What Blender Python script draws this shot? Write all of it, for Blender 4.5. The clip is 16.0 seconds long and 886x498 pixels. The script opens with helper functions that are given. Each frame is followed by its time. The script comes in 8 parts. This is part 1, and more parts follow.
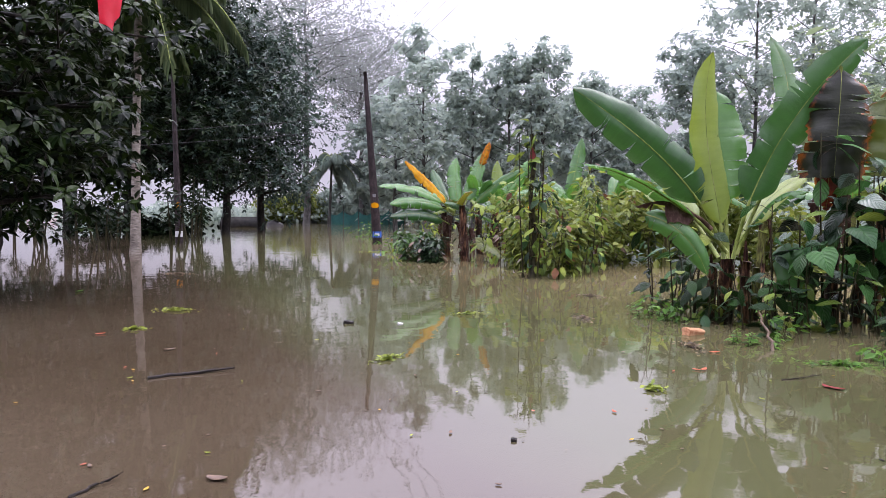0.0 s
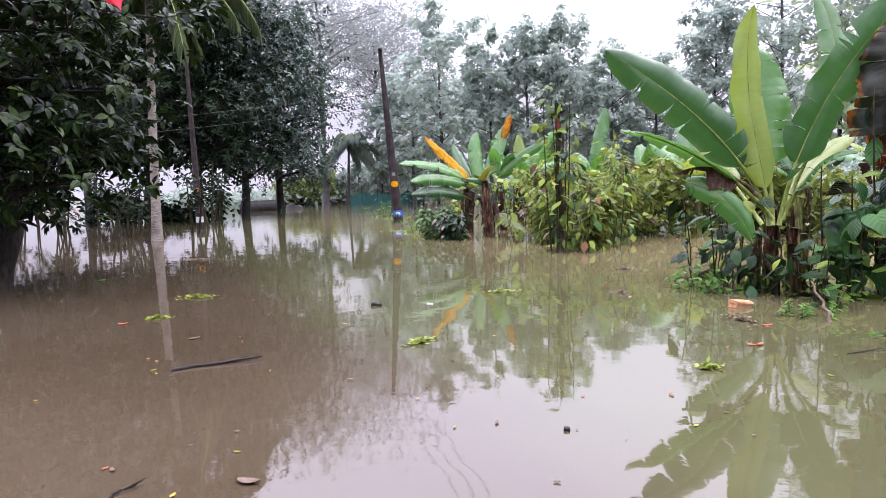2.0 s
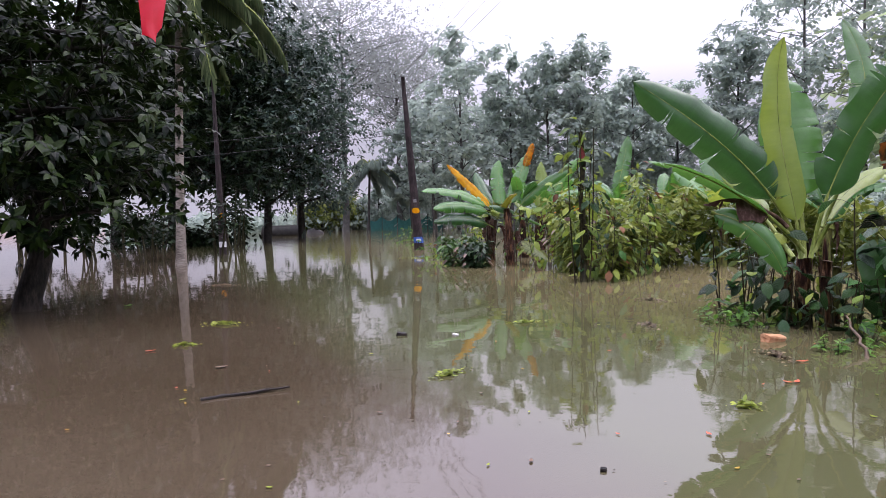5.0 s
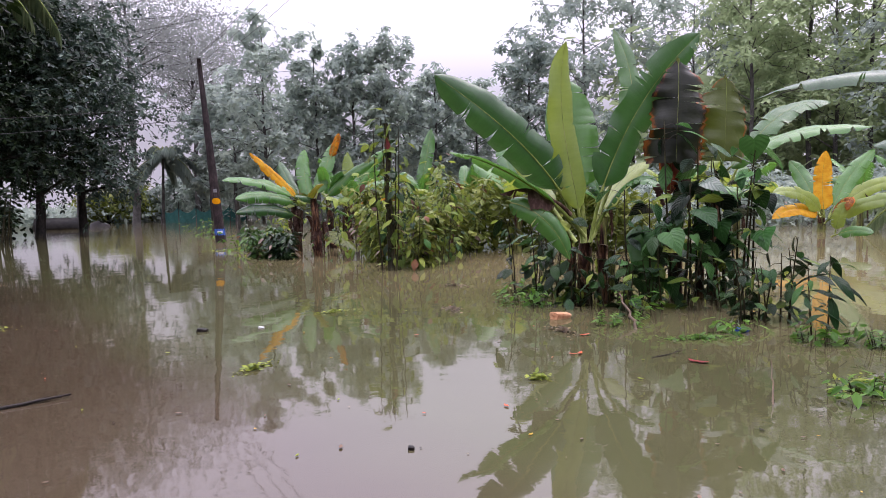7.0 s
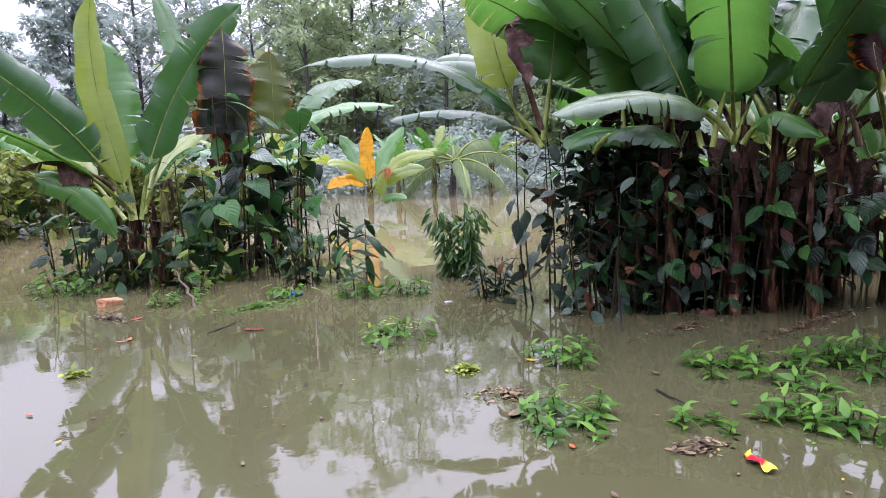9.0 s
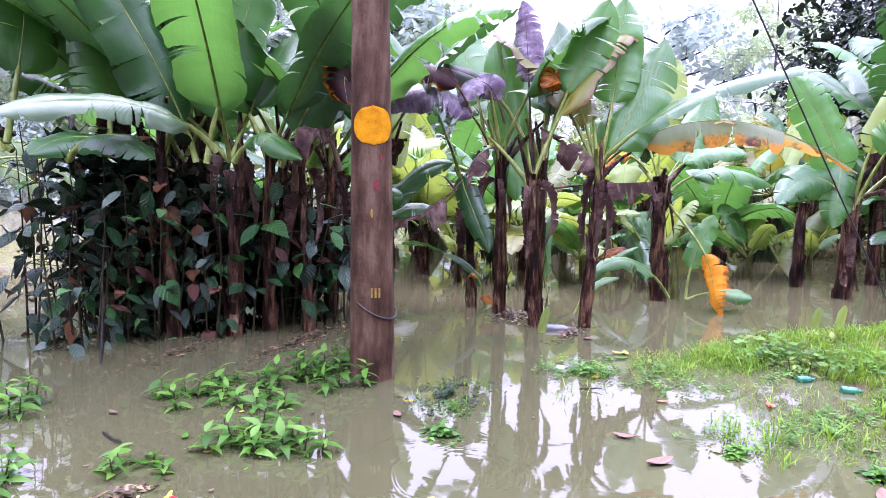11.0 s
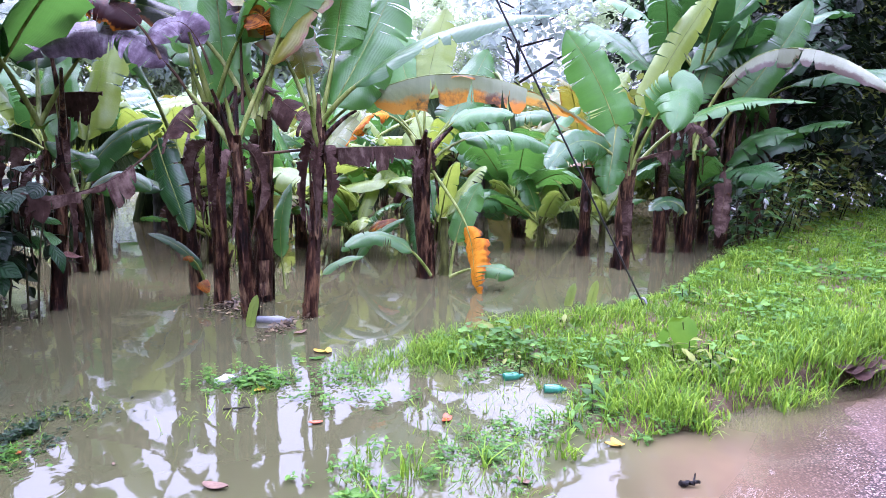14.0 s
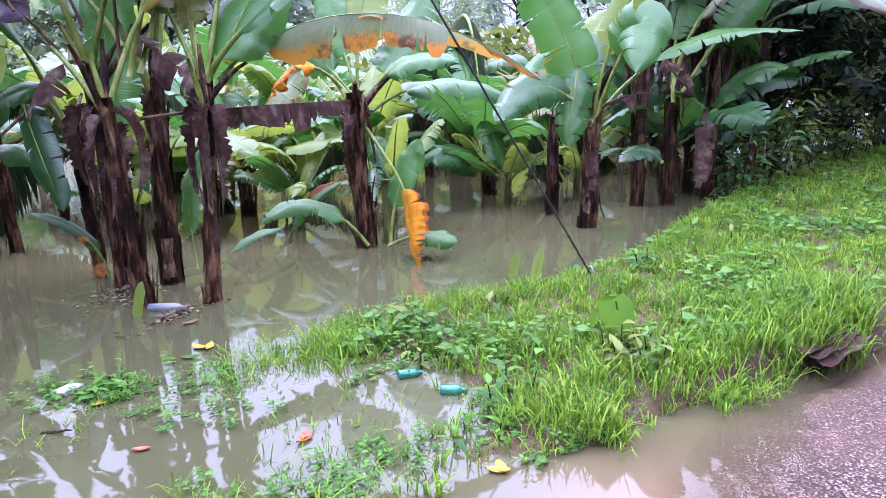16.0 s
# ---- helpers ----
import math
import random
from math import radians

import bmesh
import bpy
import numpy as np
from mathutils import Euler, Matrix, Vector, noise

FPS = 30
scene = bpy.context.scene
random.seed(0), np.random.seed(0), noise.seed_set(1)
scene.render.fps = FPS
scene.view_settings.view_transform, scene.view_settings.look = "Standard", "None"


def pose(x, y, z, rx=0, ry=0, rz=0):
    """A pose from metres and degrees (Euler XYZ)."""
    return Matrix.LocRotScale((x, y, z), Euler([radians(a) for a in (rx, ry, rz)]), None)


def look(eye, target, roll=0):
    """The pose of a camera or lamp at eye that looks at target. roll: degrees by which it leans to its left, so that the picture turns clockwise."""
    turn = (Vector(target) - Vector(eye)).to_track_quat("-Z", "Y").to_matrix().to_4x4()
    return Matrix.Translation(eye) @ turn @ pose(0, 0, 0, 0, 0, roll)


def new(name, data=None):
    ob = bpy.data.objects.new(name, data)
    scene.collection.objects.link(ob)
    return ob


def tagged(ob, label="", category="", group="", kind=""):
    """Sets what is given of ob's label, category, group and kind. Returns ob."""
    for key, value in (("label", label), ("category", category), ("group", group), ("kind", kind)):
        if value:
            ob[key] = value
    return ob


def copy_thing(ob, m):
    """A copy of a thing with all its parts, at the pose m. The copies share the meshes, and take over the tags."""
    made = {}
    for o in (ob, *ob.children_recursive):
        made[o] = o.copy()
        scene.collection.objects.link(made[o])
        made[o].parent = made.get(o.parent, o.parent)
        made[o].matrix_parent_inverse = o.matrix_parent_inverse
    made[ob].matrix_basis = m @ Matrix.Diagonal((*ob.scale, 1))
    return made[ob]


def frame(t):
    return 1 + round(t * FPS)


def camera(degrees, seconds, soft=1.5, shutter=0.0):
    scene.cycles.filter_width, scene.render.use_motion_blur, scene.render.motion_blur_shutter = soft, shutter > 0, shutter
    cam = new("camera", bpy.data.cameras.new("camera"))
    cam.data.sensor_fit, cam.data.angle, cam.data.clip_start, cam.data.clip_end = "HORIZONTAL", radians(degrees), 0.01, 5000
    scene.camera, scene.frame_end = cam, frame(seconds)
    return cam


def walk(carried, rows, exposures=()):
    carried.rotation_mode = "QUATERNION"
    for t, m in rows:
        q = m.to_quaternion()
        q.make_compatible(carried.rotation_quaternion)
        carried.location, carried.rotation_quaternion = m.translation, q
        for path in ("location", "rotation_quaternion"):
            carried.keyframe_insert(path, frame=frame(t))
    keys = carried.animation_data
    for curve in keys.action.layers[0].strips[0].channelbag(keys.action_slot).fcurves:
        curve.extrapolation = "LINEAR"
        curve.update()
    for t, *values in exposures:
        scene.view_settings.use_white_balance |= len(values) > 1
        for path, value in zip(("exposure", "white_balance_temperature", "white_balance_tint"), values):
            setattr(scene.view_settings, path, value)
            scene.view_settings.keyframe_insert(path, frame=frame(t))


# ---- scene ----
cam = camera(67.0, 16.0, 0.6)

PATH = [
    (0, (-0.032, -0.03, 1.45), (-0.525, 1.905, 1.336), 0.1),
    (0.5, (-0.058, 0.052, 1.444), (-0.479, 2.002, 1.308), -2.3),
    (1, (-0.146, 0.061, 1.42), (-0.466, 2.025, 1.218), -2.3),
    (1.5, (-0.279, 0.122, 1.421), (-0.683, 2.064, 1.168), -3.5),
    (2, (-0.239, 0.292, 1.419), (-0.788, 2.207, 1.239), -1.9),
    (2.5, (-0.264, 0.339, 1.429), (-0.872, 2.234, 1.24), -1.8),
    (3, (-0.39, 0.351, 1.48), (-1.062, 2.229, 1.331), -2.1),
    (3.2, (-0.388, 0.328, 1.484), (-1.087, 2.198, 1.354), -2.1),
    (5.3, (-0.335, 0.286, 1.467), (-0.88, 2.208, 1.365), -1.2),
    (5.5, (-0.34, 0.297, 1.462), (-0.837, 2.232, 1.356), -0.9),
    (6, (-0.365, 0.31, 1.461), (-0.752, 2.269, 1.354), -0.4),
    (6.5, (-0.379, 0.293, 1.449), (-0.581, 2.279, 1.329), 0.4),
    (7, (-0.324, 0.284, 1.444), (-0.366, 2.278, 1.301), -1.5),
    (7.5, (-0.233, 0.247, 1.432), (-0.093, 2.236, 1.271), -0.9),
    (8, (-0.146, 0.198, 1.438), (0.175, 2.161, 1.233), -1.6),
    (8.5, (-0.12, 0.259, 1.421), (0.575, 2.121, 1.198), -1.8),
    (9, (-0.072, 0.315, 1.403), (1.035, 1.961, 1.143), -2.3),
    (9.5, (-0.019, 0.308, 1.422), (1.363, 1.726, 1.137), -3.5),
    (10, (0.155, 0.224, 1.408), (1.665, 1.508, 1.139), -5.4),
    (10.2, (0.247, 0.161, 1.395), (1.848, 1.33, 1.133), -4.3),
    (12.3, (1.17, -0.469, 1.373), (3.137, -0.222, 1.114), 1.6),
    (12.5, (1.246, -0.547, 1.393), (3.21, -0.334, 1.084), -0.1),
    (13, (1.475, -0.689, 1.376), (3.427, -0.444, 1.017), -2.0),
    (13.5, (1.687, -0.851, 1.378), (3.639, -0.609, 1.017), -1.0),
    (14, (1.923, -1.068, 1.379), (3.86, -0.68, 1.063), 1.1),
    (14.5, (2.109, -1.227, 1.379), (4.035, -0.822, 1.026), -1.8),
    (15, (2.349, -1.324, 1.382), (4.277, -1.021, 0.945), -1.7),
    (15.5, (2.6, -1.472, 1.365), (4.497, -1.032, 0.908), -2.2),
    (16, (2.733, -1.603, 1.372), (4.633, -1.174, 0.92), -1.4),
]
EXPOSURES = [(0.0, 0.05, 6250, 23), (1.0, 0.1, 6250, 23), (2.0, 0.45, 6200, 22), (3.0, 0.4, 6150, 22), (5.3, -0.15, 6250, 22), (6.5, -0.15, 6300, 24), (7.5, -0.26, 6450, 26), (8.0, -0.25, 6450, 26), (8.5, 0.0, 6250, 26), (9.0, 0.26, 5950, 26), (9.5, 0.78, 5700, 32), (10.2, 1.03, 5500, 38), (12.3, 0.95, 5550, 38), (14.0, 0.85, 5300, 35), (16.0, 0.7, 5250, 32)]
walk(cam, [(t, look(eye, target, roll)) for t, eye, target, roll in PATH], EXPOSURES)

# ---- world, light ----
world = bpy.data.worlds.new("overcast_sky")
scene.world = world
world.use_nodes = True
wn, wl = world.node_tree.nodes, world.node_tree.links
sky = wn.new("ShaderNodeTexSky")
sky.sky_type = "NISHITA"
sky.sun_disc = False
sky.sun_elevation, sky.sun_rotation = radians(61), radians(47)
sky.air_density, sky.dust_density = 1.0, 6.0
sky_dim = wn.new("ShaderNodeVectorMath")
sky_dim.operation = "SCALE"
sky_dim.inputs["Scale"].default_value = 0.12
cloud = wn.new("ShaderNodeMix")
cloud.data_type = "RGBA"
cloud.inputs["Factor"].default_value = 0.86
cloud.inputs["B"].default_value = (3.27, 3.25, 3.68, 1)
wl.new(sky.outputs["Color"], sky_dim.inputs[0])
wl.new(sky_dim.outputs["Vector"], cloud.inputs["A"])
sky_way = wn.new("ShaderNodeTexCoord")
sky_sep = wn.new("ShaderNodeSeparateXYZ")
wl.new(sky_way.outputs["Generated"], sky_sep.inputs[0])
overhead = wn.new("ShaderNodeMapRange")
overhead.inputs["To Min"].default_value, overhead.inputs["To Max"].default_value = 0.215, 2.15
overhead.inputs["From Min"].default_value = 0.12
wl.new(sky_sep.outputs["Z"], overhead.inputs["Value"])
sky_scale = wn.new("ShaderNodeVectorMath")
sky_scale.operation = "SCALE"
wl.new(cloud.outputs["Result"], sky_scale.inputs[0])
wl.new(overhead.outputs["Result"], sky_scale.inputs["Scale"])
wl.new(sky_scale.outputs["Vector"], wn["Background"].inputs["Color"])
wn["Background"].inputs["Strength"].default_value = 1.0

sun = new("sun", bpy.data.lights.new("sun", "SUN"))
sun.data.energy, sun.data.angle, sun.data.color = 1.5, radians(25), (1.0, 0.97, 0.92)
sun.matrix_world = look((12, 11, 30), (0, 0, 0))


# ---- materials ----
class Nodes:
    """Short hand for building a node tree."""

    def __init__(self, name):
        self.mat = bpy.data.materials.new(name)
        self.mat.use_nodes = True
        self.n, self.l = self.mat.node_tree.nodes, self.mat.node_tree.links
        self.bsdf = self.n["Principled BSDF"]
        self.out = self.n["Material Output"]

    def add(self, kind, **props):
        node = self.n.new("ShaderNode" + kind)
        if "operation" in props:
            node.operation = props["operation"]
        if "use_clamp" in props:
            node.use_clamp = props["use_clamp"]
        if "data_type" in props:
            node.data_type = props["data_type"]
        if "blend_type" in props:
            node.blend_type = props["blend_type"]
        if "feature" in props:
            node.feature = props["feature"]
        if "wave_type" in props:
            node.wave_type = props["wave_type"]
        if "bands_direction" in props:
            node.bands_direction = props["bands_direction"]
        return node

    def link(self, a, b):
        self.l.new(a, b)

    def noise(self, scale, detail=4.0, rough=0.55, coord="Object", stretch=None):
        src = self.add("TexCoord").outputs[coord]
        if stretch:
            mp = self.add("Mapping")
            mp.inputs["Scale"].default_value = stretch
            self.link(src, mp.inputs["Vector"])
            src = mp.outputs["Vector"]
        tex = self.add("TexNoise")
        tex.inputs["Scale"].default_value, tex.inputs["Detail"].default_value = scale, detail
        tex.inputs["Roughness"].default_value = rough
        self.link(src, tex.inputs["Vector"])
        return tex.outputs["Fac"]

    def ramp(self, fac, stops):
        r = self.add("ValToRGB")
        e = r.color_ramp.elements
        while len(e) < len(stops):
            e.new(0.5)
        for el, (pos, col) in zip(e, stops):
            el.position, el.color = pos, (*col, 1) if len(col) == 3 else col
        self.link(fac, r.inputs["Fac"])
        return r.outputs["Color"]

    def math(self, op, a, b=None, clamp=False):
        m = self.add("Math", operation=op, use_clamp=clamp)
        for i, v in enumerate((a, b)):
            if v is None:
                continue
            if isinstance(v, (int, float)):
                m.inputs[i].default_value = v
            else:
                self.link(v, m.inputs[i])
        return m.outputs[0]

    def mix(self, fac, a, b, blend="MIX"):
        m = self.add("Mix", data_type="RGBA", blend_type=blend)
        for sock, v in ((m.inputs["Factor"], fac), (m.inputs["A"], a), (m.inputs["B"], b)):
            if isinstance(v, (int, float)):
                sock.default_value = v
            elif isinstance(v, tuple):
                sock.default_value = (*v, 1)
            else:
                self.link(v, sock)
        return m.outputs["Result"]

    def bump(self, height, strength=0.3, distance=0.02):
        b = self.add("Bump")
        b.inputs["Strength"].default_value, b.inputs["Distance"].default_value = strength, distance
        self.link(height, b.inputs["Height"])
        self.link(b.outputs["Normal"], self.bsdf.inputs["Normal"])
        return b.outputs["Normal"]

    def color(self, c):
        if isinstance(c, tuple):
            self.bsdf.inputs["Base Color"].default_value = (*c, 1)
        else:
            self.link(c, self.bsdf.inputs["Base Color"])

    def rough(self, r, spec=0.5):
        if isinstance(r, (int, float)):
            self.bsdf.inputs["Roughness"].default_value = r
        else:
            self.link(r, self.bsdf.inputs["Roughness"])
        self.bsdf.inputs["Specular IOR Level"].default_value = spec

    def translucent(self, col, share):
        t = self.add("BsdfTranslucent")
        if isinstance(col, tuple):
            t.inputs["Color"].default_value = (*col, 1)
        else:
            self.link(col, t.inputs["Color"])
        m = self.add("MixShader")
        m.inputs[0].default_value = share
        self.link(self.bsdf.outputs[0], m.inputs[1])
        self.link(t.outputs[0], m.inputs[2])
        self.link(m.outputs[0], self.out.inputs["Surface"])


def dim(c, f):
    return tuple(x * f for x in c)


def foliage(name, dark, mid, light, rough=0.38, spec=0.5, share=0.25, f=0.5, patch=0.7):
    """Small leaves: colour by leaf, by plant and by a soft patchiness."""
    k = Nodes(name)
    dark, mid, light = dim(dark, f), dim(mid, f), dim(light, f)
    island = k.add("NewGeometry").outputs["Random Per Island"]
    thing = k.add("ObjectInfo").outputs["Random"]
    tone = k.math("ADD", k.math("MULTIPLY", island, 0.55), k.math("MULTIPLY", k.noise(patch, 3), 0.55))
    tone = k.math("ADD", tone, k.math("MULTIPLY", k.math("SUBTRACT", thing, 0.5), 0.15))
    col = k.ramp(tone, [(0.2, dark), (0.5, mid), (0.85, light)])
    k.color(col)
    k.rough(rough, spec)
    k.bump(k.noise(18, 3), 0.25, 0.01)
    k.translucent(k.mix(0.5, col, tuple(min(1, c * 1.6) for c in light)), share)
    return k.mat


def broad_leaf(name, dark, mid, light, rough, spec, share):
    """A leaf large enough to see its veins; tone from leaf to leaf."""
    k = Nodes(name)
    sep = k.add("SeparateXYZ")
    k.link(k.add("TexCoord").outputs["UV"], sep.inputs[0])
    out = k.math("ABSOLUTE", k.math("SUBTRACT", sep.outputs[1], 0.5))
    rib = k.math("SINE", k.math("MULTIPLY", k.math("SUBTRACT", sep.outputs[0], k.math("MULTIPLY", out, 0.7)), 38.0))
    vein = k.math("MAXIMUM", k.math("SUBTRACT", 1.0, k.math("MULTIPLY", out, 26.0), clamp=True), k.math("MULTIPLY", k.math("SUBTRACT", rib, 0.86, clamp=True), 4.0))
    own = k.add("ObjectInfo").outputs["Random"]
    tone = k.math("ADD", k.math("MULTIPLY", own, 0.75), k.math("MULTIPLY", k.noise(4.0, 4, 0.65), 0.35))
    col = k.ramp(tone, [(0.15, dark), (0.55, mid), (0.98, light)])
    col = k.mix(k.math("MULTIPLY", vein, 0.22), col, tuple(c * 1.5 for c in light))
    k.color(col)
    k.rough(rough, spec)
    k.bump(k.math("ADD", k.math("MULTIPLY", vein, -0.4), k.math("MULTIPLY", rib, 0.25)), 0.5, 0.02)
    k.translucent(k.mix(0.4, col, tuple(c * 1.6 for c in light)), share)
    return k.mat


def banana_green(name, dark, light, edge, dry=0.5, rough=0.29, share=0.34, veins=60, vein_share=0.09, char=None, spec=0.5, blotch=3.0, lo=0.28, hi=0.95):
    """Banana blade: veins across the midrib, browned margins."""
    k = Nodes(name)
    dark, light, edge = dim(dark, 0.62), dim(light, 0.66), dim(edge, 0.6)
    uv = k.add("TexCoord").outputs["UV"]
    sep = k.add("SeparateXYZ")
    k.link(uv, sep.inputs[0])
    u, v = sep.outputs[0], sep.outputs[1]
    vein = k.add("TexWave", wave_type="BANDS", bands_direction="X")
    vein.inputs["Scale"].default_value, vein.inputs["Distortion"].default_value = veins, 1.2
    vein.inputs["Detail"].default_value, vein.inputs["Detail Scale"].default_value = 2, 1.5
    k.link(uv, vein.inputs["Vector"])
    soft = k.noise(blotch, 4)
    thing = k.add("ObjectInfo").outputs["Random"]
    band = k.noise(1.0, 3, 0.6, "UV", (26, 1.2, 1))
    f = k.math("ADD", k.math("MULTIPLY", soft, 0.6), k.math("MULTIPLY", vein.outputs["Fac"], vein_share))
    f = k.math("ADD", f, k.math("MULTIPLY", k.math("SUBTRACT", band, 0.5), 0.42))
    f = k.math("ADD", f, k.math("MULTIPLY", thing, 0.42))
    col = k.ramp(f, [(lo, dark), (hi, light)])
    across = k.math("ABSOLUTE", k.math("SUBTRACT", v, 0.5))
    spot = k.noise(9, 5, 0.7)
    near_edge = k.math("ADD", k.math("MULTIPLY", across, 1.6), k.math("MULTIPLY", spot, 0.5))
    rim = k.ramp(near_edge, [(1.12 - 0.12 * dry, (0, 0, 0)), (1.2 - 0.1 * dry, (1, 1, 1))])
    if char:
        edge = k.ramp(k.noise(7, 4, 0.7), [(0.38, dim(char, 0.6)), (0.52, edge)])
    col = k.mix(rim, col, edge)
    k.color(col)
    k.rough(rough, spec)
    k.bump(k.math("ADD", k.math("ADD", k.math("MULTIPLY", vein.outputs["Fac"], 0.25), k.math("MULTIPLY", band, 0.9)), k.noise(11, 3)), 0.45, 0.008)
    k.translucent(k.mix(0.35, col, (min(1, light[0] * 2.2), min(1, light[1] * 1.9), light[2])), share)
    return k.mat


def dry_leaf(name, a, b, c, rough=0.75, share=0.12):
    k = Nodes(name)
    a, b, c = dim(a, 0.6), dim(b, 0.6), dim(c, 0.6)
    f = k.math("ADD", k.math("MULTIPLY", k.noise(5, 5, 0.65), 0.62), k.math("MULTIPLY", k.noise(1.0, 5, 0.65, "UV", (22, 1.5, 1)), 0.38))
    col = k.ramp(f, [(0.32, a), (0.5, b), (0.68, c)])
    k.color(col)
    k.rough(rough, 0.12)
    k.bump(k.noise(30, 4), 0.5, 0.012)
    k.translucent(col, share)
    return k.mat


def stemlike(name, a, b, c, scale=3.0, stretch=(6, 6, 1), rough=0.6, bump=0.6):
    """Bark or sheath: streaks along the stem and blotches."""
    k = Nodes(name)
    a, b, c = dim(a, 0.55), dim(b, 0.55), dim(c, 0.55)
    streak = k.noise(scale * 2, 5, 0.6, stretch=stretch)
    blotch = k.noise(scale, 4, 0.6)
    f = k.math("ADD", k.math("MULTIPLY", streak, 0.6), k.math("MULTIPLY", blotch, 0.4))
    k.color(k.ramp(f, [(0.40, a), (0.50, b), (0.61, c)]))
    k.rough(rough, 0.15)
    k.bump(k.math("ADD", streak, k.math("MULTIPLY", k.noise(40, 3), 0.3)), bump, 0.02)
    return k.mat


def plain(name, a, b, scale=8.0, rough=0.5, bump=0.15, spec=0.5):
    k = Nodes(name)
    a, b = dim(a, 0.6), dim(b, 0.6)
    k.color(k.ramp(k.math("ADD", k.math("MULTIPLY", k.noise(scale, 4), 0.7), k.math("MULTIPLY", k.noise(scale * 7, 3), 0.3)), [(0.35, a), (0.65, b)]))
    k.rough(rough, spec)
    k.bump(k.noise(scale * 5, 3), bump, 0.01)
    return k.mat


def road_distance(k, pos):
    """Signed distance across the lane, for the tint of the water that stands over it."""
    sep = k.add("SeparateXYZ")
    k.link(pos, sep.inputs[0])
    x, y = sep.outputs[0], sep.outputs[1]
    return k.math("ADD", k.math("ADD", k.math("MULTIPLY", x, 0.756), k.math("MULTIPLY", y, 0.69)), -ROAD_EDGE)


ROAD_EDGE = 2.9
M = {}
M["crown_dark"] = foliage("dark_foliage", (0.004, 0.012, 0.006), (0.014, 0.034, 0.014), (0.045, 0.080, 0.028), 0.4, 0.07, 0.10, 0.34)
# lighter, bluer copy of the dark leaves with haze put into the colour
M["crown_dense"] = foliage("haze_lifted_dense_foliage", (0.009, 0.020, 0.018), (0.034, 0.062, 0.050), (0.085, 0.130, 0.086), 0.42, 0.22, 0.14, 0.9)
M["crown_broad"] = foliage("broad_dark_foliage", (0.003, 0.010, 0.004), (0.010, 0.036, 0.011), (0.095, 0.18, 0.030), 0.32, 0.08, 0.10, 0.17)
# the next three leaf colours are lifted and greyed to paint in distance haze
M["crown_mid"] = foliage("haze_paled_grey_foliage", (0.066, 0.088, 0.086), (0.125, 0.156, 0.142), (0.19, 0.225, 0.185), 0.7, 0.08, 0.5, 1.6)
M["crown_olive"] = foliage("haze_paled_olive_foliage", (0.105, 0.140, 0.080), (0.150, 0.195, 0.105), (0.20, 0.245, 0.135), 0.7, 0.08, 0.45, 1.6)
M["crown_lace"] = foliage("haze_paled_lacy_foliage", (0.075, 0.088, 0.084), (0.125, 0.140, 0.135), (0.20, 0.215, 0.20), 0.7, 0.08, 0.5, 1.5)
M["shrub"] = foliage("shrub_foliage", (0.045, 0.085, 0.012), (0.125, 0.18, 0.026), (0.29, 0.33, 0.065), 0.45, 0.18, 0.3, 0.62)
M["shrub_dark"] = foliage("glossy_dark_foliage", (0.005, 0.017, 0.007), (0.012, 0.038, 0.013), (0.045, 0.105, 0.032), 0.32, 0.22, 0.12, 0.5)
M["heart"] = foliage("heart_leaf_foliage", (0.012, 0.050, 0.012), (0.045, 0.125, 0.026), (0.13, 0.27, 0.055), 0.32, 0.25, 0.2, 0.6)
M["weed"] = foliage("fresh_herb_foliage", (0.022, 0.085, 0.010), (0.075, 0.21, 0.022), (0.17, 0.36, 0.045), 0.42, 0.2, 0.3, 0.6, 4.0)
M["litter"] = foliage("leaf_litter", (0.030, 0.020, 0.012), (0.115, 0.075, 0.042), (0.33, 0.25, 0.13), 0.5, 0.2, 0.05, 0.6, 3.0)
M["grass"] = foliage("verge_grass", (0.020, 0.064, 0.005), (0.088, 0.215, 0.012), (0.30, 0.47, 0.036), 0.45, 0.16, 0.3, 0.66, 3.0)
M["palm"] = foliage("palm_frond_green", (0.03, 0.065, 0.03), (0.075, 0.12, 0.05), (0.17, 0.21, 0.09), 0.45, 0.2, 0.3, 0.6)
M["heart_leaf"] = broad_leaf("heart_leaf", (0.003, 0.014, 0.005), (0.014, 0.055, 0.014), (0.055, 0.15, 0.030), 0.32, 0.18, 0.16)
M["heart_bright"] = broad_leaf("heart_leaf_bright", (0.005, 0.024, 0.008), (0.021, 0.080, 0.020), (0.085, 0.22, 0.055), 0.32, 0.2, 0.2)
M["heart_pale"] = broad_leaf("heart_leaf_pale", (0.012, 0.026, 0.017), (0.036, 0.066, 0.042), (0.10, 0.14, 0.10), 0.32, 0.35, 0.1)
# darkest copy of the heart leaf, with the clump's shade in its colour
M["heart_shade"] = broad_leaf("heart_leaf_shade", (0.002, 0.006, 0.003), (0.005, 0.016, 0.007), (0.016, 0.042, 0.016), 0.3, 0.16, 0.06)
M["heart_red"] = broad_leaf("heart_leaf_red", (0.016, 0.007, 0.006), (0.055, 0.020, 0.016), (0.15, 0.065, 0.045), 0.5, 0.15, 0.15)
M["oval_leaf"] = broad_leaf("oval_leaf_yellow_green", (0.026, 0.058, 0.009), (0.100, 0.165, 0.022), (0.25, 0.30, 0.05), 0.42, 0.18, 0.3)
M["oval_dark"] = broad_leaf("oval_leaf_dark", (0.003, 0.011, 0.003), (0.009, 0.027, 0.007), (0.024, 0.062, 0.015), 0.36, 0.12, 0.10)
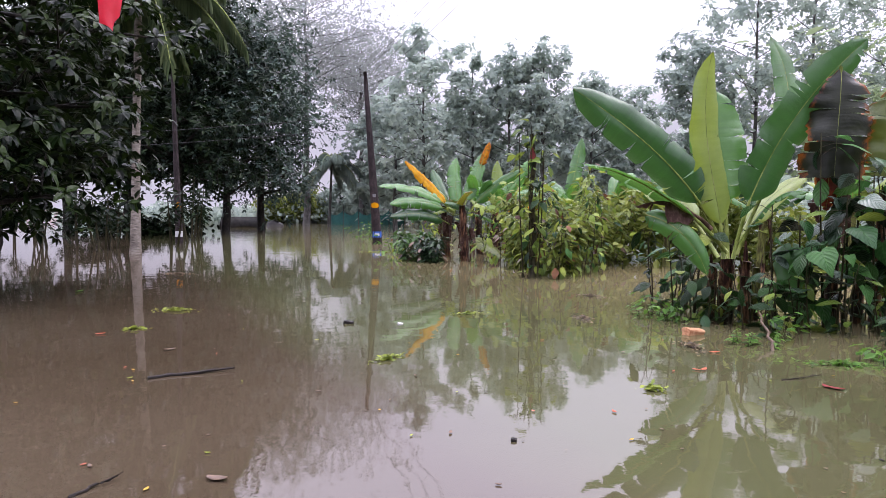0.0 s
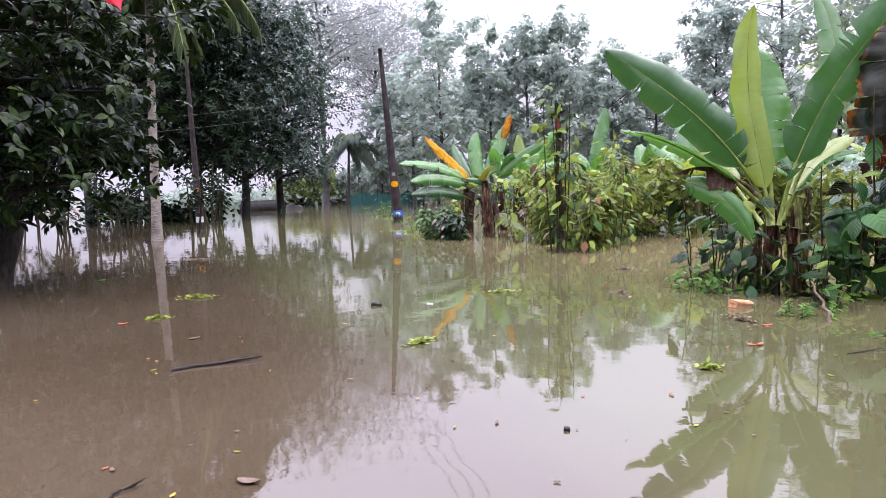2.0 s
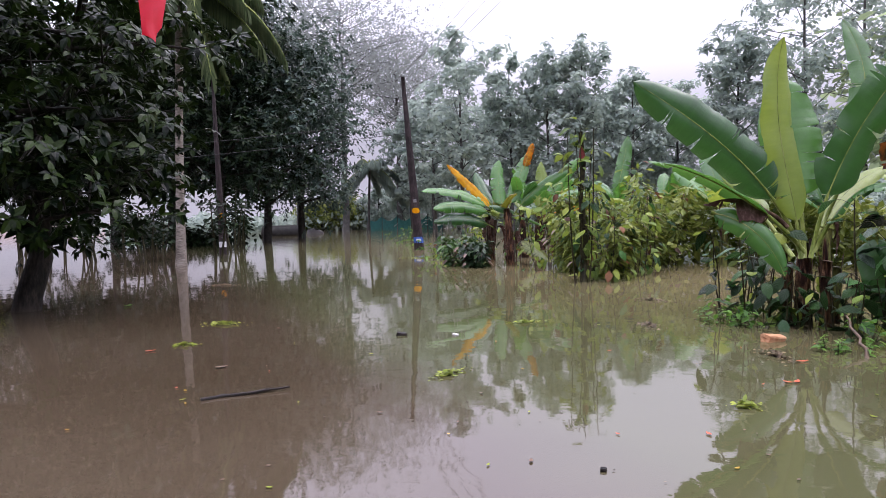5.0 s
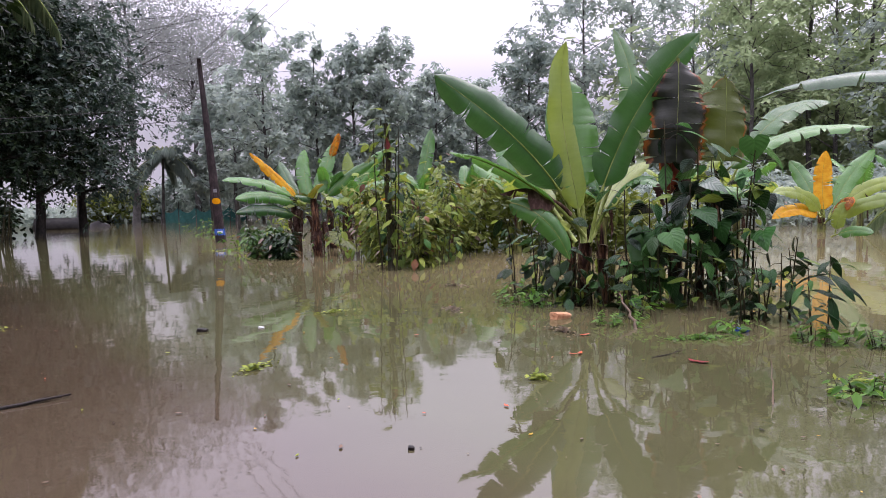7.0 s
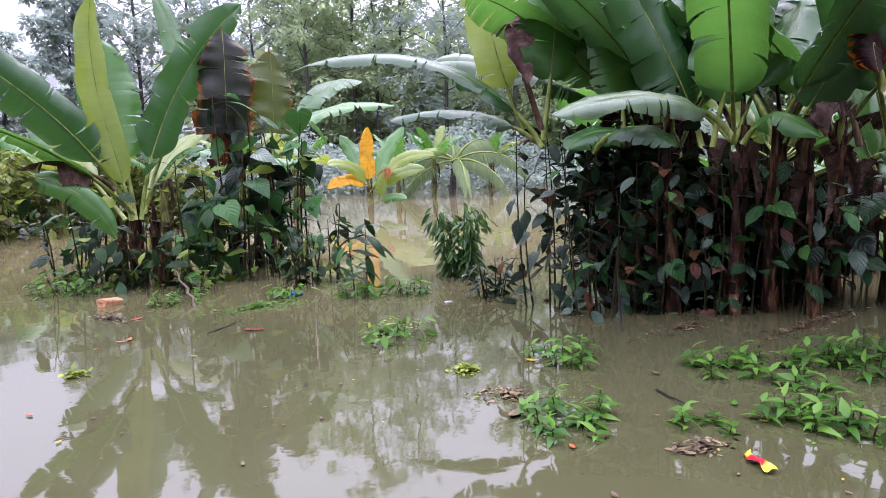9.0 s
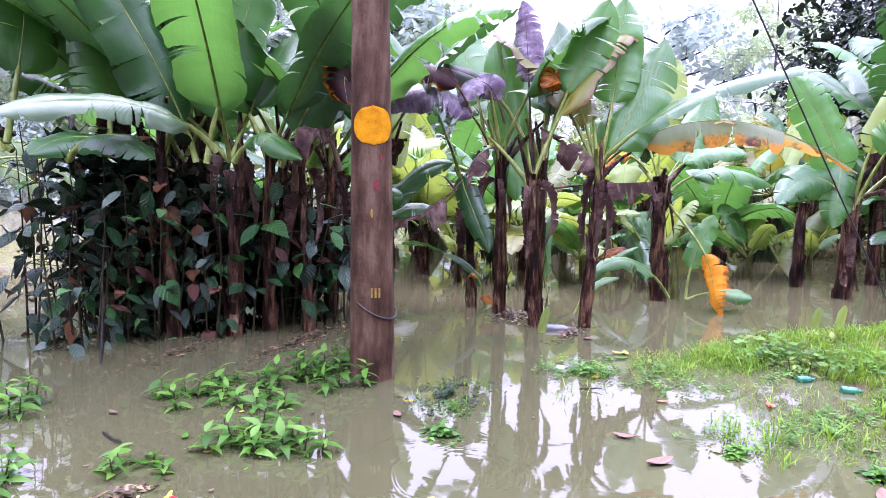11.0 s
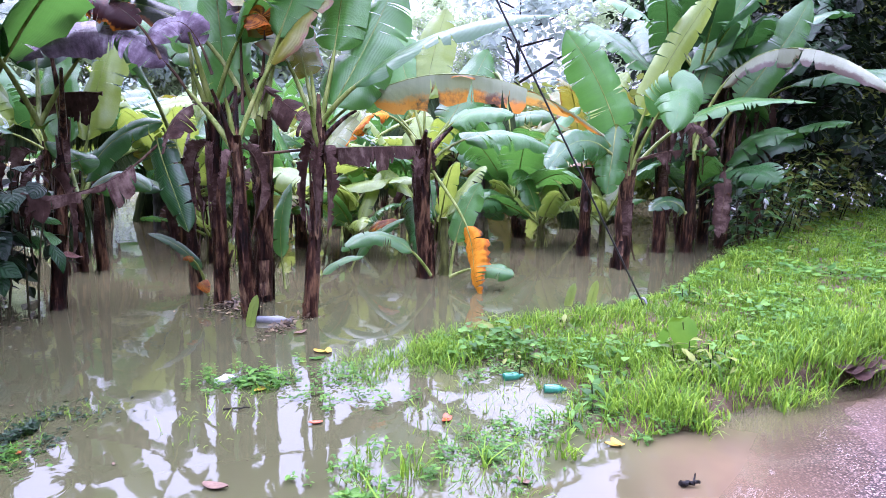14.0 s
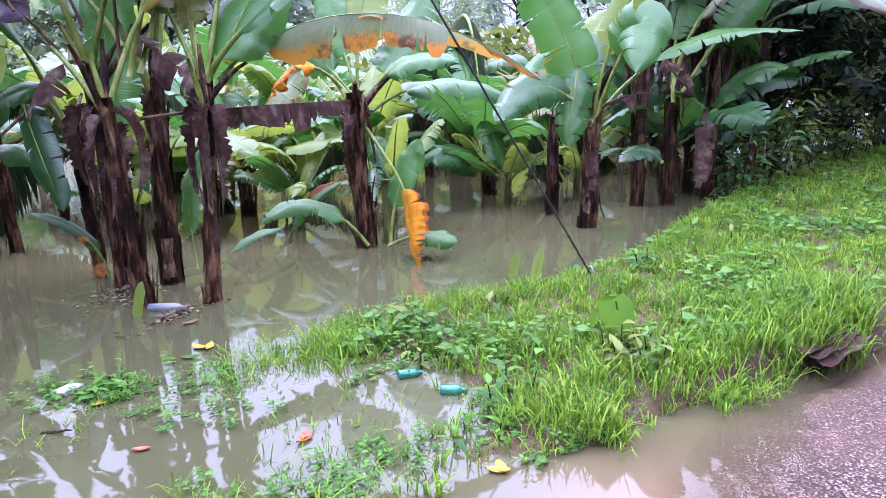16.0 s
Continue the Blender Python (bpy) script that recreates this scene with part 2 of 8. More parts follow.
M["oval_brown"] = broad_leaf("oval_leaf_brown", (0.03, 0.014, 0.008), (0.08, 0.035, 0.018), (0.20, 0.09, 0.035), 0.5, 0.15, 0.2)
M["ban"] = banana_green("banana_leaf_green", (0.032, 0.125, 0.026), (0.115, 0.31, 0.060), (0.20, 0.13, 0.04), 0.35)
M["ban_dark"] = banana_green("banana_leaf_deep_green", (0.016, 0.066, 0.018), (0.055, 0.17, 0.04), (0.10, 0.07, 0.03), 0.4, 0.28, 0.25)
M["ban_ember"] = banana_green("banana_leaf_dark_red_burnt", (0.03, 0.008, 0.008), (0.26, 0.05, 0.012), (0.60, 0.20, 0.012), 1.8, 0.55, 0.15, 60, 0.1, (0.03, 0.01, 0.012), 0.12, 8.0, 0.4, 0.8)
# green paled so that the arching leaf's sky sheen lies in its colour
M["ban_sheen"] = banana_green("banana_leaf_painted_sheen", (0.11, 0.19, 0.09), (0.24, 0.34, 0.19), (0.25, 0.20, 0.10), 0.4, 0.28, 0.2)
M["ban_new"] = banana_green("banana_leaf_new_lime", (0.14, 0.235, 0.035), (0.33, 0.44, 0.085), (0.35, 0.30, 0.06), 0.2, 0.35, 0.4)
M["ban_old"] = banana_green("banana_leaf_ageing", (0.10, 0.15, 0.02), (0.28, 0.26, 0.03), (0.22, 0.09, 0.025), 1.6)
M["ban_scorched"] = banana_green("banana_leaf_scorched", (0.007, 0.010, 0.007), (0.038, 0.050, 0.012), (0.30, 0.09, 0.012), 2.0, 0.4, 0.12, 60, 0.1, (0.02, 0.012, 0.014), 0.2)
M["ban_singed"] = banana_green("banana_leaf_singed", (0.028, 0.050, 0.010), (0.10, 0.13, 0.022), (0.40, 0.10, 0.015), 1.8, 0.4, 0.2, 60, 0.1, (0.025, 0.012, 0.014), 0.2)
M["ban_fringe"] = banana_green("banana_leaf_yellow_fringed", (0.14, 0.19, 0.08), (0.34, 0.40, 0.24), (0.85, 0.30, 0.004), 4.2, 0.4, 0.3, 60, 0.09, (0.10, 0.015, 0.008), 0.3)
M["ban_pale"] = banana_green("banana_leaf_pale_brown_fringed", (0.15, 0.19, 0.09), (0.36, 0.40, 0.26), (0.085, 0.045, 0.035), 3.4, 0.4, 0.25)
M["ban_yellow"] = dry_leaf("banana_leaf_yellow", (0.55, 0.20, 0.012), (0.80, 0.40, 0.02), (0.90, 0.55, 0.05), 0.5, 0.3)
M["ban_burnt"] = banana_green("banana_leaf_orange_burnt", (0.07, 0.014, 0.006), (0.85, 0.33, 0.010), (0.55, 0.15, 0.010), 2.4, 0.6, 0.15, 40, 0.2, (0.04, 0.014, 0.012), 0.1, 9.0, 0.46, 0.86)
M["ban_dead"] = dry_leaf("banana_leaf_dead_brown", (0.014, 0.006, 0.005), (0.085, 0.044, 0.034), (0.34, 0.24, 0.20), 0.6)
# dead purple leaf; its palest lilac tone paints in the sheen on top
M["ban_purple"] = dry_leaf("banana_leaf_dead_purple_sheen", (0.025, 0.012, 0.022), (0.26, 0.19, 0.26), (0.80, 0.74, 0.84), 0.35)
M["ban_rib"] = stemlike("banana_midrib", (0.14, 0.20, 0.03), (0.26, 0.33, 0.07), (0.40, 0.44, 0.14), 4, (3, 3, 1), 0.4, 0.2)
M["ban_rib_dead"] = stemlike("banana_midrib_dead", (0.035, 0.018, 0.010), (0.10, 0.055, 0.030), (0.20, 0.13, 0.08), 4, (3, 3, 1), 0.7, 0.4)
M["ban_stem"] = stemlike("banana_sheath_brown", (0.004, 0.0015, 0.0015), (0.040, 0.014, 0.009), (0.27, 0.145, 0.075), 2.4, (6, 6, 1.0), 0.4, 1.0)
M["sheath_tan"] = stemlike("banana_sheath_tan", (0.03, 0.012, 0.010), (0.14, 0.075, 0.045), (0.40, 0.26, 0.14), 4, (4, 4, 1), 0.6, 0.6)
M["ban_stem_green"] = stemlike("banana_sheath_green", (0.05, 0.045, 0.02), (0.13, 0.14, 0.04), (0.26, 0.28, 0.08), 2.6, (5, 5, 0.7), 0.45, 0.5)
M["bark_dark"] = stemlike("dark_wet_bark", (0.010, 0.009, 0.008), (0.026, 0.022, 0.018), (0.06, 0.05, 0.04), 3, (4, 4, 1), 0.6, 0.8)
M["bark_pale"] = stemlike("pale_palm_bark", (0.14, 0.12, 0.10), (0.30, 0.26, 0.22), (0.46, 0.41, 0.36), 2.5, (1.2, 1.2, 6), 0.7, 0.8)
M["bark_grey"] = stemlike("grey_bark", (0.05, 0.048, 0.045), (0.10, 0.095, 0.09), (0.19, 0.18, 0.17), 3, (3, 3, 0.8), 0.7, 0.6)
M["twig"] = stemlike("green_brown_twig", (0.016, 0.013, 0.007), (0.038, 0.033, 0.014), (0.08, 0.08, 0.03), 6, (3, 3, 1), 0.6, 0.3)
M["pole"] = stemlike("weathered_pole", (0.046, 0.021, 0.010), (0.108, 0.057, 0.031), (0.195, 0.128, 0.080), 2.6, (2.2, 2.2, 0.5), 0.75, 0.9)
M["pole_dark"] = stemlike("dark_weathered_pole", (0.014, 0.010, 0.010), (0.034, 0.024, 0.025), (0.075, 0.055, 0.055), 3, (7, 7, 0.5), 0.6, 0.5)
M["orange_paint"] = plain("orange_yellow_paint", (0.50, 0.19, 0.0), (0.84, 0.38, 0.0), 16, 0.85, 0.3, 0.08)
M["yellow_paint"] = plain("faded_yellow_paint", (0.20, 0.12, 0.015), (0.45, 0.30, 0.04), 30, 0.6)
M["pink_paint"] = plain("faded_pink_paint", (0.10, 0.04, 0.03), (0.34, 0.06, 0.065), 45, 0.8, 0.3, 0.1)
M["blue_paint"] = plain("blue_paint", (0.01, 0.09, 0.45), (0.03, 0.16, 0.60), 15, 0.45)
M["white_paint"] = plain("white_paint", (0.55, 0.56, 0.58), (0.78, 0.78, 0.80), 15, 0.45)
M["red_plastic"] = plain("red_plastic", (0.75, 0.004, 0.02), (0.85, 0.01, 0.045), 5, 0.35, 0.05)
M["red_leaf"] = plain("red_orange_leaf", (0.45, 0.05, 0.015), (0.70, 0.14, 0.03), 20, 0.45)
M["yellow_leaf"] = plain("yellow_leaf", (0.42, 0.25, 0.012), (0.60, 0.40, 0.02), 20, 0.7)
M["brown_leaf"] = plain("brown_leaf", (0.045, 0.026, 0.015), (0.20, 0.115, 0.06), 20, 0.5)
M["pale_leaf"] = plain("pale_tan_leaf", (0.12, 0.062, 0.036), (0.25, 0.15, 0.095), 18, 0.75)
M["orange_brick"] = plain("orange_brick", (0.44, 0.17, 0.07), (0.78, 0.47, 0.27), 14, 0.8, 0.5, 0.15)
M["wet_wood"] = stemlike("wet_dark_wood", (0.006, 0.005, 0.005), (0.018, 0.014, 0.012), (0.045, 0.034, 0.028), 8, (1, 6, 6), 0.4, 0.6)
M["algae"] = foliage("yellow_green_algae", (0.060, 0.10, 0.008), (0.17, 0.24, 0.016), (0.36, 0.42, 0.045), 0.5, 0.2, 0.1, 0.66)
M["clear_plastic"] = plain("cloudy_plastic", (0.30, 0.31, 0.36), (0.46, 0.47, 0.52), 12, 0.2, 0.05)
M["green_plastic"] = plain("green_plastic", (0.02, 0.24, 0.13), (0.08, 0.42, 0.26), 12, 0.2, 0.05)
M["blue_plastic"] = plain("blue_plastic", (0.02, 0.06, 0.42), (0.05, 0.12, 0.62), 12, 0.25, 0.05)
M["yellow_plastic"] = plain("yellow_plastic", (0.80, 0.52, 0.03), (0.90, 0.65, 0.05), 12, 0.3, 0.05)
M["net"] = plain("teal_net", (0.015, 0.13, 0.12), (0.04, 0.24, 0.22), 6, 0.6)
M["wire"] = plain("black_wire", (0.012, 0.012, 0.014), (0.03, 0.03, 0.032), 10, 0.5)
M["steel"] = plain("galvanised_steel", (0.12, 0.12, 0.13), (0.24, 0.24, 0.25), 16, 0.4)
M["wall_dark"] = plain("mossy_dark_wall", (0.018, 0.017, 0.018), (0.06, 0.055, 0.05), 3, 0.8, 0.5)
for clear in ("clear_plastic", "green_plastic"):
    M[clear].node_tree.nodes["Principled BSDF"].inputs["Transmission Weight"].default_value = 0.35


def water_material():
    k = Nodes("muddy_flood_water")
    pos = k.add("NewGeometry").outputs["Position"]
    across_lane = road_distance(k, pos)
    lane_part = k.math("LESS_THAN", across_lane, -0.15)
    across = k.math("ADD", across_lane, k.math("MULTIPLY", k.math("SUBTRACT", k.noise(0.35, 3), 0.5), 2.2))
    lane = k.ramp(k.math("ADD", k.math("MULTIPLY", across, 0.22), 0.5), [(0.24, (1, 1, 1)), (0.50, (0, 0, 0))])
    silt = k.noise(0.25, 4)
    open_water = k.ramp(silt, [(0.3, (0.043, 0.044, 0.019)), (0.7, (0.062, 0.061, 0.030))])
    over_lane = k.ramp(silt, [(0.3, (0.037, 0.027, 0.016)), (0.7, (0.058, 0.045, 0.029))])
    # open water turns paler and more ochre with distance from the lane
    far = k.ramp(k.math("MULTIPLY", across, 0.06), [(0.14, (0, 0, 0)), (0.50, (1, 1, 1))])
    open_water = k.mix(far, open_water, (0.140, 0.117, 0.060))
    # red silt of the lane shows where the water thins out
    sep = k.add("SeparateXYZ")
    k.link(pos, sep.inputs[0])
    along = k.math("SUBTRACT", k.math("MULTIPLY", sep.outputs[0], 0.69), k.math("MULTIPLY", sep.outputs[1], 0.756))
    thin = k.ramp(k.math("MULTIPLY", k.math("ADD", along, k.math("MULTIPLY", k.noise(0.8, 3), 1.5)), 0.1), [(0.30, (0, 0, 0)), (0.56, (1, 1, 1))])
    silt_bed = k.ramp(k.noise(1.2, 4), [(0.35, (0.12, 0.070, 0.046)), (0.62, (0.18, 0.110, 0.072)), (0.74, (0.30, 0.20, 0.11))])
    over_lane = k.mix(thin, over_lane, silt_bed)
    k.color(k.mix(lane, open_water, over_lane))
    k.rough(0.03, 0.5)
    k.bsdf.inputs["IOR"].default_value = 1.48
    depth = k.math("MULTIPLY", k.math("SUBTRACT", k.math("ADD", k.math("SUBTRACT", across_lane, -0.037), 1.13), k.math("MULTIPLY", k.math("SUBTRACT", along, 3.936), 0.36)), 0.05)
    clear = k.math("SUBTRACT", 1.0, k.math("MULTIPLY", k.math("MAXIMUM", depth, 0.0), 45.0), clamp=True)
    k.link(k.math("SUBTRACT", 1.0, k.math("MULTIPLY", k.math("MULTIPLY", clear, lane_part), 0.8)), k.bsdf.inputs["Alpha"])
    # slow swell, small chop and the rings of scattered drops
    swell = k.noise(1.1, 2, stretch=(1, 1, 1))
    chop = k.noise(5.0, 3)
    vor = k.add("TexVoronoi", feature="F1")
    vor.inputs["Scale"].default_value = 0.85
    k.link(pos, vor.inputs["Vector"])
    cell = k.add("SeparateColor")
    k.link(vor.outputs["Color"], cell.inputs[0])
    radius = k.math("MULTIPLY", cell.outputs[0], 0.30)
    off = k.math("ABSOLUTE", k.math("SUBTRACT", vor.outputs["Distance"], radius))
    env = k.math("SUBTRACT", 1.0, k.math("MULTIPLY", off, 9.0), clamp=True)
    ring = k.math("MULTIPLY", k.math("SINE", k.math("MULTIPLY", off, 150.0)), env)
    ring = k.math("MULTIPLY", ring, k.math("GREATER_THAN", cell.outputs[1], 0.72))
    h = k.math("ADD", k.math("MULTIPLY", swell, 0.022), k.math("MULTIPLY", chop, 0.004))
    h = k.math("ADD", h, k.math("MULTIPLY", ring, 0.0005))
    # the current ruffles the open channel over the far lane
    channel = k.ramp(k.math("MULTIPLY", sep.outputs[1], 0.01), [(0.16, (0, 0, 0)), (0.40, (1, 1, 1))])
    h = k.math("ADD", h, k.math("MULTIPLY", k.math("MULTIPLY", k.noise(2.4, 3), channel), 0.06))
    k.bump(h, 0.17, 1.0)
    return k.mat


def ground_material():
    """Chipped asphalt on the lane, red mud along it, brown silt elsewhere."""
    k = Nodes("lane_and_mud")
    pos = k.add("NewGeometry").outputs["Position"]
    across = road_distance(k, pos)
    wob = k.math("ADD", across, k.math("MULTIPLY", k.math("SUBTRACT", k.noise(1.3, 4), 0.5), 0.6))
    lane = k.ramp(k.math("ADD", k.math("MULTIPLY", wob, 0.5), 0.5), [(0.22, (1, 1, 1)), (0.40, (0, 0, 0))])
    vor = k.add("TexVoronoi", feature="F1")
    vor.inputs["Scale"].default_value = 95
    k.link(pos, vor.inputs["Vector"])
    stone = k.add("SeparateColor")
    k.link(vor.outputs["Color"], stone.inputs[0])
    chips = k.ramp(k.math("ADD", k.math("MULTIPLY", stone.outputs[0], 0.8), k.math("MULTIPLY", k.noise(3.0, 4), 0.2)), [(0.15, (0.055, 0.034, 0.027)), (0.5, (0.14, 0.092, 0.074)), (0.8, (0.26, 0.19, 0.16)), (0.97, (0.46, 0.38, 0.34))])
    pitch = k.ramp(vor.outputs["Distance"], [(0.35, (0, 0, 0)), (0.62, (1, 1, 1))])
    asphalt = k.mix(pitch, chips, (0.022, 0.015, 0.014))
    # silt smeared over the chips
    asphalt = k.mix(k.ramp(k.noise(0.9, 5, 0.6), [(0.42, (0, 0, 0)), (0.72, (0.7, 0.7, 0.7))]), asphalt, (0.085, 0.050, 0.036))
    mud = k.ramp(k.noise(2.2, 5), [(0.3, (0.040, 0.028, 0.015)), (0.7, (0.085, 0.056, 0.030))])
    k.color(k.mix(lane, mud, asphalt))
    k.rough(k.mix(lane, (0.6, 0.6, 0.6), k.ramp(k.noise(1.4, 3), [(0.35, (0.36, 0.36, 0.36)), (0.65, (0.62, 0.62, 0.62))])), 0.12)
    k.bump(k.math("ADD", k.math("MULTIPLY", vor.outputs["Distance"], -0.9), k.math("MULTIPLY", k.noise(30, 3), 0.3)), 0.7, 0.008)
    return k.mat


M["water"] = water_material()
M["ground"] = ground_material()


# ---- mesh building ----
class Build:
    """Collects vertices, faces and a UV per corner for one mesh."""

    def __init__(self):
        self.v, self.f, self.uv, self.smooth = [], [], [], True

    def tube(self, pts, radii, n=8, cap=True, wob=0.0, rng=None):
        pts = [Vector(p) for p in pts]
        base, start = len(self.v), len(pts)
        ref = Vector((0.31, 0.95, 0.05))
        for i, p in enumerate(pts):
            tan = (pts[min(i + 1, start - 1)] - pts[max(i - 1, 0)])
            tan = tan.normalized() if tan.length > 1e-9 else Vector((0, 0, 1))
            a = tan.cross(ref)
            if a.length < 0.2:
                a = tan.cross(Vector((1, 0, 0)))
            a.normalize()
            b = tan.cross(a)
            for j in range(n):
                ang = 2 * math.pi * j / n
                r = radii[i] * (1 + (rng.uniform(-wob, wob) if rng else 0))
                self.v.append(p + (a * math.cos(ang) + b * math.sin(ang)) * r)
        for i in range(start - 1):
            for j in range(n):
                q = (base + i * n + j, base + i * n + (j + 1) % n, base + (i + 1) * n + (j + 1) % n, base + (i + 1) * n + j)
                self.f.append(q)
                self.uv.append(((i / start, j / n), (i / start, (j + 1) / n), ((i + 1) / start, (j + 1) / n), ((i + 1) / start, j / n)))
        if cap:
            self.f.append(tuple(base + j for j in range(n)))
            self.uv.append(((0, 0),) * n)
            self.f.append(tuple(base + (start - 1) * n + j for j in reversed(range(n))))
            self.uv.append(((1, 0),) * n)
        return self

    def grid(self, rows, uvs):
        base, w = len(self.v), len(rows[0])
        for row in rows:
            self.v.extend(row)
        for i in range(len(rows) - 1):
            for j in range(w - 1):
                a = base + i * w + j
                self.f.append((a, a + 1, a + w + 1, a + w))
                self.uv.append((uvs[i][j], uvs[i][j + 1], uvs[i + 1][j + 1], uvs[i + 1][j]))
        return self

    def leaf(self, p, along, normal, length, width, bend=0.25, fold=0.2, heart=False):
        """A small leaf of two bent halves."""
        along = along.normalized()
        side = along.cross(normal)
        if side.length < 1e-4:
            side = along.cross(Vector((1, 0.1, 0.3)))
        side.normalize()
        up = side.cross(along)
        b = len(self.v)
        w = width * 0.5
        if heart == "lance":
            prof = ((0.0, 0.0), (0.16, 0.62), (0.34, 1.0), (0.56, 0.86), (0.80, 0.42), (1.0, 0.0))
        elif heart:
            prof = ((0.0, 0.0), (-0.05, 0.55), (0.1, 0.92), (0.32, 1.0), (0.58, 0.74), (0.82, 0.32), (1.0, 0.0))
        else:
            prof = ((0.0, 0.0), (0.33, 1.0), (0.7, 0.72), (1.0, 0.0))
        mids = []
        for s, ww in prof:
            c = p + along * (length * s) - up * (bend * length * s * s)
            mids.append(len(self.v))
            self.v.append(c)
            if ww:
                self.v.append(c + side * (w * ww) + up * (fold * w * ww))
                self.v.append(c - side * (w * ww) + up * (fold * w * ww))
        last = len(mids) - 1
        for sgn in (1, 2):
            for i in range(last):
                a, c = mids[i], mids[i + 1]
                if i == 0:
                    q = (a, c, c + sgn)
                elif i == last - 1:
                    q = (a, c, a + sgn)
                else:
                    q = (a, c, c + sgn, a + sgn)
                q = q if sgn == 1 else tuple(reversed(q))
                self.f.append(q)
                self.uv.append(((0, 0),) * len(q))
        return self

    def chip(self, p, along, normal, length, width, bend=0.25, fold=0.2):
        """A cheap pointed leaf of two halves, for crowns seen from afar."""
        along = along.normalized()
        side = along.cross(normal)
        if side.length < 1e-4:
            side = along.cross(Vector((1, 0.1, 0.3)))
        side.normalize()
        up = side.cross(along)
        b, w = len(self.v), width * 0.5
        m1, m2 = p + along * (0.34 * length) - up * (0.08 * bend * length), p + along * (0.74 * length) - up * (0.5 * bend * length)
        s1, s2 = side * w + up * (fold * w), side * (w * 0.72) + up * (fold * w * 0.7)
        self.v.extend((p, m1 + s1, m2 + s2, p + along * length - up * (bend * length), m2 - s2, m1 - s1))
        self.f.extend(((b, b + 3, b + 2, b + 1), (b, b + 5, b + 4, b + 3)))
        self.uv.extend((((0, 0),) * 4, ((0, 0),) * 4))
        return self

    def mesh(self, name, materials):
        me = bpy.data.meshes.new(name)
        me.from_pydata([tuple(v) for v in self.v], [], self.f)
        uv = me.uv_layers.new(name="UVMap")
        flat = [c for face in self.uv for pt in face for c in pt]
        uv.data.foreach_set("uv", flat)
        me.polygons.foreach_set("use_smooth", [self.smooth] * len(me.polygons))
        for m in materials if isinstance(materials, (list, tuple)) else [materials]:
            me.materials.append(m)
        me.update()
        return me


def part(name, b, material, parent, label=""):
    ob = new(name, b.mesh(name, material))
    ob.parent = parent
    return tagged(ob, label)


def thing(name, label, category, at=(0, 0, 0), group="", kind=""):
    ob = new(name)
    ob.empty_display_size = 0.2
    ob.location = at
    return tagged(ob, label, category, group, kind)


def bez(p, s):
    q = [Vector(a) for a in p]
    while len(q) > 1:
        q = [a.lerp(b, s) for a, b in zip(q, q[1:])]
    return q[0]


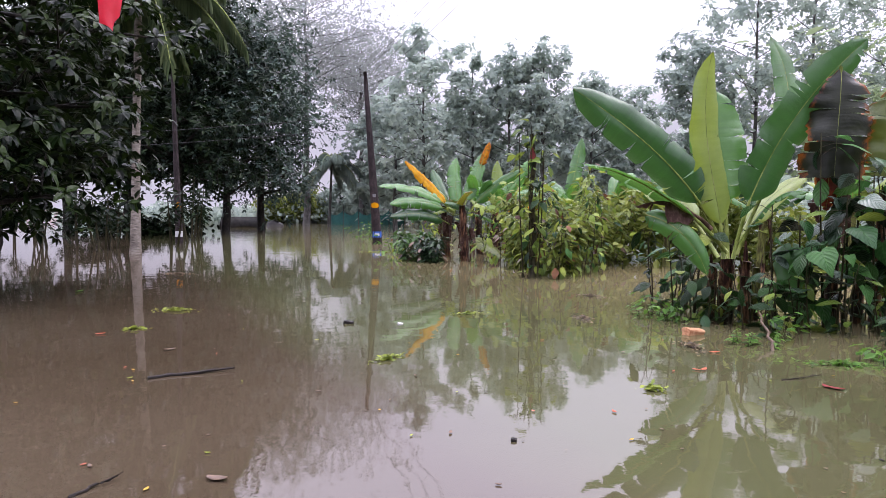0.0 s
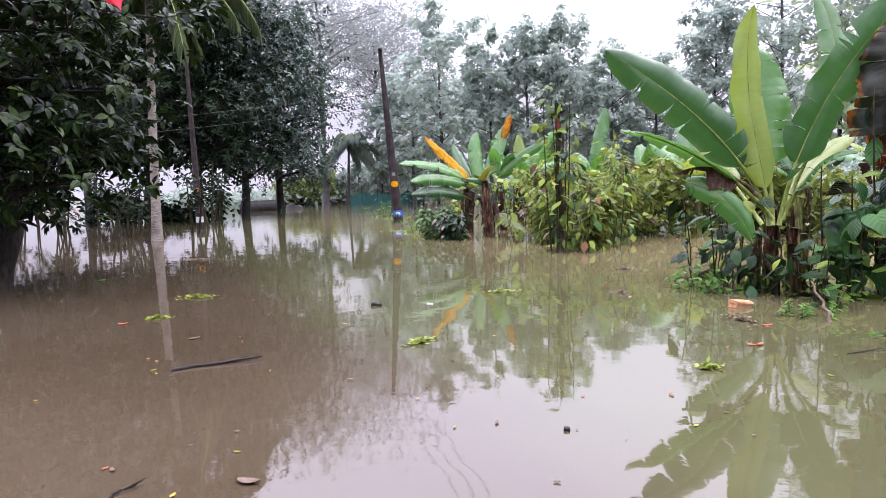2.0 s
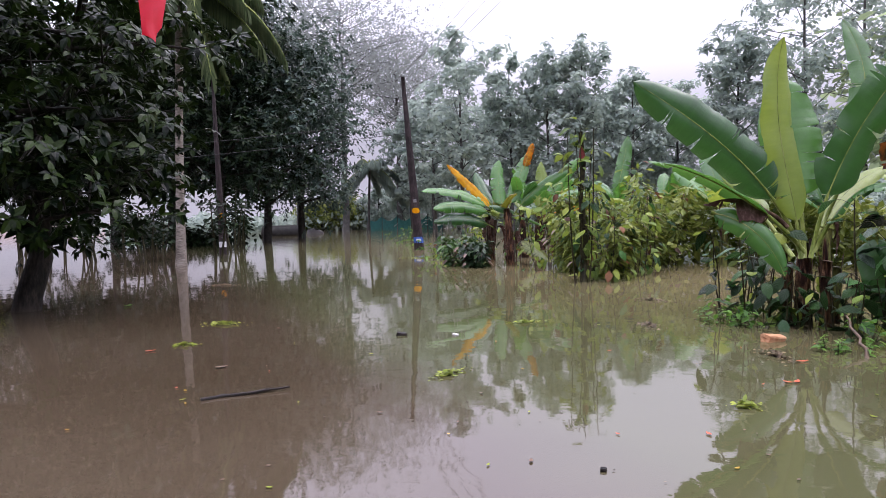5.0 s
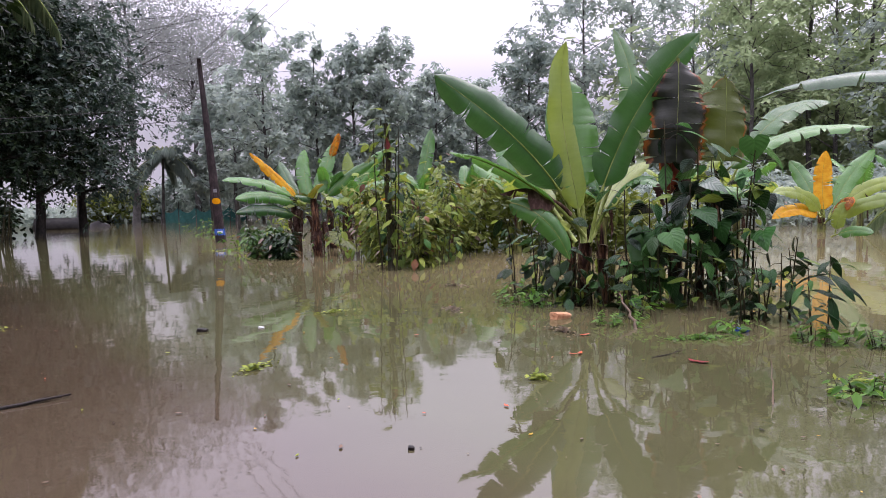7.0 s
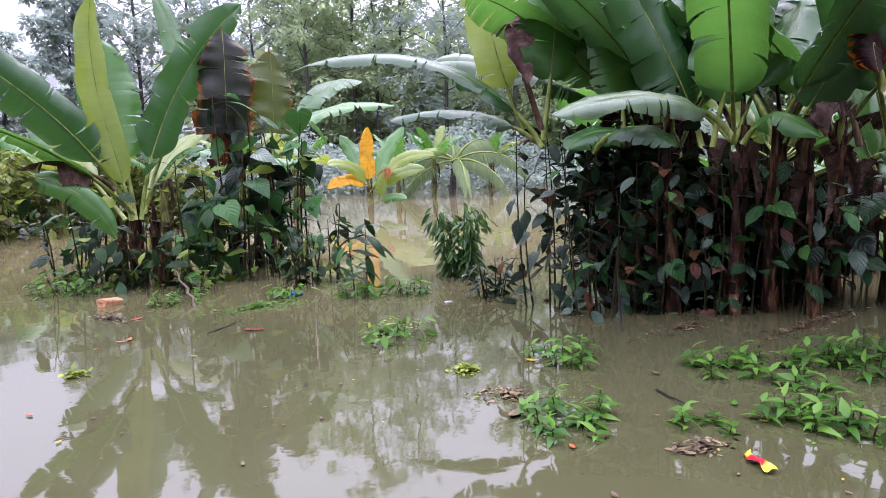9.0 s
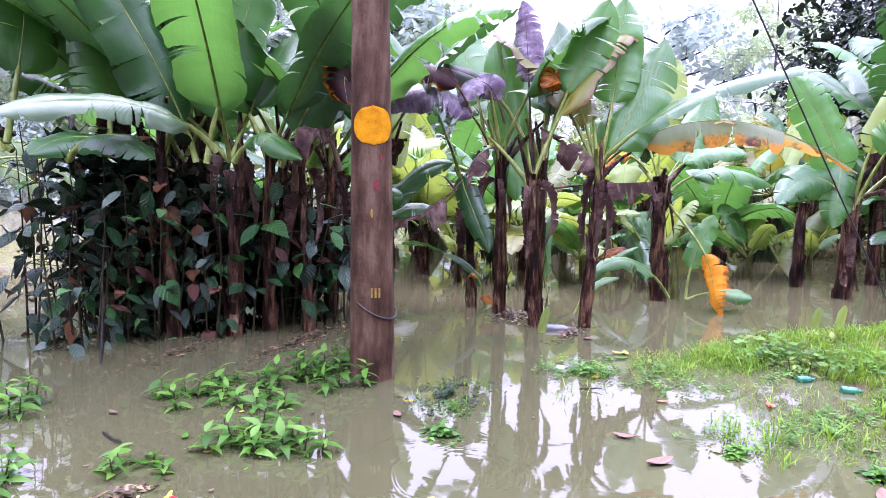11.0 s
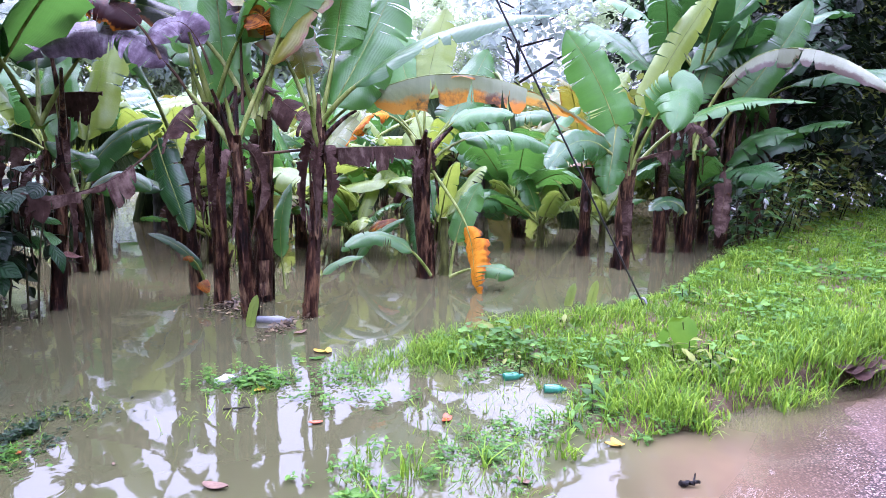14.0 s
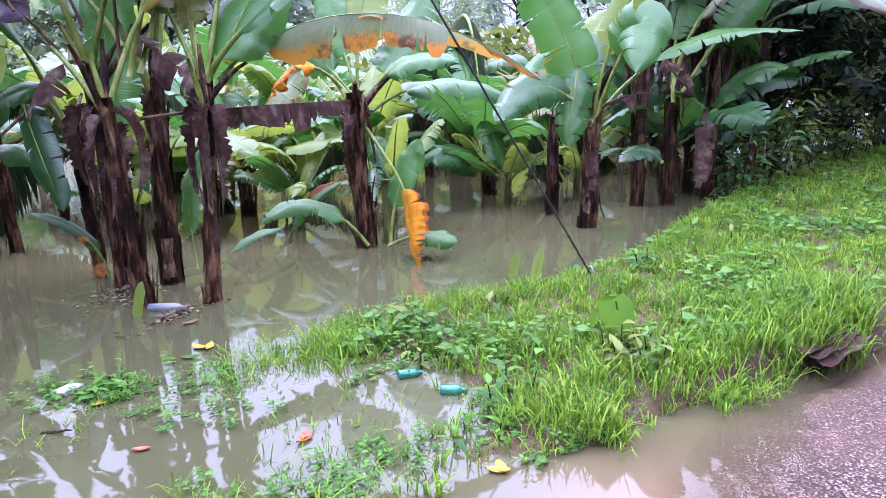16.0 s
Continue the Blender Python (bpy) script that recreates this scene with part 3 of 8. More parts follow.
# ---- banana plants ----
def banana_leaf(plant, pts, width, mat="ban", face=(0, 0, 1), petiole=0.14, fold=0.25, droop=0.5, tears=4, ragged=0.03, seed=0, rib="ban_rib", name="leaf", rib_r=0.02, label="", cut=0.0, twist=0.0, crumple=0.0, hang=0.0):
    """A long blade on a midrib that runs along the curve; face is the way the upper side looks.
    Narrow tears run from the margin towards the midrib; hang lets dry halves fall as pleated curtains."""
    rng = random.Random(seed)
    face = Vector(face).normalized()
    droop = droop * rng.uniform(0.8, 1.5)
    down = Vector((0, 0, -1))
    n = 26
    curve = [bez(pts, i / n) for i in range(n + 1)]
    total = sum((a - b).length for a, b in zip(curve, curve[1:]))

    def frame_at(s):
        d = (bez(pts, min(1, s + 0.02)) - bez(pts, max(0, s - 0.02))).normalized()
        side = d.cross(face)
        if side.length < 0.05:
            side = d.cross(Vector((0.3, 0.2, 1)))
        side.normalize()
        if twist:
            side = Matrix.Rotation(twist * s, 3, d) @ side
        return bez(pts, s), side, side.cross(d), hang * max(0.0, 1 - abs(d.z) * 1.1), d

    def half(u):
        w = 0.14 + 0.86 * min(1.0, u / 0.38) ** 0.8 if cut else 0.18 + 0.82 * min(1.0, u / 0.12) ** 0.6
        end = max(0.0, 1 - max(0.0, (u - 0.5) / 0.5) ** 2.6) ** 0.7 if not cut else 1.0
        taper = 1 - 0.75 * u if crumple > 1 else 1.0
        return width * 0.5 * w * max(end, 0.02) * taper

    cols = 5 if crumple > 1 else 7
    blade = Build()
    for sgn in (-1, 1):
        cuts = sorted([0.0, 1.0] + [rng.uniform(0.05, 0.97) for _ in range(tears)])
        wave0 = rng.uniform(0, 6.3)
        half_droop = droop + rng.uniform(-0.15, 0.25)
        for a, b in zip(cuts, cuts[1:]):
            if b - a < 0.004:
                continue
            steps = max(2, int((b - a) * 34))
            extra = rng.uniform(-0.12, 0.22) * (1 if tears else 0.2) * (2.2 if crumple else 1.0)
            shrink = rng.choice((0.12, 0.55, 0.8, 0.92, 1.0)) if hang > 0.8 else rng.uniform(0.72, 1.0) if crumple else rng.uniform(0.965, 1.0)
            gap = rng.uniform(0.004, 0.022) if tears else 0.0
            depth = rng.uniform(0.0, 0.75)
            rows, uvs = [], []
            for i in range(steps + 1):
                q = i / steps
                row, ur = [], []
                edge = 1 + rng.uniform(-ragged, ragged)
                for j in range(cols):
                    v = j / (cols - 1)
                    u = a + (b - a) * q
                    open_v = max(0.0, (v - depth) / (1 - depth))
                    u += (0.5 - q) * 2 * min(gap, (b - a) * 0.4) * open_v * (0 < a or q > 0.5) * (b < 1 or q < 0.5)
                    u = min(1.0, max(0.0, u))
                    c, side, up, fall, d = frame_at(petiole + (1 - petiole) * u)
                    hw = half(u) * shrink * edge
                    ripple = math.sin(u * total * 34 + wave0) * 0.010 * v + math.sin(u * total * 9 + wave0 * 2) * 0.030 * v * v + noise.noise(Vector((u * 5, seed * 3.1, sgn))) * 0.10 * v
                    lift = fold * v - (fold + half_droop + extra) * v * v * 0.62
                    x = hw * v * (1 - 0.20 * (abs(half_droop) + abs(extra)) * v * v)
                    p = c + side * (sgn * x) + up * (hw * lift + ripple * width)
                    if fall:
                        pleat = math.sin(u * total * 23 + wave0) * 0.035 + math.sin(u * total * 8 + wave0 * 3) * 0.12
                        q2 = c + side * (sgn * x * 0.16 + pleat * width * v * 0.6) + down * (x * (1.0 + 0.5 * extra)) + d * (noise.noise(Vector((u * 6, v, seed))) * 0.12 * width * v)
                        p = p.lerp(q2, fall)
                    if crumple:
                        p += noise.noise_vector(p * 7.0) * (crumple * 0.10 * width * v) + noise.noise_vector(p * 24.0) * (crumple * 0.022 * width * v)
                    row.append(p)
                    ur.append((u * total / 2.0, 0.5 + sgn * 0.5 * v))
                rows.append(row if sgn > 0 else row[::-1])
                uvs.append(ur if sgn > 0 else ur[::-1])
            blade.grid(rows, uvs)
    ob = part(name, blade, M[mat], plant, label)
    # the stalk is stout, the rib sinks into the blade and thins out
    r = Build()
    sink, thick, m = [], [], 14
    for i in range(m + 1):
        s = i / m
        thick.append(rib_r * (1.15 - 0.3 * min(1.0, s / max(petiole, 0.05))) if s < petiole else rib_r * (0.62 - 0.50 * (s - petiole) / (1 - petiole)))
        sink.append(bez(pts, s) - frame_at(s)[2] * (0.6 * thick[-1] if s > petiole else 0.0))
    r.tube(sink, thick, 5)
    part("midrib", r, M[rib], ob)
    return ob


def arch(base, az, elev, length, sag):
    """Four control points of a leaf that rises from base and bows over towards az (degrees)."""
    base = Vector(base)
    a, e = radians(az), radians(elev)
    out = Vector((math.cos(a), math.sin(a), 0))
    d = out * math.cos(e) + Vector((0, 0, 1)) * math.sin(e)
    p1 = base + d * length * 0.36
    p2 = base + d * length * 0.72 + out * length * 0.06 - Vector((0, 0, sag * length * 0.35))
    p3 = base + d * length * 0.86 + out * length * 0.16 - Vector((0, 0, sag * length))
    return [base, p1, p2, p3]


def banana_stem(plant, foot, top, r, green=False, seed=0, name="pseudostem", shag=8, stubs=0):
    rng = random.Random(seed)
    foot, top = Vector(foot), Vector(top)
    b = Build()
    n = 9
    pts, rad = [], []
    for i in range(n + 1):
        s = i / n
        pts.append(foot.lerp(top, s) + Vector((rng.uniform(-1, 1), rng.uniform(-1, 1), 0)) * r * 0.12)
        rad.append(r * (0.95 - 0.36 * s) * (1 + rng.uniform(-0.05, 0.05)))
    b.tube(pts, rad, 12, True, 0.07, rng)
    stem = part(name, b, M["ban_stem_green" if green else "ban_stem"], plant)
    # loose, overlapping sheaths and hanging strips of old leaf base
    coats = ("ban_stem_green", "ban_stem", "ban_stem_green") if green else ("ban_stem", "ban_dead", "ban_stem", "sheath_tan", "ban_stem")
    for i in range(shag):
        s0 = rng.uniform(0.1, 0.97)
        ang, ln = rng.uniform(0, 2 * math.pi), rng.uniform(0.14, 0.45)
        c = foot.lerp(top, s0)
        rr = r * (0.97 - 0.36 * s0)
        hangs = rng.random() < 0.45
        flare = rng.uniform(0.15, 0.7)
        rows, uvs = [], []
        for k in range(6):
            q = k / 5
            w = rng.uniform(0.5, 0.75) * (1 - 0.7 * q)
            row = []
            for j in range(5):
                aa = ang + (j / 4 - 0.5) * 2 * w
                rad2 = rr * (1.04 + flare * q * q + rng.uniform(0, 0.08))
                row.append(c + Vector((math.cos(aa) * rad2, math.sin(aa) * rad2, (-ln if hangs else ln) * (q - 0.2) + rng.uniform(-0.02, 0.02) * q)))
            rows.append(row)
            uvs.append([(q, j / 4) for j in range(5)])
        part("sheath", Build().grid(rows, uvs), M[coats[i % len(coats)]], stem)
    # old leaf stalks that stand out of the top
    for i in range(stubs):
        ang, el, ln = rng.uniform(0, 2 * math.pi), rng.uniform(0.7, 1.45), rng.uniform(0.3, 0.75)
        out = Vector((math.cos(ang) * math.cos(el), math.sin(ang) * math.cos(el), math.sin(el)))
        q = Build()
        p0 = foot.lerp(top, rng.uniform(0.86, 0.97))
        pts = [p0, p0 + out * ln * 0.5 + Vector((0, 0, 0.06)), p0 + out * ln]
        q.tube([bez(pts, k / 5) for k in range(6)], [r * 0.42 * (1 - 0.12 * k) for k in range(6)], 7, True, 0.08, rng)
        part("leaf_stalk", q, M["ban_rib" if i % 2 else "ban_stem"], stem)
    return stem


def dead_leaves(plant, top, count, seed, length=0.8, mat="ban_dead"):
    """Collapsed brown leaves that hang from the crown against the stem."""
    rng = random.Random(seed)
    top = Vector(top)
    for i in range(count):
        a = rng.uniform(0, 2 * math.pi)
        out = Vector((math.cos(a), math.sin(a), 0))
        ln = length * rng.uniform(0.6, 1.2)
        o = rng.uniform(0.06, 0.2)
        base = top - Vector((0, 0, rng.uniform(0.0, 0.35)))
        pts = [base, base + out * o + Vector((0, 0, 0.08)), base + out * (o + 0.08) - Vector((0, 0, ln * 0.5)), base + out * rng.uniform(0.08, 0.2) - Vector((0, 0, ln))]
        banana_leaf(plant, pts, rng.uniform(0.12, 0.24), mat, out, 0.12, 1.5, -0.9, 7, 0.18, seed * 31 + i, "ban_rib_dead", "dead_leaf", 0.010, "shrivelled brown hanging leaf", crumple=1.1, hang=0.3, twist=rng.uniform(-1.5, 1.5))


def banana(at, height, r, leaves, label, seed, green=False, lean=(0, 0), dead=3, group="banana plants", stems=()):
    """leaves: rows (azimuth, elevation, length, sag, width, material)."""
    plant = thing("banana_plant", label, "banana plant", at, group)
    top = Vector((lean[0], lean[1], height))
    banana_stem(plant, (0, 0, -0.25), top, r, green, seed)
    for k, (dx, dy, h, rr) in enumerate(stems):
        banana_stem(plant, (dx, dy, -0.25), (dx + lean[0] * 0.5, dy + lean[1] * 0.5, h), rr, green, seed + 50 + k)
    for i, (az, el, ln, sag, w, mat) in enumerate(leaves):
        d = Vector((math.cos(radians(az)), math.sin(radians(az)), 0))
        up = Vector((0, 0, 1)) * math.cos(radians(el) * 0.5) - d * math.sin(radians(el) * 0.8)
        banana_leaf(plant, arch(top - Vector((0, 0, 0.12)), az, el, ln, sag), w, mat, up, 0.18, 0.25, 0.45, 8 + (seed + i) % 8, 0.03, seed * 17 + i, rib_r=0.018, twist=0.9 * math.sin(seed * 1.7 + i * 2.1))
    if dead:
        dead_leaves(plant, top, dead, seed, min(0.9, height * 0.6))
    return plant


def random_leaves(seed, count, length, mats=("ban", "ban", "ban_dark", "ban"), low=20, high=78):
    rng = random.Random(seed)
    rows, a0 = [], rng.uniform(0, 360)
    for i in range(count):
        el = rng.uniform(low, high)
        rows.append((a0 + i * 137.5 + rng.uniform(-15, 15), el, length * rng.uniform(0.75, 1.1), rng.uniform(0.15, 0.5) * (1.2 - el / 100), length * rng.uniform(0.22, 0.30), rng.choice(mats)))
    return rows


# ---- trees ----
def tree(name, at, height, crown_r, label, seed, leaf_mat, bark="bark_dark", leaves=3000, leaf=0.3, clear=0.35, trunk_r=0.18, limbs=9, squash=1.0, lean=(0, 0), cluster=0.7, group="", category="tree", aspect=0.55, droop=0.3, whorl=5, fine=False, branch=1.0):
    rng = random.Random(seed)
    ob = thing(name, label, category, at, group)
    b = Build()
    top = Vector((lean[0], lean[1], height))
    n = 9
    trunk = [Vector((lean[0] * (i / n) ** 1.5 + rng.uniform(-1, 1) * trunk_r * 0.5, lean[1] * (i / n) ** 1.5 + rng.uniform(-1, 1) * trunk_r * 0.5, -0.4 + (height * 0.93 + 0.4) * i / n)) for i in range(n + 1)]
    b.tube(trunk, [trunk_r * (1.25 - 1.1 * (i / n) ** 0.8) + 0.012 for i in range(n + 1)], 9, True, 0.06, rng)
    tips = []
    for i in range(limbs):
        s = clear + (0.97 - clear) * ((i + rng.uniform(0.1, 0.9)) / limbs)
        k = min(n - 1, int(s * n))
        start = trunk[k].lerp(trunk[k + 1], s * n - k)
        a = i * 2.4 + rng.uniform(-0.4, 0.4)
        prof = math.sin(math.pi * min(1, max(0.0, (s - clear) / (1 - clear)) * 0.82 + 0.16))
        ln = crown_r * (0.55 + 0.5 * prof) * rng.uniform(0.75, 1.15)
        rise = rng.uniform(0.1, 0.7) * ln * squash
        end = start + Vector((math.cos(a) * ln, math.sin(a) * ln, rise))
        mid = start.lerp(end, 0.5) + Vector((rng.uniform(-0.1, 0.1) * ln, rng.uniform(-0.1, 0.1) * ln, rng.uniform(-0.02, 0.15) * ln))
        r0 = trunk_r * (0.55 - 0.3 * s) * branch
        b.tube([start, mid, end], [r0, r0 * 0.6, 0.012], 6, False)
        for j in range(5):
            q = rng.uniform(0.3, 1.0)
            p = (start.lerp(mid, q * 2) if q < 0.5 else mid.lerp(end, q * 2 - 1))
            e2 = p + Vector((rng.gauss(0, 1), rng.gauss(0, 1), rng.gauss(0.2, 0.7))).normalized() * ln * rng.uniform(0.2, 0.45)
            b.tube([p, e2], [r0 * 0.3, 0.008], 4, False)
            tips.append(e2)
        tips.append(end)
    tips.append(top)
    part("trunk", b, M[bark], ob)
    c = Build()
    c.smooth = False
    # leaves stand in rosettes round the ends of the twigs
    per = max(1, leaves // (len(tips) * whorl))
    for t in tips:
        rad = crown_r * 0.30 * cluster * rng.uniform(0.6, 1.3)
        for _ in range(per):
            d = Vector((rng.gauss(0, 1), rng.gauss(0, 1), rng.gauss(0, 0.75))) * (rad * 0.62)
            ax = (d.normalized() * 0.7 + Vector((rng.gauss(0, 0.35), rng.gauss(0, 0.35), 0.75))).normalized()
            u = ax.cross(Vector((0.3, 0.9, 0.2))).normalized()
            w = ax.cross(u)
            a0, big = rng.uniform(0, 6.28), rng.uniform(0.75, 1.2)
            for k in range(whorl):
                a = a0 + k * 6.283 / whorl + rng.uniform(-0.3, 0.3)
                out = u * math.cos(a) + w * math.sin(a)
                along = out + ax * rng.uniform(-0.05, 0.55) + Vector((0, 0, -droop * rng.uniform(0.2, 1.0)))
                ln = leaf * big * rng.uniform(0.7, 1.2)
                put = c.leaf if fine else c.chip
                put(t + d + out * (0.12 * ln), along, ax + Vector((rng.gauss(0, 0.2), rng.gauss(0, 0.2), 0.3)), ln, ln * aspect, 0.3, 0.2)
    part("crown", c, M[leaf_mat], ob)
    return ob


def shrub(name, at, height, spread, label, seed, leaf_mat="shrub", stems=5, leaves=220, leaf=0.12, heart=False, low=0.15, aspect=0.5, group="", category="shrub", stem_r=0.012, lean=(0, 0), droop=0.35, accents=()):
    """Thin stems with leaves set along them."""
    rng = random.Random(seed)
    ob = thing(name, label, category, at, group)
    per = max(3, leaves // stems)
    c = Build()
    c.smooth = False
    for i in range(stems):
        a = rng.uniform(0, 2 * math.pi)
        o = spread * math.sqrt(rng.uniform(0.02, 1))
        foot = Vector((math.cos(a) * o * 0.3, math.sin(a) * o * 0.3, -0.3))
        tip = Vector((math.cos(a) * o + lean[0], math.sin(a) * o + lean[1], height * rng.uniform(0.65, 1.0)))
        mid = foot.lerp(tip, 0.5) + Vector((rng.uniform(-0.1, 0.1), rng.uniform(-0.1, 0.1), 0.1)) * spread
        b = Build()
        b.tube([bez((foot, mid, tip), k / 6) for k in range(7)], [stem_r * (1.2 - k / 7) for k in range(7)], 5, False)
        part("stem", b, M["twig"], ob)
        for j in range(per):
            s = low + (1 - low) * (j + rng.random()) / per
            p = bez((foot, mid, tip), s)
            ang = rng.uniform(0, 2 * math.pi)
            d = Vector((math.cos(ang), math.sin(ang), rng.uniform(-0.2, 0.6)))
            off = rng.uniform(0.0, spread * 0.32)
            ln = leaf * rng.uniform(0.6, 1.25)
            put = (p + d * off, d + Vector((0, 0, -droop)), Vector((rng.gauss(0, 0.4), rng.gauss(0, 0.4), 1)), ln, ln * aspect, 0.3, 0.18)
            if heart:
                c.leaf(*put, heart)
            else:
                c.chip(*put)
    part("foliage", c, M[leaf_mat], ob)
    for k, (mat, count, lo, hi) in enumerate(accents):
        e = Build()
        e.smooth = False
        for _ in range(count):
            ang = rng.uniform(0, 2 * math.pi)
            o = spread * rng.uniform(0.3, 1.0)
            ln = leaf * rng.uniform(0.8, 1.3)
            e.leaf(Vector((math.cos(ang) * o + lean[0] * 0.5, math.sin(ang) * o + lean[1] * 0.5, height * rng.uniform(lo, hi))), Vector((math.cos(ang), math.sin(ang), -0.5)), Vector((rng.gauss(0, 0.4), rng.gauss(0, 0.4), 1)), ln, ln * aspect, 0.3, 0.15, heart)
        part("withered_foliage", e, M[mat], ob)
    return ob


LEAF_MESHES = {}


def leaf_mesh(shape, mat, k):
    """One leaf of unit length along x, shared by all leaves of its kind."""
    if (shape, mat, k) in LEAF_MESHES:
        return LEAF_MESHES[(shape, mat, k)]
    rng = random.Random(k * 7 + 1)
    prof = {"heart": ((-0.10, 0.26), (-0.02, 0.44), (0.14, 0.50), (0.34, 0.46), (0.56, 0.33), (0.80, 0.15), (1.0, 0.01)),
            "oval": ((0.0, 0.02), (0.12, 0.14), (0.30, 0.24), (0.52, 0.27), (0.74, 0.20), (0.90, 0.09), (1.0, 0.01)),
            "lance": ((0.0, 0.02), (0.12, 0.07), (0.30, 0.13), (0.52, 0.15), (0.74, 0.11), (0.90, 0.05), (1.0, 0.005))}[shape]
    bend, fold, roll = rng.uniform(0.12, 0.5), rng.uniform(0.1, 0.45), rng.uniform(-0.25, 0.25)
    rows, uvs = [], []
    for i, (s, w) in enumerate(prof):
        row = []
        for v in (-1, -0.5, 0, 0.5, 1):
            notch = 0.14 if shape == "heart" and i < 2 and v == 0 else 0.0
            wave = 0.03 * math.sin(7 * s + 3 * v + k * 2) * abs(v)
            row.append(Vector((s + notch, v * w * (1 + rng.uniform(-0.05, 0.05)), -bend * s * s + fold * abs(v) * w * (1 - 0.9 * abs(v)) + roll * v * w * s + wave)))
        rows.append(row)
        uvs.append([(max(0.0, s), 0.5 + 0.5 * v) for v in (-1, -0.5, 0, 0.5, 1)])
    LEAF_MESHES[(shape, mat, k)] = Build().grid(rows, uvs).mesh("leaf_blade", M[mat])
    return LEAF_MESHES[(shape, mat, k)]


def leafy(name, at, height, spread, label, seed, mats, stems, leaves, size, shape="heart", group="", category="climber", stem_r=0.012, low=0.25, lean=(0, 0), stem_mat="twig", reach=0.16, droop=0.7):
    """A plant of thin stems whose broad leaves hang on stalks, each a piece of its own."""
    rng = random.Random(seed)
    ob = thing(name, label, category, at, group)
    stalks = Build()
    per = max(2, leaves // stems)
    for i in range(stems):
        a = i * 2.4 + rng.uniform(-0.6, 0.6)
        o = spread * math.sqrt((i + 0.4) / stems)
        foot = Vector((math.cos(a) * o * 0.55, math.sin(a) * o * 0.55, -0.3))
        tip = Vector((math.cos(a + 0.3) * o + lean[0], math.sin(a + 0.3) * o + lean[1], height * rng.uniform(0.6, 1.0)))
        mid = foot.lerp(tip, 0.5) + Vector((rng.uniform(-0.3, 0.3), rng.uniform(-0.3, 0.3), 0.1)) * spread
        b = Build()
        b.tube([bez((foot, mid, tip), k / 8) for k in range(9)], [stem_r * (1.2 - k / 10) for k in range(9)], 6, False)
        part("stem", b, M[stem_mat], ob)
        for j in range(per):
            s = low + (1 - low) * (j + rng.random()) / per
            p = bez((foot, mid, tip), s)
            ang = rng.uniform(0, 2 * math.pi)
            out = Vector((math.cos(ang), math.sin(ang), 0))
            e = p + out * rng.uniform(0.3, 1.3) * reach + Vector((0, 0, rng.uniform(-0.3, 0.7) * reach))
            stalks.tube([p, p.lerp(e, 0.6) + Vector((0, 0, 0.02)), e], [0.004, 0.003, 0.003], 4, False)
            z = Vector((rng.gauss(0, 0.35), rng.gauss(0, 0.35), 1)) + out * rng.uniform(0.1, 1.1)
            x = (out * rng.uniform(0.5, 1.0) + Vector((rng.gauss(0, 0.3), rng.gauss(0, 0.3), -droop * rng.uniform(-0.4, 1.5)))).normalized()
            y = z.cross(x).normalized()
            z = x.cross(y)
            sz = size * rng.uniform(0.4, 1.25)
            lf = new("leaf", leaf_mesh(shape if isinstance(shape, str) else rng.choice(shape), mats[int(rng.random() ** 1.5 * len(mats))], rng.randrange(5)))
            lf.parent = ob
            lf.matrix_basis = Matrix(((x.x * sz, y.x * sz, z.x * sz, e.x), (x.y * sz, y.y * sz, z.y * sz, e.y), (x.z * sz, y.z * sz, z.z * sz, e.z), (0, 0, 0, 1)))
    tagged(part("leaf_stalk", stalks, M[stem_mat], ob), kind="stuff")
    return ob


def palm_frond(parent, base, az, elev, length, sag, seed, leaflet=0.6, leaf_mat="palm"):
    rng = random.Random(seed)
    pts = arch(base, az, elev, length, sag)
    r = Build()
    r.tube([bez(pts, i / 12) for i in range(13)], [0.045 * (1.1 - i / 12) + 0.006 for i in range(13)], 5, False)
    fr = part("frond", r, M["ban_rib"], parent)
    c = Build()
    c.smooth = False
    for i in range(84):
        s = 0.14 + 0.86 * i / 83
        p = bez(pts, s)
        d = (bez(pts, min(1, s + 0.03)) - bez(pts, s - 0.03)).normalized()
        side = d.cross(Vector((0, 0, 1))).normalized()
        ln = leaflet * (0.55 + 0.6 * math.sin(math.pi * min(1, s * 0.9)))
        for sg in (-1, 1):
            along = side * sg * 0.9 + d * 0.55 + Vector((0, 0, -0.75 + rng.uniform(-0.35, 0.2)))
            c.chip(p, along, Vector((0, 0, 1)), ln * rng.uniform(0.85, 1.1), 0.042, 0.45, 0.1)
    part("blade", c, M[leaf_mat], fr)


def coconut_palm(at, top, r, fronds, label, seed, length=3.6, bark="bark_pale", group="", leaflet=0.6, leaf_mat="palm"):
    rng = random.Random(seed)
    ob = thing("coconut_palm", label, "palm tree", at, group)
    b = Build()
    n = 26
    pts, rad = [], []
    top = Vector(top)
    for i in range(n + 1):
        s = i / n
        pts.append(Vector((top.x * s ** 1.3, top.y * s ** 1.3, -0.4 + (top.z + 0.4) * s)))
        rad.append(r * (1.0 + 0.55 * math.exp(-s * 9) - 0.25 * s) * (1 + (0.05 if i % 2 else -0.03)))
    b.tube(pts, rad, 10, True, 0.04, rng)
    part("trunk", b, M[bark], ob)
    for i in range(fronds):
        palm_frond(ob, top, i * 137.5 + rng.uniform(-12, 12), rng.uniform(-30, 62), length * rng.uniform(0.85, 1.1), rng.uniform(0.4, 0.85), seed * 13 + i, leaflet, leaf_mat)
    return ob


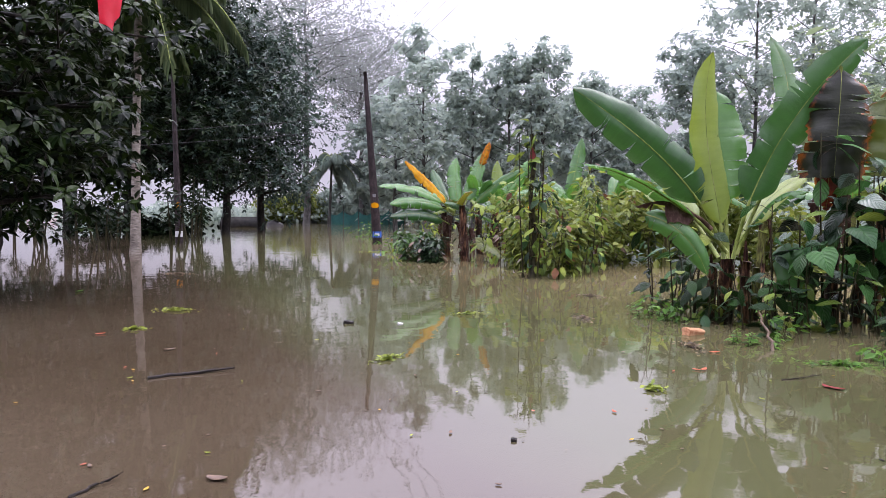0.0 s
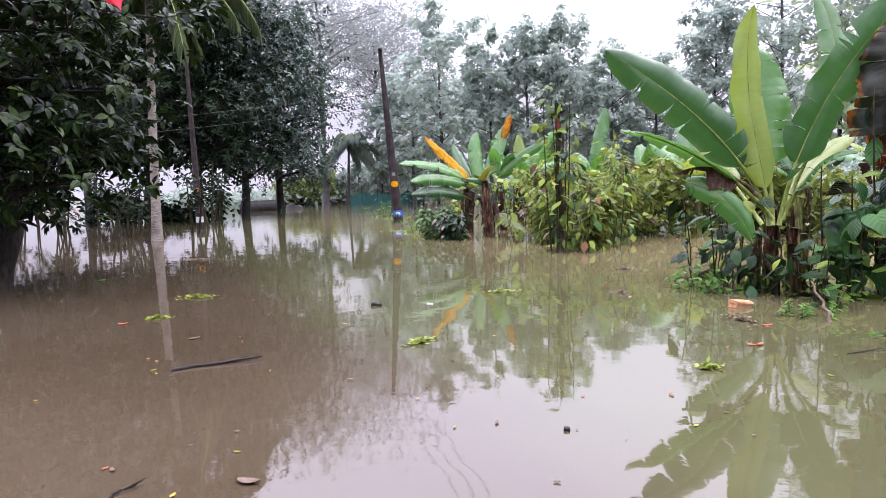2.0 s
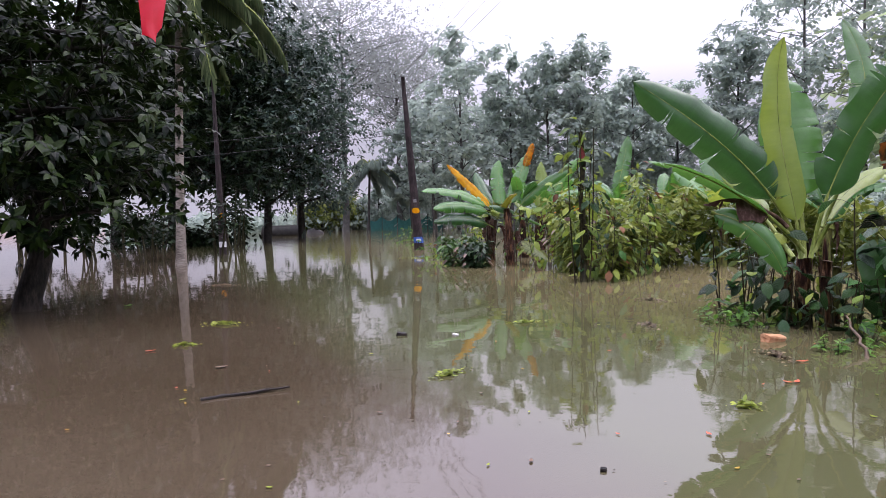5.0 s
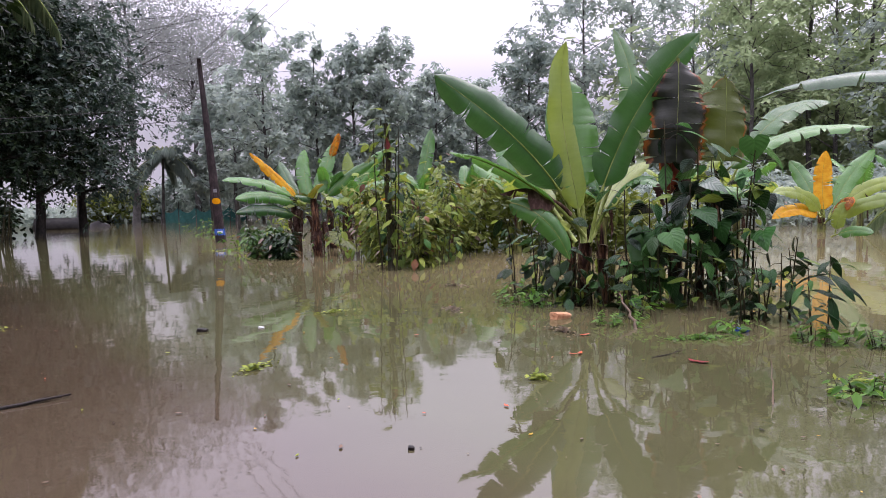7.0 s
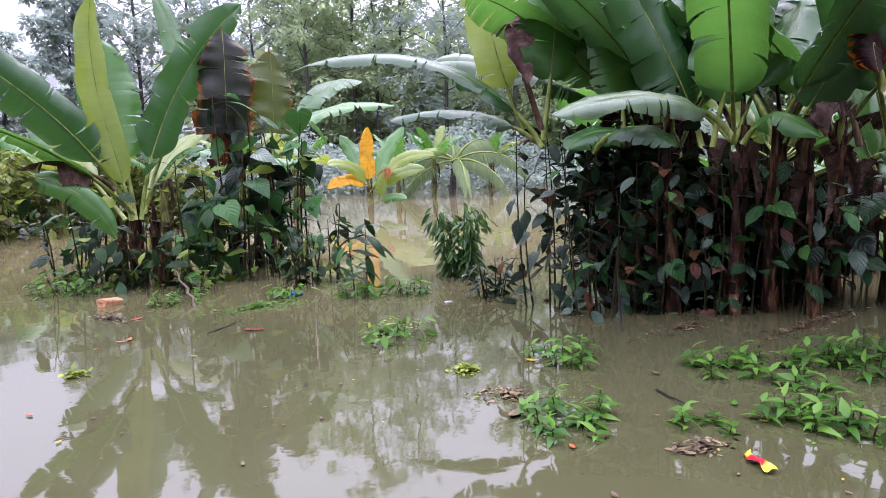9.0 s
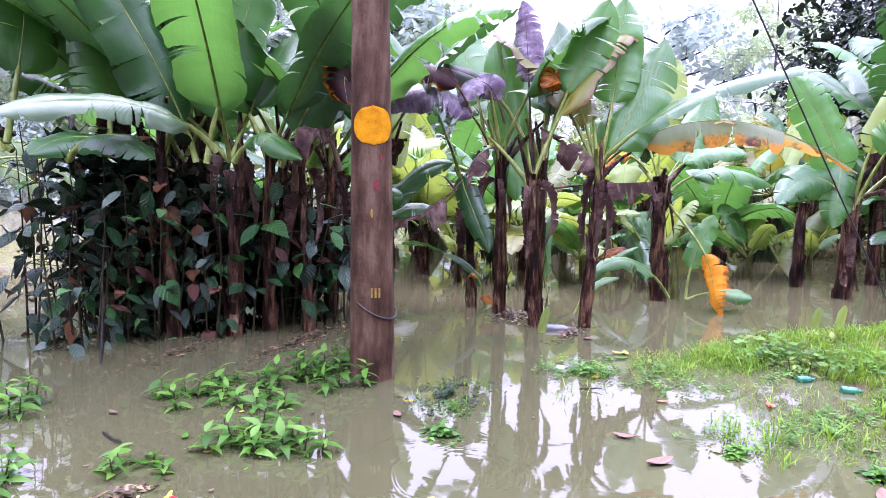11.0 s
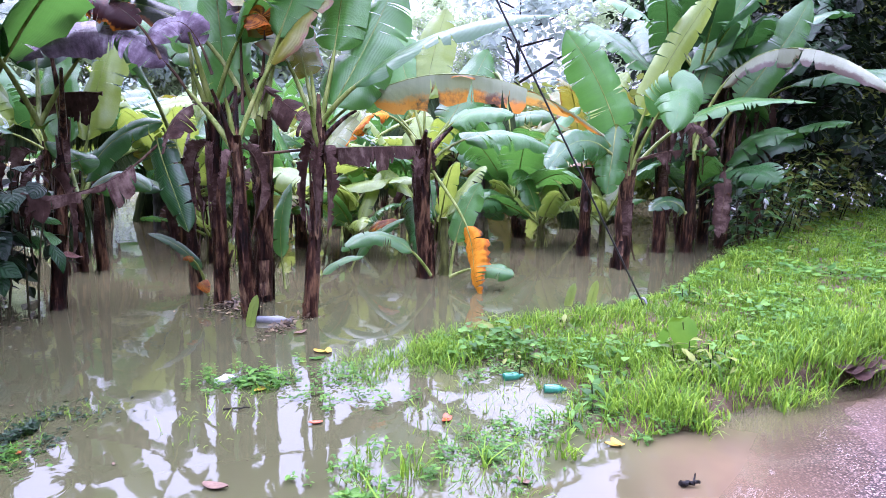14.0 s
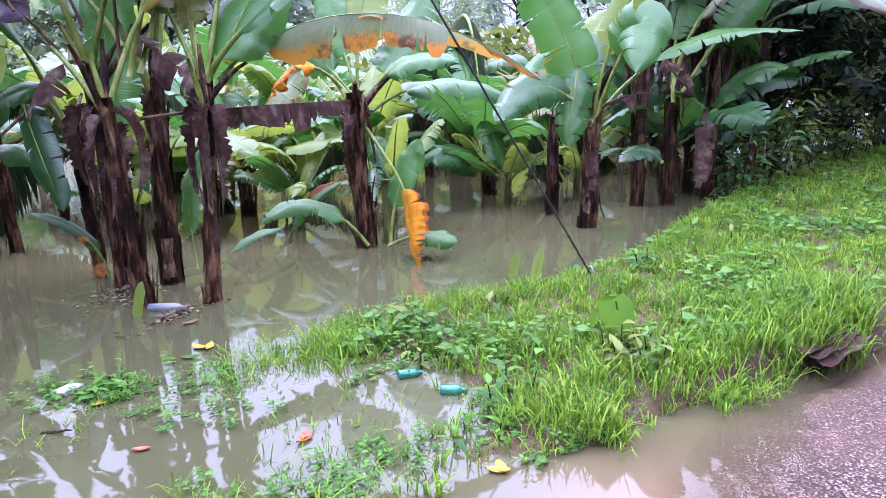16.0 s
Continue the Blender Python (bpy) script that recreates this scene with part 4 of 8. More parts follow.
def undergrowth(name, line, depth, height, label, seed, leaf_mat, count, leaf, base=0.02):
    """A ragged band of leaves along a line of points: a far thicket that nobody could count."""
    rng = random.Random(seed)
    c = Build()
    c.smooth = False
    pts = [Vector((x, y, 0)) for x, y in line]
    runs = [(b - a).length for a, b in zip(pts, pts[1:])]
    for _ in range(count):
        t = rng.uniform(0, sum(runs))
        for a, b, r in zip(pts, pts[1:], runs):
            if t <= r:
                break
            t -= r
        p = a.lerp(b, t / r) + Vector((rng.gauss(0, depth), rng.gauss(0, depth), 0))
        top = height * (0.65 + 0.7 * noise.noise(Vector((p.x * 0.22, p.y * 0.22, seed))))
        p.z = base + max(0.02, top - base) * rng.random() ** 0.8
        ln = leaf * rng.uniform(0.6, 1.3)
        c.chip(p, Vector((rng.gauss(0, 1), rng.gauss(0, 1), rng.gauss(-0.1, 0.6))), Vector((rng.gauss(0, 0.5), rng.gauss(0, 0.5), 1)), ln, ln * 0.55, 0.3, 0.15)
    return tagged(new(name, c.mesh(name, M[leaf_mat])), label, "undergrowth", kind="stuff")


def herb(at, height, stems, label, seed, leaf=0.12, mat="weed", spread=0.2):
    """A low water-side herb: short stems with pairs of pointed leaves."""
    rng = random.Random(seed)
    ob = thing("green_herb", label, "herb", at, "green herbs")
    for i in range(stems):
        a = i * 2.4 + rng.uniform(-0.4, 0.4)
        o = spread * math.sqrt(rng.random())
        foot = Vector((math.cos(a) * o, math.sin(a) * o, -0.12))
        tip = foot + Vector((math.cos(a) * 0.35 * height, math.sin(a) * 0.35 * height, height * rng.uniform(0.6, 1.1) + 0.12))
        b = Build()
        b.tube([foot, foot.lerp(tip, 0.5) + Vector((0, 0, 0.02)), tip], [0.006, 0.005, 0.003], 5, False)
        st = part("stem", b, M["twig"], ob)
        c = Build()
        for j in range(13):
            s = 0.3 + 0.7 * j / 12
            aa = j * 2.4 + a
            ln = leaf * rng.uniform(0.6, 1.15) * (1.15 - 0.4 * abs(s - 0.75))
            d = Vector((math.cos(aa), math.sin(aa), rng.uniform(0.0, 0.6) + (0.8 if j == 12 else 0)))
            c.leaf(foot.lerp(tip, s), d, Vector((rng.gauss(0, 0.25), rng.gauss(0, 0.25), 1)), ln, ln * rng.uniform(0.34, 0.46), rng.uniform(0.3, 0.7), 0.25, "lance")
        part("foliage", c, M[mat], st)
    return ob


# ---- ground and water ----
def step(a, b, x):
    s = min(1.0, max(0.0, (x - a) / (b - a)))
    return s * s * (3 - 2 * s)


VERGE = ((2.9, 1.0), (3.2, 1.35), (3.6, 1.85), (4.2, 2.2), (5.0, 2.3), (5.8, 2.05), (7.0, 2.25), (8.0, 2.85), (10.3, 3.85), (17.0, 6.0))


def verge_edge(l):
    """How far the verge reaches from the lane towards the grove."""
    for (l0, a0), (l1, a1) in zip(VERGE, VERGE[1:]):
        if l <= l1:
            return a0 + (a1 - a0) * max(0.0, (l - l0) / (l1 - l0))
    return VERGE[-1][1]


def drowned(a, l):
    """Share of open water in the sunken middle of the verge's tip."""
    return step(5.1, 4.3, l) * step(0.15, 0.45, a) * (1 - step(1.15, 1.5, a))


def land(x, y):
    """Height of the ground: a drowned lane that climbs out of the flood, a grass verge beside it, a far shore."""
    a, l = 0.756 * x + 0.690 * y - 2.863, 0.690 * x - 0.756 * y - 0.146
    r = math.hypot(x, y)
    lane = max(-0.35, min(-0.3 + 0.42 * step(0.5, 4.5, l), 0.05 * ((-a - 1.13) + 0.36 * (l - 3.79))))
    edge = verge_edge(l)
    near = step(-0.24, -0.02, a + 0.12 * noise.noise(Vector((x * 1.9, y * 1.9, 4.0))))
    bump = near * (1 - step(edge - 0.55, edge + 0.15, a))
    verge = -0.03 + 0.18 * step(3.4, 6.5, l) - 0.035 * drowned(a, l)
    low = -0.6 + 0.5 * step(11, 16, l) * (1 - step(edge + 2, edge + 6, a))
    z = lane * (1 - near) + near * (verge * bump + low * (1 - bump))
    if l < 2.4:
        z = min(z, lane - 0.25 * step(0, 2, a))
    z += 1.4 * step(78, 120, r)
    rough = 0.015 * noise.noise(Vector((x * 1.7, y * 1.7, 0)))
    if -3.0 < a < 3.0 and 2.0 < l < 14.0:
        rough += 0.006 * noise.noise(Vector((x * 5.0, y * 5.0, 7.0))) + 0.003 * noise.noise(Vector((x * 14.0, y * 14.0, 3.0)))
    return z + rough


def axis(lo, hi, fine):
    out, x, d = [], lo, fine
    while x < hi:
        out.append(x)
        x += fine
    far, d = hi, fine
    while far < 1500:
        out.append(far)
        d *= 1.22
        far += d
    near, d = lo, fine
    while near > -1500:
        d *= 1.22
        near -= d
        out.insert(0, near)
    return out


gx, gy = axis(2.0, 13.0, 0.07), axis(-6.0, 2.2, 0.07)
g = Build()
g.grid([[Vector((x, y, land(x, y))) for x in gx] for y in gy], [[(0, 0)] * len(gx)] * len(gy))
tagged(new("ground", g.mesh("ground", M["ground"])), "wet asphalt lane and red-brown mud sinking under flood water", "ground", kind="structure")

w = Build()
w.grid([[Vector((x, y, 0)) for x in (-1500, 1500)] for y in (-1500, 1500)], [[(0, 0)] * 2] * 2)
tagged(new("water", w.mesh("water", M["water"])), "still muddy brown flood water dotted with rain rings", "water", kind="structure")


# ---- utility poles and wires ----
def utility_pole(at, top, r, label, dark, disc_z, toward, seed):
    rng = random.Random(seed)
    ob = thing("utility_pole", label, "utility pole", at, "roadside poles")
    top = Vector(top)
    b = Build()
    n = 14
    b.tube([Vector((0, 0, -0.5)).lerp(top, i / n) for i in range(n + 1)], [r * (1.12 - 0.72 * i / n) for i in range(n + 1)], 18, True, 0.012, rng)
    part("shaft", b, M["pole_dark" if dark else "pole"], ob)

    def patch(name, z0, half_z, half_a, mat, rounded, lift=0.006, turn=0.0):
        q = Build()
        a0 = math.atan2(toward[1], toward[0]) + turn
        rows, uvs = [], []
        for i in range(15):
            v = -1 + 2 * i / 14
            ww = math.sqrt(max(0.0, 1 - v * v)) if rounded else 1.0
            z = z0 + v * half_z
            s = (z + 0.5) / (top.z + 0.5)
            c = Vector((0, 0, -0.5)).lerp(top, s)
            rr = r * (1.12 - 0.72 * s) + lift
            rows.append([c + Vector((math.cos(a0 + u * half_a * ww), math.sin(a0 + u * half_a * ww), 0)) * rr for u in (-1, -0.6, -0.2, 0.2, 0.6, 1)])
            uvs.append([(0, 0)] * 6)
        q.grid(rows, uvs)
        part(name, q, M[mat], ob)

    patch("painted_disc", disc_z, 0.125, 1.05, "orange_paint", True)
    return ob, patch


near_pole, mark = utility_pole((4.59, 2.01, 0), (-0.06, 0.07, 7.6), 0.142, "brown weathered utility pole with an orange painted disc standing in water", False, 1.68, (-0.83, -0.55), 3)
for k in range(3):
    mark("painted_bar", 0.60, 0.032, 0.045, "yellow_paint", False, 0.004, -0.12 + 0.17 * k)
mark("paint_smear", 1.30, 0.04, 0.14, "pink_paint", True, 0.005, 0.1)
mark("paint_smear", 1.48, 0.022, 0.07, "pink_paint", True, 0.005, 0.35)
mark("paint_smear", 1.12, 0.03, 0.06, "yellow_paint", True, 0.005, -0.1)
loop = Build()
loop.tube([Vector((math.cos(a) * 0.153, math.sin(a) * 0.153, 0.52 + 0.10 * math.sin(a + 0.2))) for a in [i * math.pi / 12 for i in range(25)]], [0.006] * 25, 5, False)
part("wire_loop", loop, M["wire"], near_pole, "thin rusty wire wrapped round the shaft")

far_pole, mark = utility_pole((-9.94, 27.47, 0), (-0.58, 0.0, 7.4), 0.20, "dark leaning utility pole with an orange disc and blue band", True, 1.68, (0.38, -0.92), 4)
mark("painted_band", 0.42, 0.13, 1.4, "blue_paint", False)
mark("painted_bar", 0.42, 0.05, 0.5, "white_paint", False, 0.01)
mark("painted_tag", 2.1, 0.07, 0.4, "steel", False)
left_pole, mark = utility_pole((*(-17.90, 24.75), 0), (-0.4, 0.3, 7.5), 0.15, "dark utility pole with an orange disc under dense trees", True, 1.66, (0.62, -0.78), 5)
mark("painted_band", 0.45, 0.12, 1.2, "white_paint", False)


def cable(name, a, b, sag, r, label):
    a, b = Vector(a), Vector(b)
    q = Build()
    q.tube([a.lerp(b, i / 30) - Vector((0, 0, sag * 4 * (i / 30) * (1 - i / 30))) for i in range(31)], [r] * 31, 5, False)
    return tagged(new(name, q.mesh(name, M["wire"])), label, "cable", "overhead cables")


for off in (-0.35, 0.0, 0.35):
    cable("power_cable", (-10.5 + off, 27.47 + off * 0.6, 7.2), (4.53 + off, 2.08 + off * 0.6, 7.5), 0.5, 0.009, "thin black overhead power cable between two poles")
for dz in (0.0, 0.55):
    cable("service_cable", (-10.35, 27.4, 5.0 + dz), (-29.0, 21.0, 3.6 + dz), 0.15, 0.012, "thin pale service cable crossing to the trees")
stay = Build()
stay.tube([Vector((7.25, -1.61, 0.15)).lerp(Vector((4.54, 2.08, 7.2)), i / 10) for i in range(11)], [0.007] * 11, 6, False)
st = thing("stay_wire", "black stay wire anchored in the grass verge", "stay wire")
part("strand", stay, M["wire"], st)
eye_ring = Build()
eye_ring.tube([Vector((7.25 + 0.045 * math.cos(a), -1.61 + 0.02 * math.cos(a), 0.15 + 0.05 * math.sin(a))) for a in [i * math.pi / 8 for i in range(17)]], [0.011] * 17, 6, False)
part("anchor_ring", eye_ring, M["steel"], st)
rod = Build()
rod.tube([Vector((7.33, -1.72, -0.1)), Vector((7.27, -1.64, 0.12))], [0.012, 0.012], 7)
part("anchor_rod", rod, M["steel"], st)

# ---- trees of the far shore ----
TEAK = "tall hazy grey-green tree with large leaves on the far shore"
far_trees = [
    ((-13.77, 48.07), 14.8, 3.0, 11), ((-18.34, 55.16), 12.5, 2.6, 12), ((-10.66, 50.92), 13.0, 2.3, 13), ((-7.63, 49.63), 13.6, 2.5, 14),
    ((-5.15, 49.23), 14.0, 2.5, 15), ((-1.70, 51.14), 11.6, 2.4, 16), ((1.42, 54.00), 10.6, 2.6, 17), ((-14.06, 58.31), 11.0, 3.0, 18),
    ((-4.10, 58.79), 11.4, 3.2, 19), ((-21.63, 58.45), 10.5, 2.6, 20), ((4.80, 46.61), 12.6, 2.3, 21), ((8.76, 47.62), 19, 3.8, 22), ((12.92, 50.74), 23, 4.4, 23),
]
for (x, y), h, cr, sd in far_trees:
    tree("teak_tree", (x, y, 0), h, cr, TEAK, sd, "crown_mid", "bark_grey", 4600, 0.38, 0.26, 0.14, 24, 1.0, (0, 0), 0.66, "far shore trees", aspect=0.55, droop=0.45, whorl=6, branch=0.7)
olive = [((15.67, 45.60), 15), ((18.15, 42.65), 20), ((20.64, 40.69), 23), ((24.36, 40.76), 24), ((16.80, 39.63), 16), ((21.77, 39.88), 16), ((23.84, 34.85), 15), ((26.05, 30.92), 16), ((30.52, 27.89), 15), ((37.03, 25.87), 16), ((42.01, 22.48), 15), ((42.21, 29.28), 14), ((45.44, 19.08), 15), ((48.70, 8.67), 11), ((48.11, -3.29), 14)]
for i, ((x, y), h) in enumerate(olive):
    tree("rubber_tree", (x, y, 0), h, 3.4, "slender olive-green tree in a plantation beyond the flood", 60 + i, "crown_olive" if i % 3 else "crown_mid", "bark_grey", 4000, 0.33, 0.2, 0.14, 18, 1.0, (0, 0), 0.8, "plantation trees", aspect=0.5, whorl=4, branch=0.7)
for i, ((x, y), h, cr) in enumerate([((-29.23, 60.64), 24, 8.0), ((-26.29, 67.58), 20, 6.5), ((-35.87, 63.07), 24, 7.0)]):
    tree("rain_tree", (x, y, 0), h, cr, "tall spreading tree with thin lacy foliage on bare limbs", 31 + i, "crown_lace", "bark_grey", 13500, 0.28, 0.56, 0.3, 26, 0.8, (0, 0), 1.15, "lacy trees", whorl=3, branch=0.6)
for i, ((x, y), h, cr) in enumerate([((-26.60, 69.5), 5.0, 2.2), ((-30.5, 71.8), 4.5, 2.2), ((-22.9, 68.9), 7.0, 2.5), ((-34.86, 71.59), 3.2, 2.6), ((-36.45, 69.12), 2.6, 2.6), ((-19.6, 67.0), 6.5, 2.6), ((-12.22, 64.97), 6, 3), ((-4.66, 66.90), 6, 3)]):
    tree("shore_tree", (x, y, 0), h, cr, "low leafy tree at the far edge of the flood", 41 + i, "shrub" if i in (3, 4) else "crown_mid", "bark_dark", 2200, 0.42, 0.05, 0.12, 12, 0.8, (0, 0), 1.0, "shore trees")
# this palm's fronds take the haze-paled leaf colour as well
x, y = (-25.53, 57.45)
coconut_palm((x, y, 0), (0.3, 0, 6.0), 0.13, 20, "small hazy coconut palm on the far shore", 7, 3.2, "bark_grey", leaflet=0.8, leaf_mat="crown_mid")

# ---- the dark trees beside the lane ----
DENSE = "dense dark evergreen tree overhanging the flooded lane"
for (x, y), h, cr, sd, n, clear in [((-23.51, 41.46), 13.5, 3.7, 81, 12500, 0.22), ((-23.60, 37.31), 15, 4.4, 82, 13000, 0.17), ((-23.84, 33.12), 15, 4.2, 83, 12000, 0.2), ((-28.04, 34.11), 15, 4.5, 84, 10000, 0.26), ((-31.64, 33.19), 14, 4.5, 85, 8000, 0.28)]:
    # the first two trees wear the leaf colour that carries the haze
    tree("dense_tree", (x, y, 0), h, cr, DENSE, sd, "crown_dense" if sd < 83 else "crown_dark", "bark_dark", int(n * 1.15), 0.30, clear, 0.22, 24, 0.55, (0, 0), 1.2, "dense trees", aspect=0.5, whorl=5)
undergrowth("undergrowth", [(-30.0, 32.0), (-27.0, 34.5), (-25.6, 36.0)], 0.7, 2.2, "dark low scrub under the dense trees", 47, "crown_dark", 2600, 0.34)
# saplings in the water under them
rng = random.Random(5)
for i in range(20):
    px_, d = rng.uniform(-60, 360), rng.uniform(24, 36)
    x, y = -0.03 - 0.247 * d + 0.969 * d * (px_ - 784) / 1184, -0.03 + 0.969 * d + 0.247 * d * (px_ - 784) / 1184
    shrub("flooded_sapling", (x, y, 0), rng.uniform(2.0, 3.6), 0.9, "thin dark sapling standing in flood water", 200 + i, "crown_dark", 2 + i % 2, 170, 0.24, False, 0.52, 0.5, "flooded saplings", "sapling", 0.045)

coconut_palm((*(-15.57, 19.15), 0), (0.25, 0.2, 9.3), 0.145, 24, "leaning coconut palm with pale ringed trunk in water", 9, 3.3, leaflet=0.75)
for (x, y), h, cr, sd, n, ln in [((-10.72, 9.16), 5.9, 2.45, 91, 6600, (0.8, 0.75)), ((-10.70, 8.10), 5.4, 2.4, 92, 2600, (-0.4, 0.3)), ((-21.76, 16.30), 6.5, 2.6, 93, 2600, (0, 0))]:
    tree("jackfruit_tree", (x, y, 0), h, cr, "broad-leaved dark green tree with a black wet trunk", sd, "crown_broad", "bark_dark", int(n * 1.5), 0.20, 0.3, 0.2, 20, 0.35, ln, 1.0, "broad-leaved trees", aspect=0.5, droop=0.5, whorl=7, fine=True)
x, y = (-18.99, 14.48)
shrub("creeper_shrub", (x, y, 0), 2.0, 0.8, "pale green creeper-covered shrub beside the trunk", 95, "shrub", 8, 500, 0.1)

# ---- wall, fence, rock on the far side ----
(x0, y0), (x1, y1) = (-33.35, 52.07), (-29.84, 53.24)
wall = Build()
wall.tube([Vector((x0, y0, 0.15)), Vector((x1, y1, 0.15))], [0.75, 0.75], 4)
tagged(new("low_wall", wall.mesh("low_wall", M["wall_dark"])), "low dark mossy wall at the flood's edge", "wall")
rock = Build()
rx, ry = (-29.98, 55.44)
rock.tube([(rx, ry, -0.2), (rx, ry, 0.25), (rx + 0.1, ry, 0.45)], [0.75, 0.7, 0.3], 9, True, 0.15, random.Random(2))
tagged(new("rock", rock.mesh("rock", M["wall_dark"])), "rounded dark rock in the water", "rock")
fence = thing("net_fence", "sagging teal net fence on thin posts", "fence", (0, 0, 0))
fa, fb = Vector((*(-28.54, 63.80), 0)), Vector((*(-21.13, 66.37), 0))
for i in range(6):
    c = fa.lerp(fb, i / 5)
    q = Build()
    q.tube([c + Vector((0, 0, -0.4)), c + Vector((0.05, 0, 2.0 if i % 2 else 1.6))], [0.05, 0.04], 6)
    part("post", q, M["bark_grey"], fence)
    if i < 5:
        d = fa.lerp(fb, (i + 1) / 5)
        q = Build()
        rows = []
        for s in range(9):
            p = c.lerp(d, s / 8)
            top = 1.45 - 0.5 * math.sin(math.pi * s / 8)
            rows.append([p + Vector((0.04 * math.sin(s + k), 0.05 * math.cos(2 * s + k), -0.1 + (top + 0.1) * k / 4)) for k in range(5)])
        q.grid(rows, [[(0, 0)] * 5] * 9)
        part("net_panel", q, M["net"], fence)

# ---- banana clump in the middle distance ----
E_at = (-5.05, 19.5, 0)
cl = thing("banana_plant", "banana clump with one yellow leaf and drooping green leaves", "banana plant", E_at, "banana plants")
cl.location = (0, 0, 0)
for k, (x, y) in enumerate([(-5.09, 20.39), (-4.18, 18.91), (-3.81, 22.18), (-4.36, 22.02)]):
    banana_stem(cl, (x, y, -0.3), (x - 0.1, y, 1.6), 0.14, False, 300 + k)
E_LEAVES = [
    # base, middle, tip, width, material
    ((-4.80, 19.64, 1.51), (-5.22, 19.36, 2.10), (-5.99, 18.80, 2.91), 0.42, "ban_yellow"),
    ((-4.72, 19.45, 1.47), (-5.54, 18.67, 2.32), (-6.45, 17.81, 2.13), 0.55, "ban"),
    ((-4.72, 19.45, 1.42), (-5.40, 18.47, 1.91), (-6.07, 17.67, 1.63), 0.55, "ban"),
    ((-4.71, 19.42, 1.00), (-5.32, 18.48, 1.58), (-6.06, 17.65, 1.27), 0.5, "ban_dark"),
    ((-4.52, 19.71, 1.51), (-4.82, 19.88, 2.20), (-4.80, 20.35, 3.09), 0.62, "ban"),
    ((-4.44, 19.73, 1.51), (-4.16, 20.06, 2.37), (-4.00, 20.57, 3.26), 0.55, "ban"),
    ((-4.04, 20.32, 2.73), (-3.94, 20.37, 3.16), (-3.78, 20.43, 3.56), 0.35, "ban_burnt"),
    ((-4.27, 19.77, 1.42), (-3.59, 19.79, 2.35), (-2.56, 19.66, 2.67), 0.5, "ban"),
    ((-3.75, 20.72, 1.34), (-3.54, 21.04, 2.23), (-3.67, 21.26, 3.05), 0.55, "ban_new"),
    ((-3.57, 20.76, 1.16), (-2.73, 21.01, 1.87), (-1.28, 20.33, 1.48), 0.4, "ban_burnt"),
    ((-4.13, 19.14, 0.68), (-3.73, 18.82, 0.62), (-3.00, 18.36, 0.13), 0.6, "ban_old"),
    ((-3.74, 21.76, 1.33), (-3.43, 22.11, 2.45), (-2.56, 22.58, 3.22), 0.6, "ban"),
    ((-1.59, 22.31, 1.33), (-1.26, 22.69, 2.83), (-1.10, 22.99, 3.88), 0.6, "ban"),
    ((-4.86, 20.04, 1.51), (-5.39, 20.36, 2.22), (-5.68, 20.73, 2.77), 0.5, "ban_dark"),
]
for i, (a, m, t, wd, mt) in enumerate(E_LEAVES):
    banana_leaf(cl, [a, m, t], wd * 0.86, mt, (0.2, -0.75, 0.65), 0.16, 0.25, 0.5, 8, 0.04, 400 + i, twist=0.4 * math.sin(i * 1.9))
for k, p in enumerate([(-4.71, 19.43, 1.3), (-3.51, 20.36, 1.3), (-5.0, 19.9, 1.4), (-4.1, 18.8, 1.0), (-3.2, 18.9, 1.1)]):
    dead_leaves(cl, p, 5, 61 + k, 1.0)
for k, (x, y, h, ln) in enumerate([(-4.75, 19.75, 1.3, 1.5), (-4.15, 20.3, 1.4, 1.7), (-3.3, 20.0, 1.2, 1.5)]):
    for i, (az, el, le, sag, w, mt) in enumerate(random_leaves(455 + k, 6, ln, ("ban", "ban_old", "ban_dark", "ban_new"), 15, 75)):
        banana_leaf(cl, arch((x, y, h), az, el, le, sag), w * 0.85, mt, (-math.cos(radians(az)) * 0.6, -math.sin(radians(az)) * 0.6, 0.8), 0.2, 0.25, 0.5, 6, 0.03, 460 + 10 * k + i, rib_r=0.014, twist=0.8 * math.sin(i * 2.1))
for i, (px_xy, h, sp, n, mt) in enumerate([((-6.69, 24.87), 1.6, 0.8, 260, "weed"), ((-6.73, 21.35), 0.7, 0.5, 80, "shrub"), ((-2.73, 17.64), 1.7, 0.9, 300, "shrub"), ((-1.30, 14.85), 1.5, 0.8, 280, "shrub"), ((-0.74, 16.14), 2.2, 1.0, 320, "shrub"), ((-1.96, 18.87), 2.6, 1.1, 380, "shrub"), ((-1.33, 21.44), 3.0, 1.3, 380, "shrub"), ((0.05, 19.43), 2.0, 1.0, 260, "shrub"), ((-4.66, 23.57), 1.6, 1.0, 260, "weed")]):
    leafy("roadside_shrub", (*px_xy, 0), h, sp, "loose yellow-green leafy shrub growing out of flood water", 420 + i, ("oval_leaf", "oval_leaf", "oval_dark", "oval_leaf", "heart_leaf", "oval_leaf", "oval_brown"), 5, int(n * 0.5), 0.235, "oval", "roadside shrubs", "shrub", 0.010, 0.2, reach=0.26, droop=0.8)
